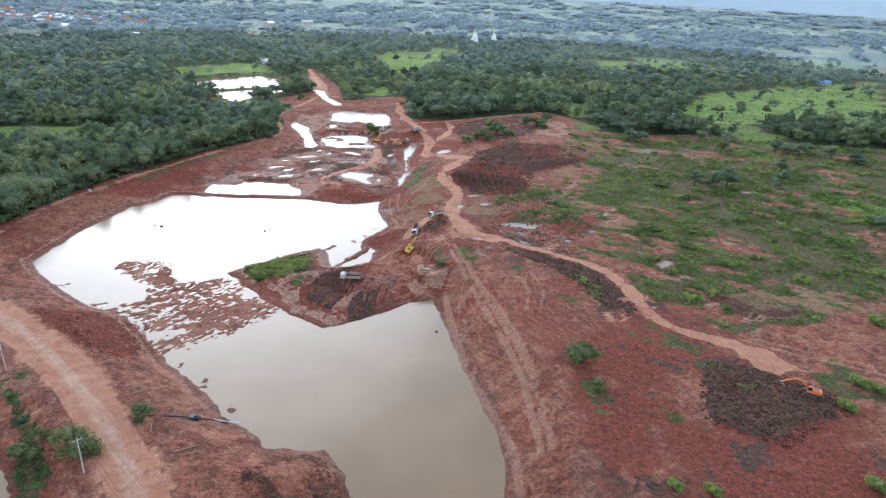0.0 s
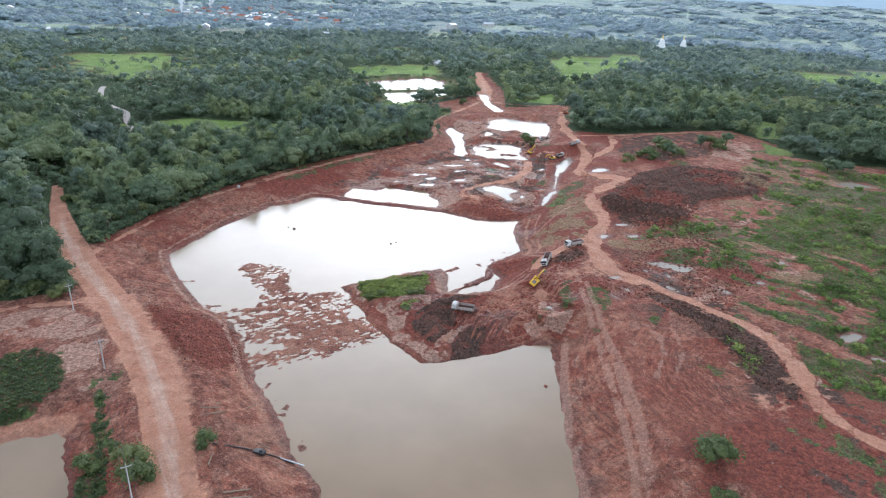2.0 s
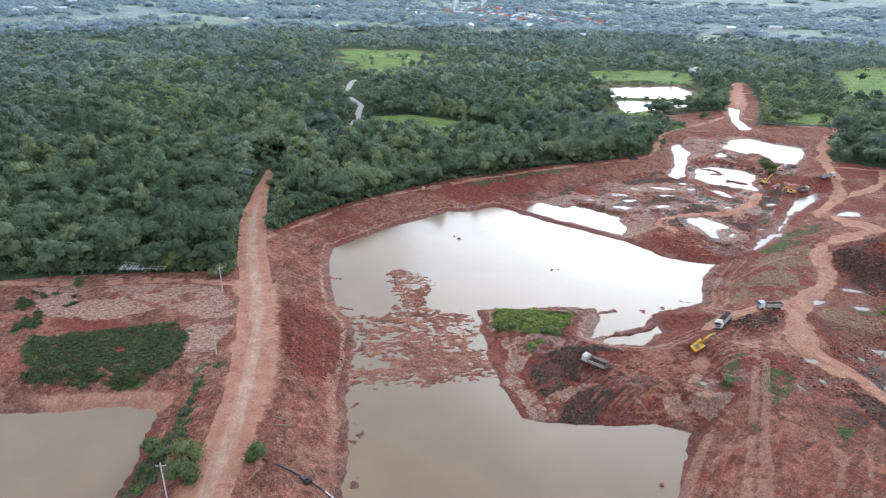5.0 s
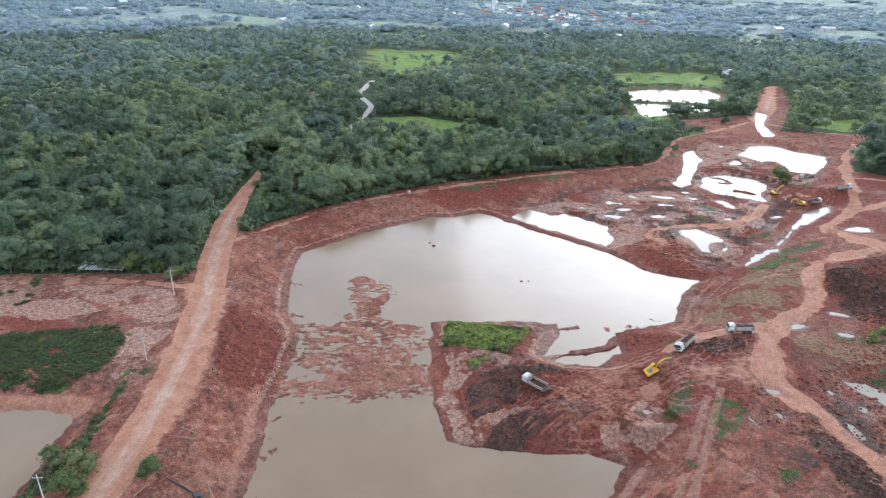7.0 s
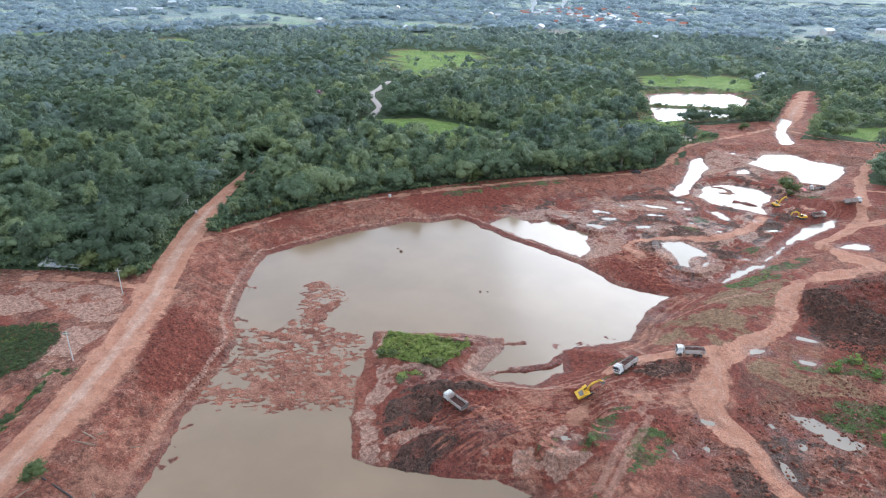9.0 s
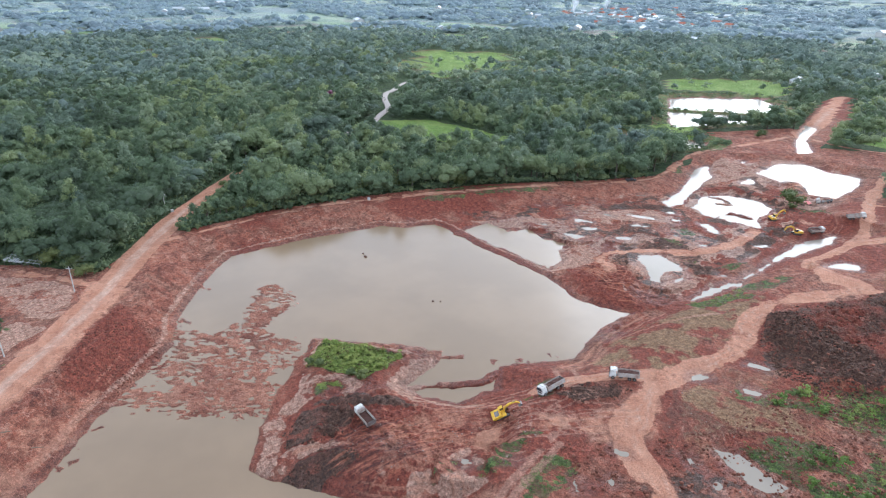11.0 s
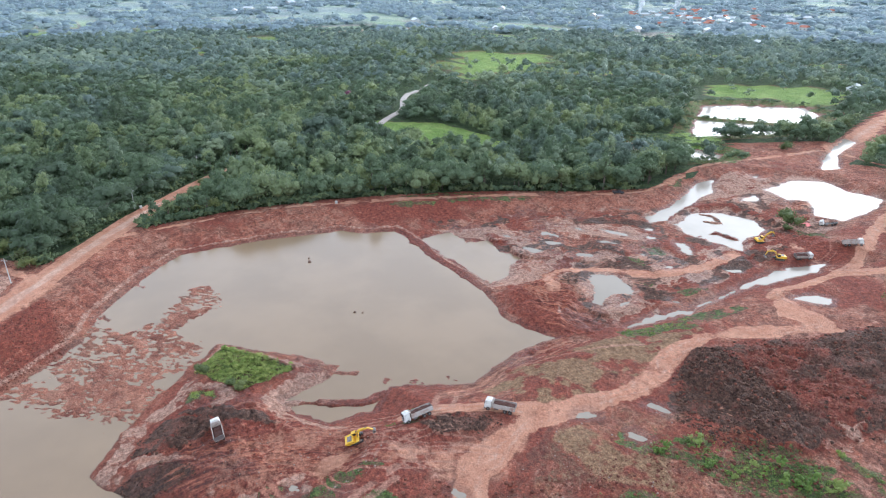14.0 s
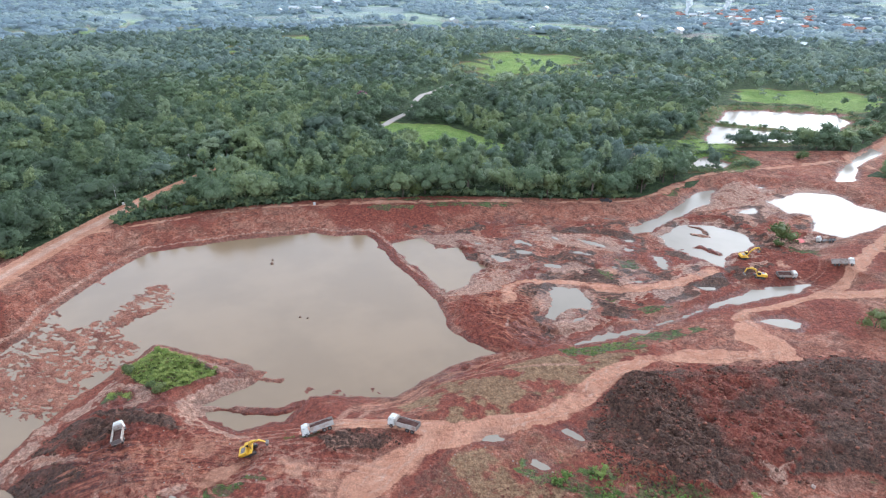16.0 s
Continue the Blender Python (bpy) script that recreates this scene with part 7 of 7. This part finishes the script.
def pickup(x, y, heading):
    root = new("pickup_truck")
    made("body", BLACK, root, lambda bm: (solid(bm, (-2.5, -0.88, 0.45), (2.5, 0.88, 0.95), 0.1), solid(bm, (-0.6, -0.82, 0.95), (1.3, 0.82, 1.65), 0.1, (0.75, 0.88)), solid(bm, (-2.5, -0.88, 0.95), (-0.65, -0.8, 1.2), 0.02), solid(bm, (-2.5, 0.8, 0.95), (-0.65, 0.88, 1.2), 0.02), solid(bm, (-2.5, -0.8, 0.95), (-2.42, 0.8, 1.2), 0.02)), "dark painted body")
    made("window", GLASS, root, lambda bm: solid(bm, (-0.5, -0.84, 1.05), (1.2, 0.84, 1.55), 0.05, (0.78, 0.9)))
    for wx in (-1.6, 1.6):
        for wy in (-0.8, 0.8):
            add_wheel(root, wx, wy, 0.36, 0.24)
    set_down(root, x, y, heading)
    return tagged(root, "dark pickup truck parked on the crest track", "pickup truck")


pickup(-108.6, 387, 55)

# ---- poles and wires ----
POLES = [(-34, 66), (-68, 98.8), (-105, 132.5), (-135, 153.5), (-163, 172.5), (-189.5, 195.5), (-231, 228.5)]


def power_pole(x, y, heading):
    root = new("power_pole")
    root.location, root.rotation_euler = (x, y, float(lie(x, y)) - 0.1), (0, 0, heading)
    made("pole", CONCRETE, root, lambda bm: lathe(bm, [(0.17, 0), (0.11, 8.6)], 8))
    bar = made("crossarm", CONCRETE, root, blocks(((-0.06, -0.95, 7.9), (0.06, 0.95, 8.02), 0.01)))
    for k in (-0.85, 0.0, 0.85):
        made("insulator", WALL, bar, lambda bm: lathe(bm, [(0.05, 8.0 if k else 8.55), (0.09, 8.08 if k else 8.63), (0.05, 8.2 if k else 8.75)], 8, Matrix.Translation((0, k, 0))))
    made("brace", STEEL, bar, lambda bm: (rod(bm, (0, -0.6, 7.9), (0, 0, 7.3), 0.025, 5), rod(bm, (0, 0.6, 7.9), (0, 0, 7.3), 0.025, 5)))
    return tagged(root, "grey concrete power pole with a crossarm", "power pole", "power poles")


tops = []
for i, (x, y) in enumerate(POLES):
    a, b = POLES[max(i - 1, 0)], POLES[min(i + 1, len(POLES) - 1)]
    h = math.atan2(b[1] - a[1], b[0] - a[0])
    power_pole(x, y, h)
    tops.append([Vector((x - k * math.sin(h), y + k * math.cos(h), float(lie(x, y)) - 0.1 + (8.2 if k else 8.75))) for k in (-0.85, 0.0, 0.85)])
line = new("power_line")
for a, b in zip(tops, tops[1:]):
    for p, q in zip(a, b):
        def hang(bm, p=p, q=q):
            pts = [p.lerp(q, t / 8) - Vector((0, 0, 1.1 * (1 - (t / 4 - 1) ** 2))) for t in range(9)]
            side = (q - p).cross(Vector((0, 0, 1))).normalized() * 0.022
            up = Vector((0, 0, 0.022))
            rings = [[bm.verts.new(c + o) for o in (side, up, -side, -up)] for c in pts]
            for u, w in zip(rings, rings[1:]):
                for k in range(4):
                    bm.faces.new((u[k], u[(k + 1) % 4], w[(k + 1) % 4], w[k]))
        made("wire", BLACK, line, hang)
tagged(line, "thin dark overhead wires between concrete poles", "power line")


# ---- sheds, houses and shrines ----
def steel_frame(x, y, heading):
    """A long low frame with part of its roof sheets on."""
    root = new("steel_frame_shed")
    root.location, root.rotation_euler = (x, y, float(lie(x, y))), (0, 0, radians(heading))
    n, length, wide = 7, 14.2, 4.2
    for i in range(n):
        for side in (-1, 1):
            made("post", STEEL, root, lambda bm: solid(bm, (-length / 2 + i * length / (n - 1) - 0.06, side * wide / 2 - 0.06, -0.2), (-length / 2 + i * length / (n - 1) + 0.06, side * wide / 2 + 0.06, 2.2 + 0.45 * side), 0.0))
        made("rafter", SHEET, root, lambda bm: rod(bm, (-length / 2 + i * length / (n - 1), -wide / 2 - 0.3, 1.72), (-length / 2 + i * length / (n - 1), wide / 2 + 0.3, 2.72), 0.09, 5))
    for k in range(4):
        made("purlin", SHEET, root, lambda bm: rod(bm, (-length / 2, -wide / 2 + k * wide / 3, 1.85 + k * 0.3), (length / 2, -wide / 2 + k * wide / 3, 1.85 + k * 0.3), 0.07, 5))
    for k in range(8):
        made("roof_sheet", SHEET if k % 3 else WALL, root, lambda bm: solid(bm, (-length / 2 + 0.2 + k * 0.95, -wide / 2, 1.98), (-length / 2 + 0.2 + k * 0.95 + 0.62, wide / 2, 2.02), 0.0)).rotation_euler = (0.21, 0, 0)
    return tagged(root, "long low steel frame partly roofed with pale sheets", "shed")


steel_frame(-164.5, 144.2, 40)


def house(x, y, heading, w, d, h, wall, roof, label, name="house", windows=3):
    root = new(name)
    root.location, root.rotation_euler = (x, y, float(lie(x, y)) - 0.1), (0, 0, radians(heading))
    body = made("wall", wall, root, blocks(((-w / 2, -d / 2, 0), (w / 2, d / 2, h), 0.0)))
    made("roof", roof, root, lambda bm: (plate(bm, [(-w / 2 - 0.5, h - 0.1), (0, h + w * 0.26), (w / 2 + 0.5, h - 0.1), (w / 2 + 0.5, h + 0.05), (0, h + w * 0.26 + 0.16), (-w / 2 - 0.5, h + 0.05)], d / 2 + 0.5), plate(bm, [(-w / 2, h - 0.05), (0, h + w * 0.25), (w / 2, h - 0.05)], d / 2 - 0.05)))
    for k in range(windows):
        y0 = -d / 2 + (k + 0.5) * d / windows
        for side in (-1, 1):
            win = made("window", GLASS, root, lambda bm: solid(bm, (side * w / 2 - 0.04, y0 - 0.5, h * 0.35), (side * w / 2 + 0.04, y0 + 0.5, h * 0.75), 0.0))
            made("sill", wall, win, lambda bm: solid(bm, (side * w / 2 - 0.02, y0 - 0.6, h * 0.35 - 0.1), (side * w / 2 + 0.12 * side + 0.02, y0 + 0.6, h * 0.35), 0.0))
    made("door", WOOD, root, blocks(((-0.45, -d / 2 - 0.05, 0), (0.45, -d / 2 + 0.05, 2.05), 0.0)))
    return tagged(root, label, "house" if name == "house" else "shed")


house(-196, 716, 50, 8, 17, 3.2, WALL, SHEET, "long farm shed with a pale metal roof", "farm_shed")
house(-207, 738, 50, 6, 10, 2.8, WALL, SHEET, "small farm shed with a pale metal roof", "farm_shed")
house(-174, 812, 35, 8, 10, 3.0, WALL, SHEET, "white-roofed house among the trees")
house(425, 764, 65, 8, 13, 3.0, WALL, BLUE_SHEET, "field hut with a bright blue metal roof", "field_hut")
house(170, 505, 30, 5, 7, 2.6, WALL, SHEET, "small pale hut behind the trees", "field_hut")
house(330, 800, 20, 6, 8, 2.6, WALL, SHEET, "small pale hut beside the fields", "field_hut")
house(-751, 747, 60, 9, 16, 3.4, WALL, SHEET, "long pale-roofed building in the distance", "farm_shed")
g = np.random.RandomState(400)
for k in range(64):
    u, v = g.normal(0, 75), g.normal(0, 110)
    x, y = -745 + u * 0.8 - v * 0.6, 1165 + u * 0.6 + v * 0.8
    roof = (SHEET, TILE_ROOF, TILE_ROOF, SHEET)[k % 4]
    house(x, y, g.uniform(0, 180), g.uniform(7, 10), g.uniform(9, 15), g.uniform(4.5, 7.5), WALL, roof, "village house with a red tiled roof" if roof is TILE_ROOF else "village house with a pale metal roof", windows=2)
for x, y in ((-1250, 480), (-1300, 520), (-1275, 560), (-1500, 700), (-1460, 655), (-330, 1220), (-280, 1300), (-560, 980), (-420, 905), (-620, 900), (-1080, 980), (-900, 690)):
    house(x, y, g.uniform(0, 180), 11, 20, 6, WALL, SHEET, "far building with a pale roof", windows=2)


def pagoda(x, y, size):
    """A white stepped shrine with a ringed spire."""
    root = new("pagoda")
    root.location, root.scale = (x, y, float(lie(x, y))), (size, size, size)
    made("plinth", WHITEWASH, root, lambda bm: (solid(bm, (-5, -5, 0), (5, 5, 2.4), 0.15), solid(bm, (-4, -4, 2.4), (4, 4, 4.6), 0.15), solid(bm, (-3.2, -3.2, 4.6), (3.2, 3.2, 6.4), 0.15)))
    made("dome", WHITEWASH, root, lambda bm: lathe(bm, [(3.0, 6.4), (3.1, 7.4), (2.7, 9.2), (1.9, 10.6), (1.4, 11.2)], 20), "whitewashed bell-shaped dome", True)
    made("spire", GOLD, root, lambda bm: lathe(bm, [(1.3, 11.2), (1.5, 11.5), (1.1, 12.0), (1.2, 12.3), (0.8, 13.2), (0.85, 13.5), (0.4, 15.5), (0.06, 18.5)], 14))
    for sx in (-1, 1):
        for sy in (-1, 1):
            made("corner_spire", WHITEWASH, root, lambda bm: lathe(bm, [(0.6, 4.6), (0.65, 5.4), (0.3, 6.2), (0.05, 7.6)], 10, Matrix.Translation((sx * 3.6, sy * 3.6, 0))))
    return tagged(root, "white pagoda with a pointed spire above the trees", "pagoda", "pagodas")


pagoda(35, 1105, 1.15)
pagoda(68, 1145, 0.95)

# ---- small things about the mine ----
def marker(x, y):
    root = new("concrete_marker")
    root.location = (x, y, float(lie(x, y)) - 0.05)
    made("block", WALL, root, blocks(((-0.55, -0.45, 0), (0.55, 0.45, 0.9), 0.06)))
    made("cap", WALL, root, blocks(((-0.65, -0.55, 0.9), (0.65, 0.55, 1.02), 0.04)))
    return tagged(root, "small white concrete box beside the track", "marker", "white markers")


marker(-157.5, 271.8)
marker(-188.7, 197.8)


def log(x, y, heading, length, r):
    root = new("log")
    root.location, root.rotation_euler = (x, y, float(lie(x, y)) + r * 0.7), (0, 0, radians(heading))
    made("stem", WOOD, root, lambda bm: (lathe(bm, [(r * 1.1, -length / 2), (r, -length / 6), (r * 0.9, length / 5), (r * 0.7, length / 2)], 8, Matrix.Rotation(radians(90), 4, "Y")), rod(bm, (length * 0.1, 0, 0), (length * 0.22, 0.5, 0.25), r * 0.4, 6, r * 0.2)))
    return tagged(root, "bare cut tree trunk lying on red soil", "log", "cut logs")


for row in ((-71.5, 127.5, 20, 4.5, 0.16), (-69.5, 126, 35, 5.5, 0.15), (-71, 129.5, 75, 3.0, 0.14), (-51, 107, 30, 5.0, 0.16), (-49.5, 106, 25, 4.2, 0.14), (-57, 124, 165, 6.5, 0.13), (-61, 113, 110, 4.0, 0.14), (-66, 134, 60, 4.0, 0.12)):
    log(*row)


def pump_pipe():
    """A black suction hose from the bank to the water, on a float."""
    root = new("pump_hose")
    pts = [Vector(p) for p in ((-63.5, 117, 0), (-58, 120, 0), (-55, 121.3, 0), (-51, 122.2, 0), (-48, 122.6, 0))]
    for p in pts:
        p.z = max(float(lie(p.x, p.y)), WATER) + 0.2
    made("hose", BLACK, root, lambda bm: [rod(bm, a, b, 0.16, 8) for a, b in zip(pts, pts[1:])])
    made("pump", BLACK, root, lambda bm: (solid(bm, (-56.2, 120.3, pts[2].z - 0.2), (-53.8, 121.6, pts[2].z + 0.7), 0.1), lathe(bm, [(0.4, 0), (0.4, 1.0)], 12, Matrix.Translation((-54.6, 121.0, pts[2].z + 0.1)))))
    made("pipe", SHEET, root, lambda bm: rod(bm, pts[3], pts[4] + Vector((2.5, 0.2, -0.1)), 0.14, 8), "pale end of the pipe")
    return tagged(root, "black pump with a hose on the pond bank", "pump")


pump_pipe()


def stone_mesh(seed, material, name):
    bm = bmesh.new()
    bmesh.ops.create_icosphere(bm, subdivisions=1, radius=1.0)
    for v in bm.verts:
        v.co *= 0.75 + 0.5 * noise.noise(v.co * 1.3 + Vector((seed * 7.1, 0, 0)))
        v.co.z *= 0.7
    return done(name, bm, material)


def stones(name, label, material, seed, count, size, places):
    """Loose lumps as one mesh of kind stuff."""
    kinds = []
    for k in range(4):
        mesh = stone_mesh(seed + k, material, "lump")
        kinds.append((np.array([v.co[:] for v in mesh.vertices]), [tuple(p.vertices) for p in mesh.polygons]))
        bpy.data.meshes.remove(mesh)
    g = np.random.RandomState(seed)
    spots = []
    for points in places:
        p = np.array(points)
        x, y = g.uniform(p[:, 0].min(), p[:, 0].max(), count), g.uniform(p[:, 1].min(), p[:, 1].max(), count)
        k = (lie(x, y, COVER["road"]) < 0.3) & (far_from(x, y, points, True) < 0) & (lie(x, y) > WATER + 0.1)
        for a, b in zip(x[k], y[k]):
            r = size * (0.4 + 1.3 * g.rand() ** 3)
            spots.append((int(g.randint(4)), a, b, float(lie(a, b)) + r * 0.2, g.uniform(0, 6.28), r, 1.0, 0.5))
    joined(name, kinds, spots, material, label, "clods")


stones("soil_clods", "loose red clods of dug earth", CLOD, 500, 2200, 0.26, [CLODS, BANK_SPOIL])
stones("slope_clods", "small red clods scattered on the bank", CLOD, 505, 2600, 0.15, [[(16, 100), (60, 100), (60, 170), (10, 190)]])
stones("spoil_clods", "loose dark lumps of tipped spoil", DARK_CLOD, 510, 2600, 0.36, [HEAP, [(1.4, 306.6), (8, 315.6), (28, 309), (36, 300), (34, 288), (17.5, 284.7), (7.0, 298.0)]] + DARK[:2])
stones("tip_clods", "dark lumps tipped on the worked peninsula", DARK_CLOD, 512, 420, 0.3, [[(-40.2, 180.0), (-43.3, 186.2), (-37.5, 195.7), (-33.3, 195.0), (-29.1, 189.4), (-31.4, 182.2), (-34.1, 177.9)], [(-27.4, 174.6), (-29.5, 177.2), (-28.1, 183.7), (-24.3, 189.8), (-19.9, 189.7), (-21.2, 183.2), (-19.2, 177.8)], [(-9.2, 235.5), (-8.7, 242.3), (-2.0, 250.0), (1.2, 250.2), (1.1, 243.9), (-3.0, 235.5)]])
stones("heap_clods", "loose red lumps of tipped earth", CLOD, 515, 4200, 0.36, [HEAP, [(4, 222), (18, 250), (26, 290), (44, 300), (60, 250), (46, 214)]])
stones("pale_stones", "pale stones scattered over the red ground", ROCK, 520, 260, 0.2, [[(5, 200), (60, 160), (110, 110), (60, 95), (20, 100)], [(0, 230), (45, 230), (45, 290), (5, 290)], [(-30, 190), (0, 190), (0, 225), (-30, 225)], PIT[8:20]])


def boulder(x, y, r, material, label):
    ob = new("boulder", stone_mesh(x, material, "boulder"))
    ob.location, ob.scale = (x, y, max(float(lie(x, y)), WATER) + 0.2 * r), (r, r, r)
    return tagged(ob, label, "boulder", "boulders")


for row in ((-0.8, 170.8, 0.7, CLOD, "dark earth lump standing out of the water"), (-115, 245.2, 0.9, DARK_CLOD, "dark clump standing out of the water"), (-118, 246, 0.6, DARK_CLOD, "dark clump standing out of the water"), (-73, 245.5, 0.6, DARK_CLOD, "dark clump standing out of the water"), (-71.5, 247.5, 0.45, DARK_CLOD, "dark clump standing out of the water"), (33, 300, 0.8, DARK_CLOD, "dark boulder on the spoil heap"), (45, 318, 0.7, ROCK, "pale boulder on the spoil heap")):
    boulder(*row)


def tent(x, y):
    root = new("shelter")
    root.location = (x, y, float(lie(x, y)))
    for sx in (-1.3, 1.3):
        for sy in (-1.0, 1.0):
            made("post", WOOD, root, lambda bm: rod(bm, (sx, sy, -0.1), (sx, sy, 1.9), 0.05, 6))
    made("awning", TARP, root, lambda bm: plate(bm, [(-1.6, 1.8), (0, 2.5), (1.6, 1.8), (1.6, 1.86), (0, 2.57), (-1.6, 1.86)], 1.3), "faded red awning")
    return tagged(root, "small shelter with a faded red awning", "shelter")


tent(-45, 427)


def smoke(x, y, lean, size):
    """A rising column of pale smoke, built of lumps that widen as they rise."""
    bm = bmesh.new()
    g = np.random.RandomState(int(abs(x)))
    for k in range(26):
        h = k / 25
        r = size * (0.12 + 0.5 * h)
        c = Vector((lean * h * h * size * 3 + g.normal(0, r * 0.4), g.normal(0, r * 0.4), 4 + h * size * 5))
        m = Matrix.Translation(c) @ Matrix.Diagonal((r, r, r * 1.2, 1))
        bmesh.ops.create_icosphere(bm, subdivisions=2, radius=1.0, matrix=m)
    for v in bm.verts:
        v.co += Vector((noise.noise(v.co * 0.12), noise.noise(v.co * 0.12 + Vector((9, 0, 0))), noise.noise(v.co * 0.12 + Vector((0, 9, 0))))) * size * 0.25
    ob = new("smoke_plume", done("smoke_plume", bm, SMOKE, True))
    ob.location = (x, y, 2)
    return tagged(ob, "pale white smoke rising from the village", "smoke", "smoke plumes", "stuff")


m = Nodes("smoke")
SMOKE = m.out((0.88, 0.89, 0.90), 1.0, alpha=0.55, spec=0.0)
smoke(-805, 1090, 0.5, 17)
smoke(-810, 1185, 0.9, 15)
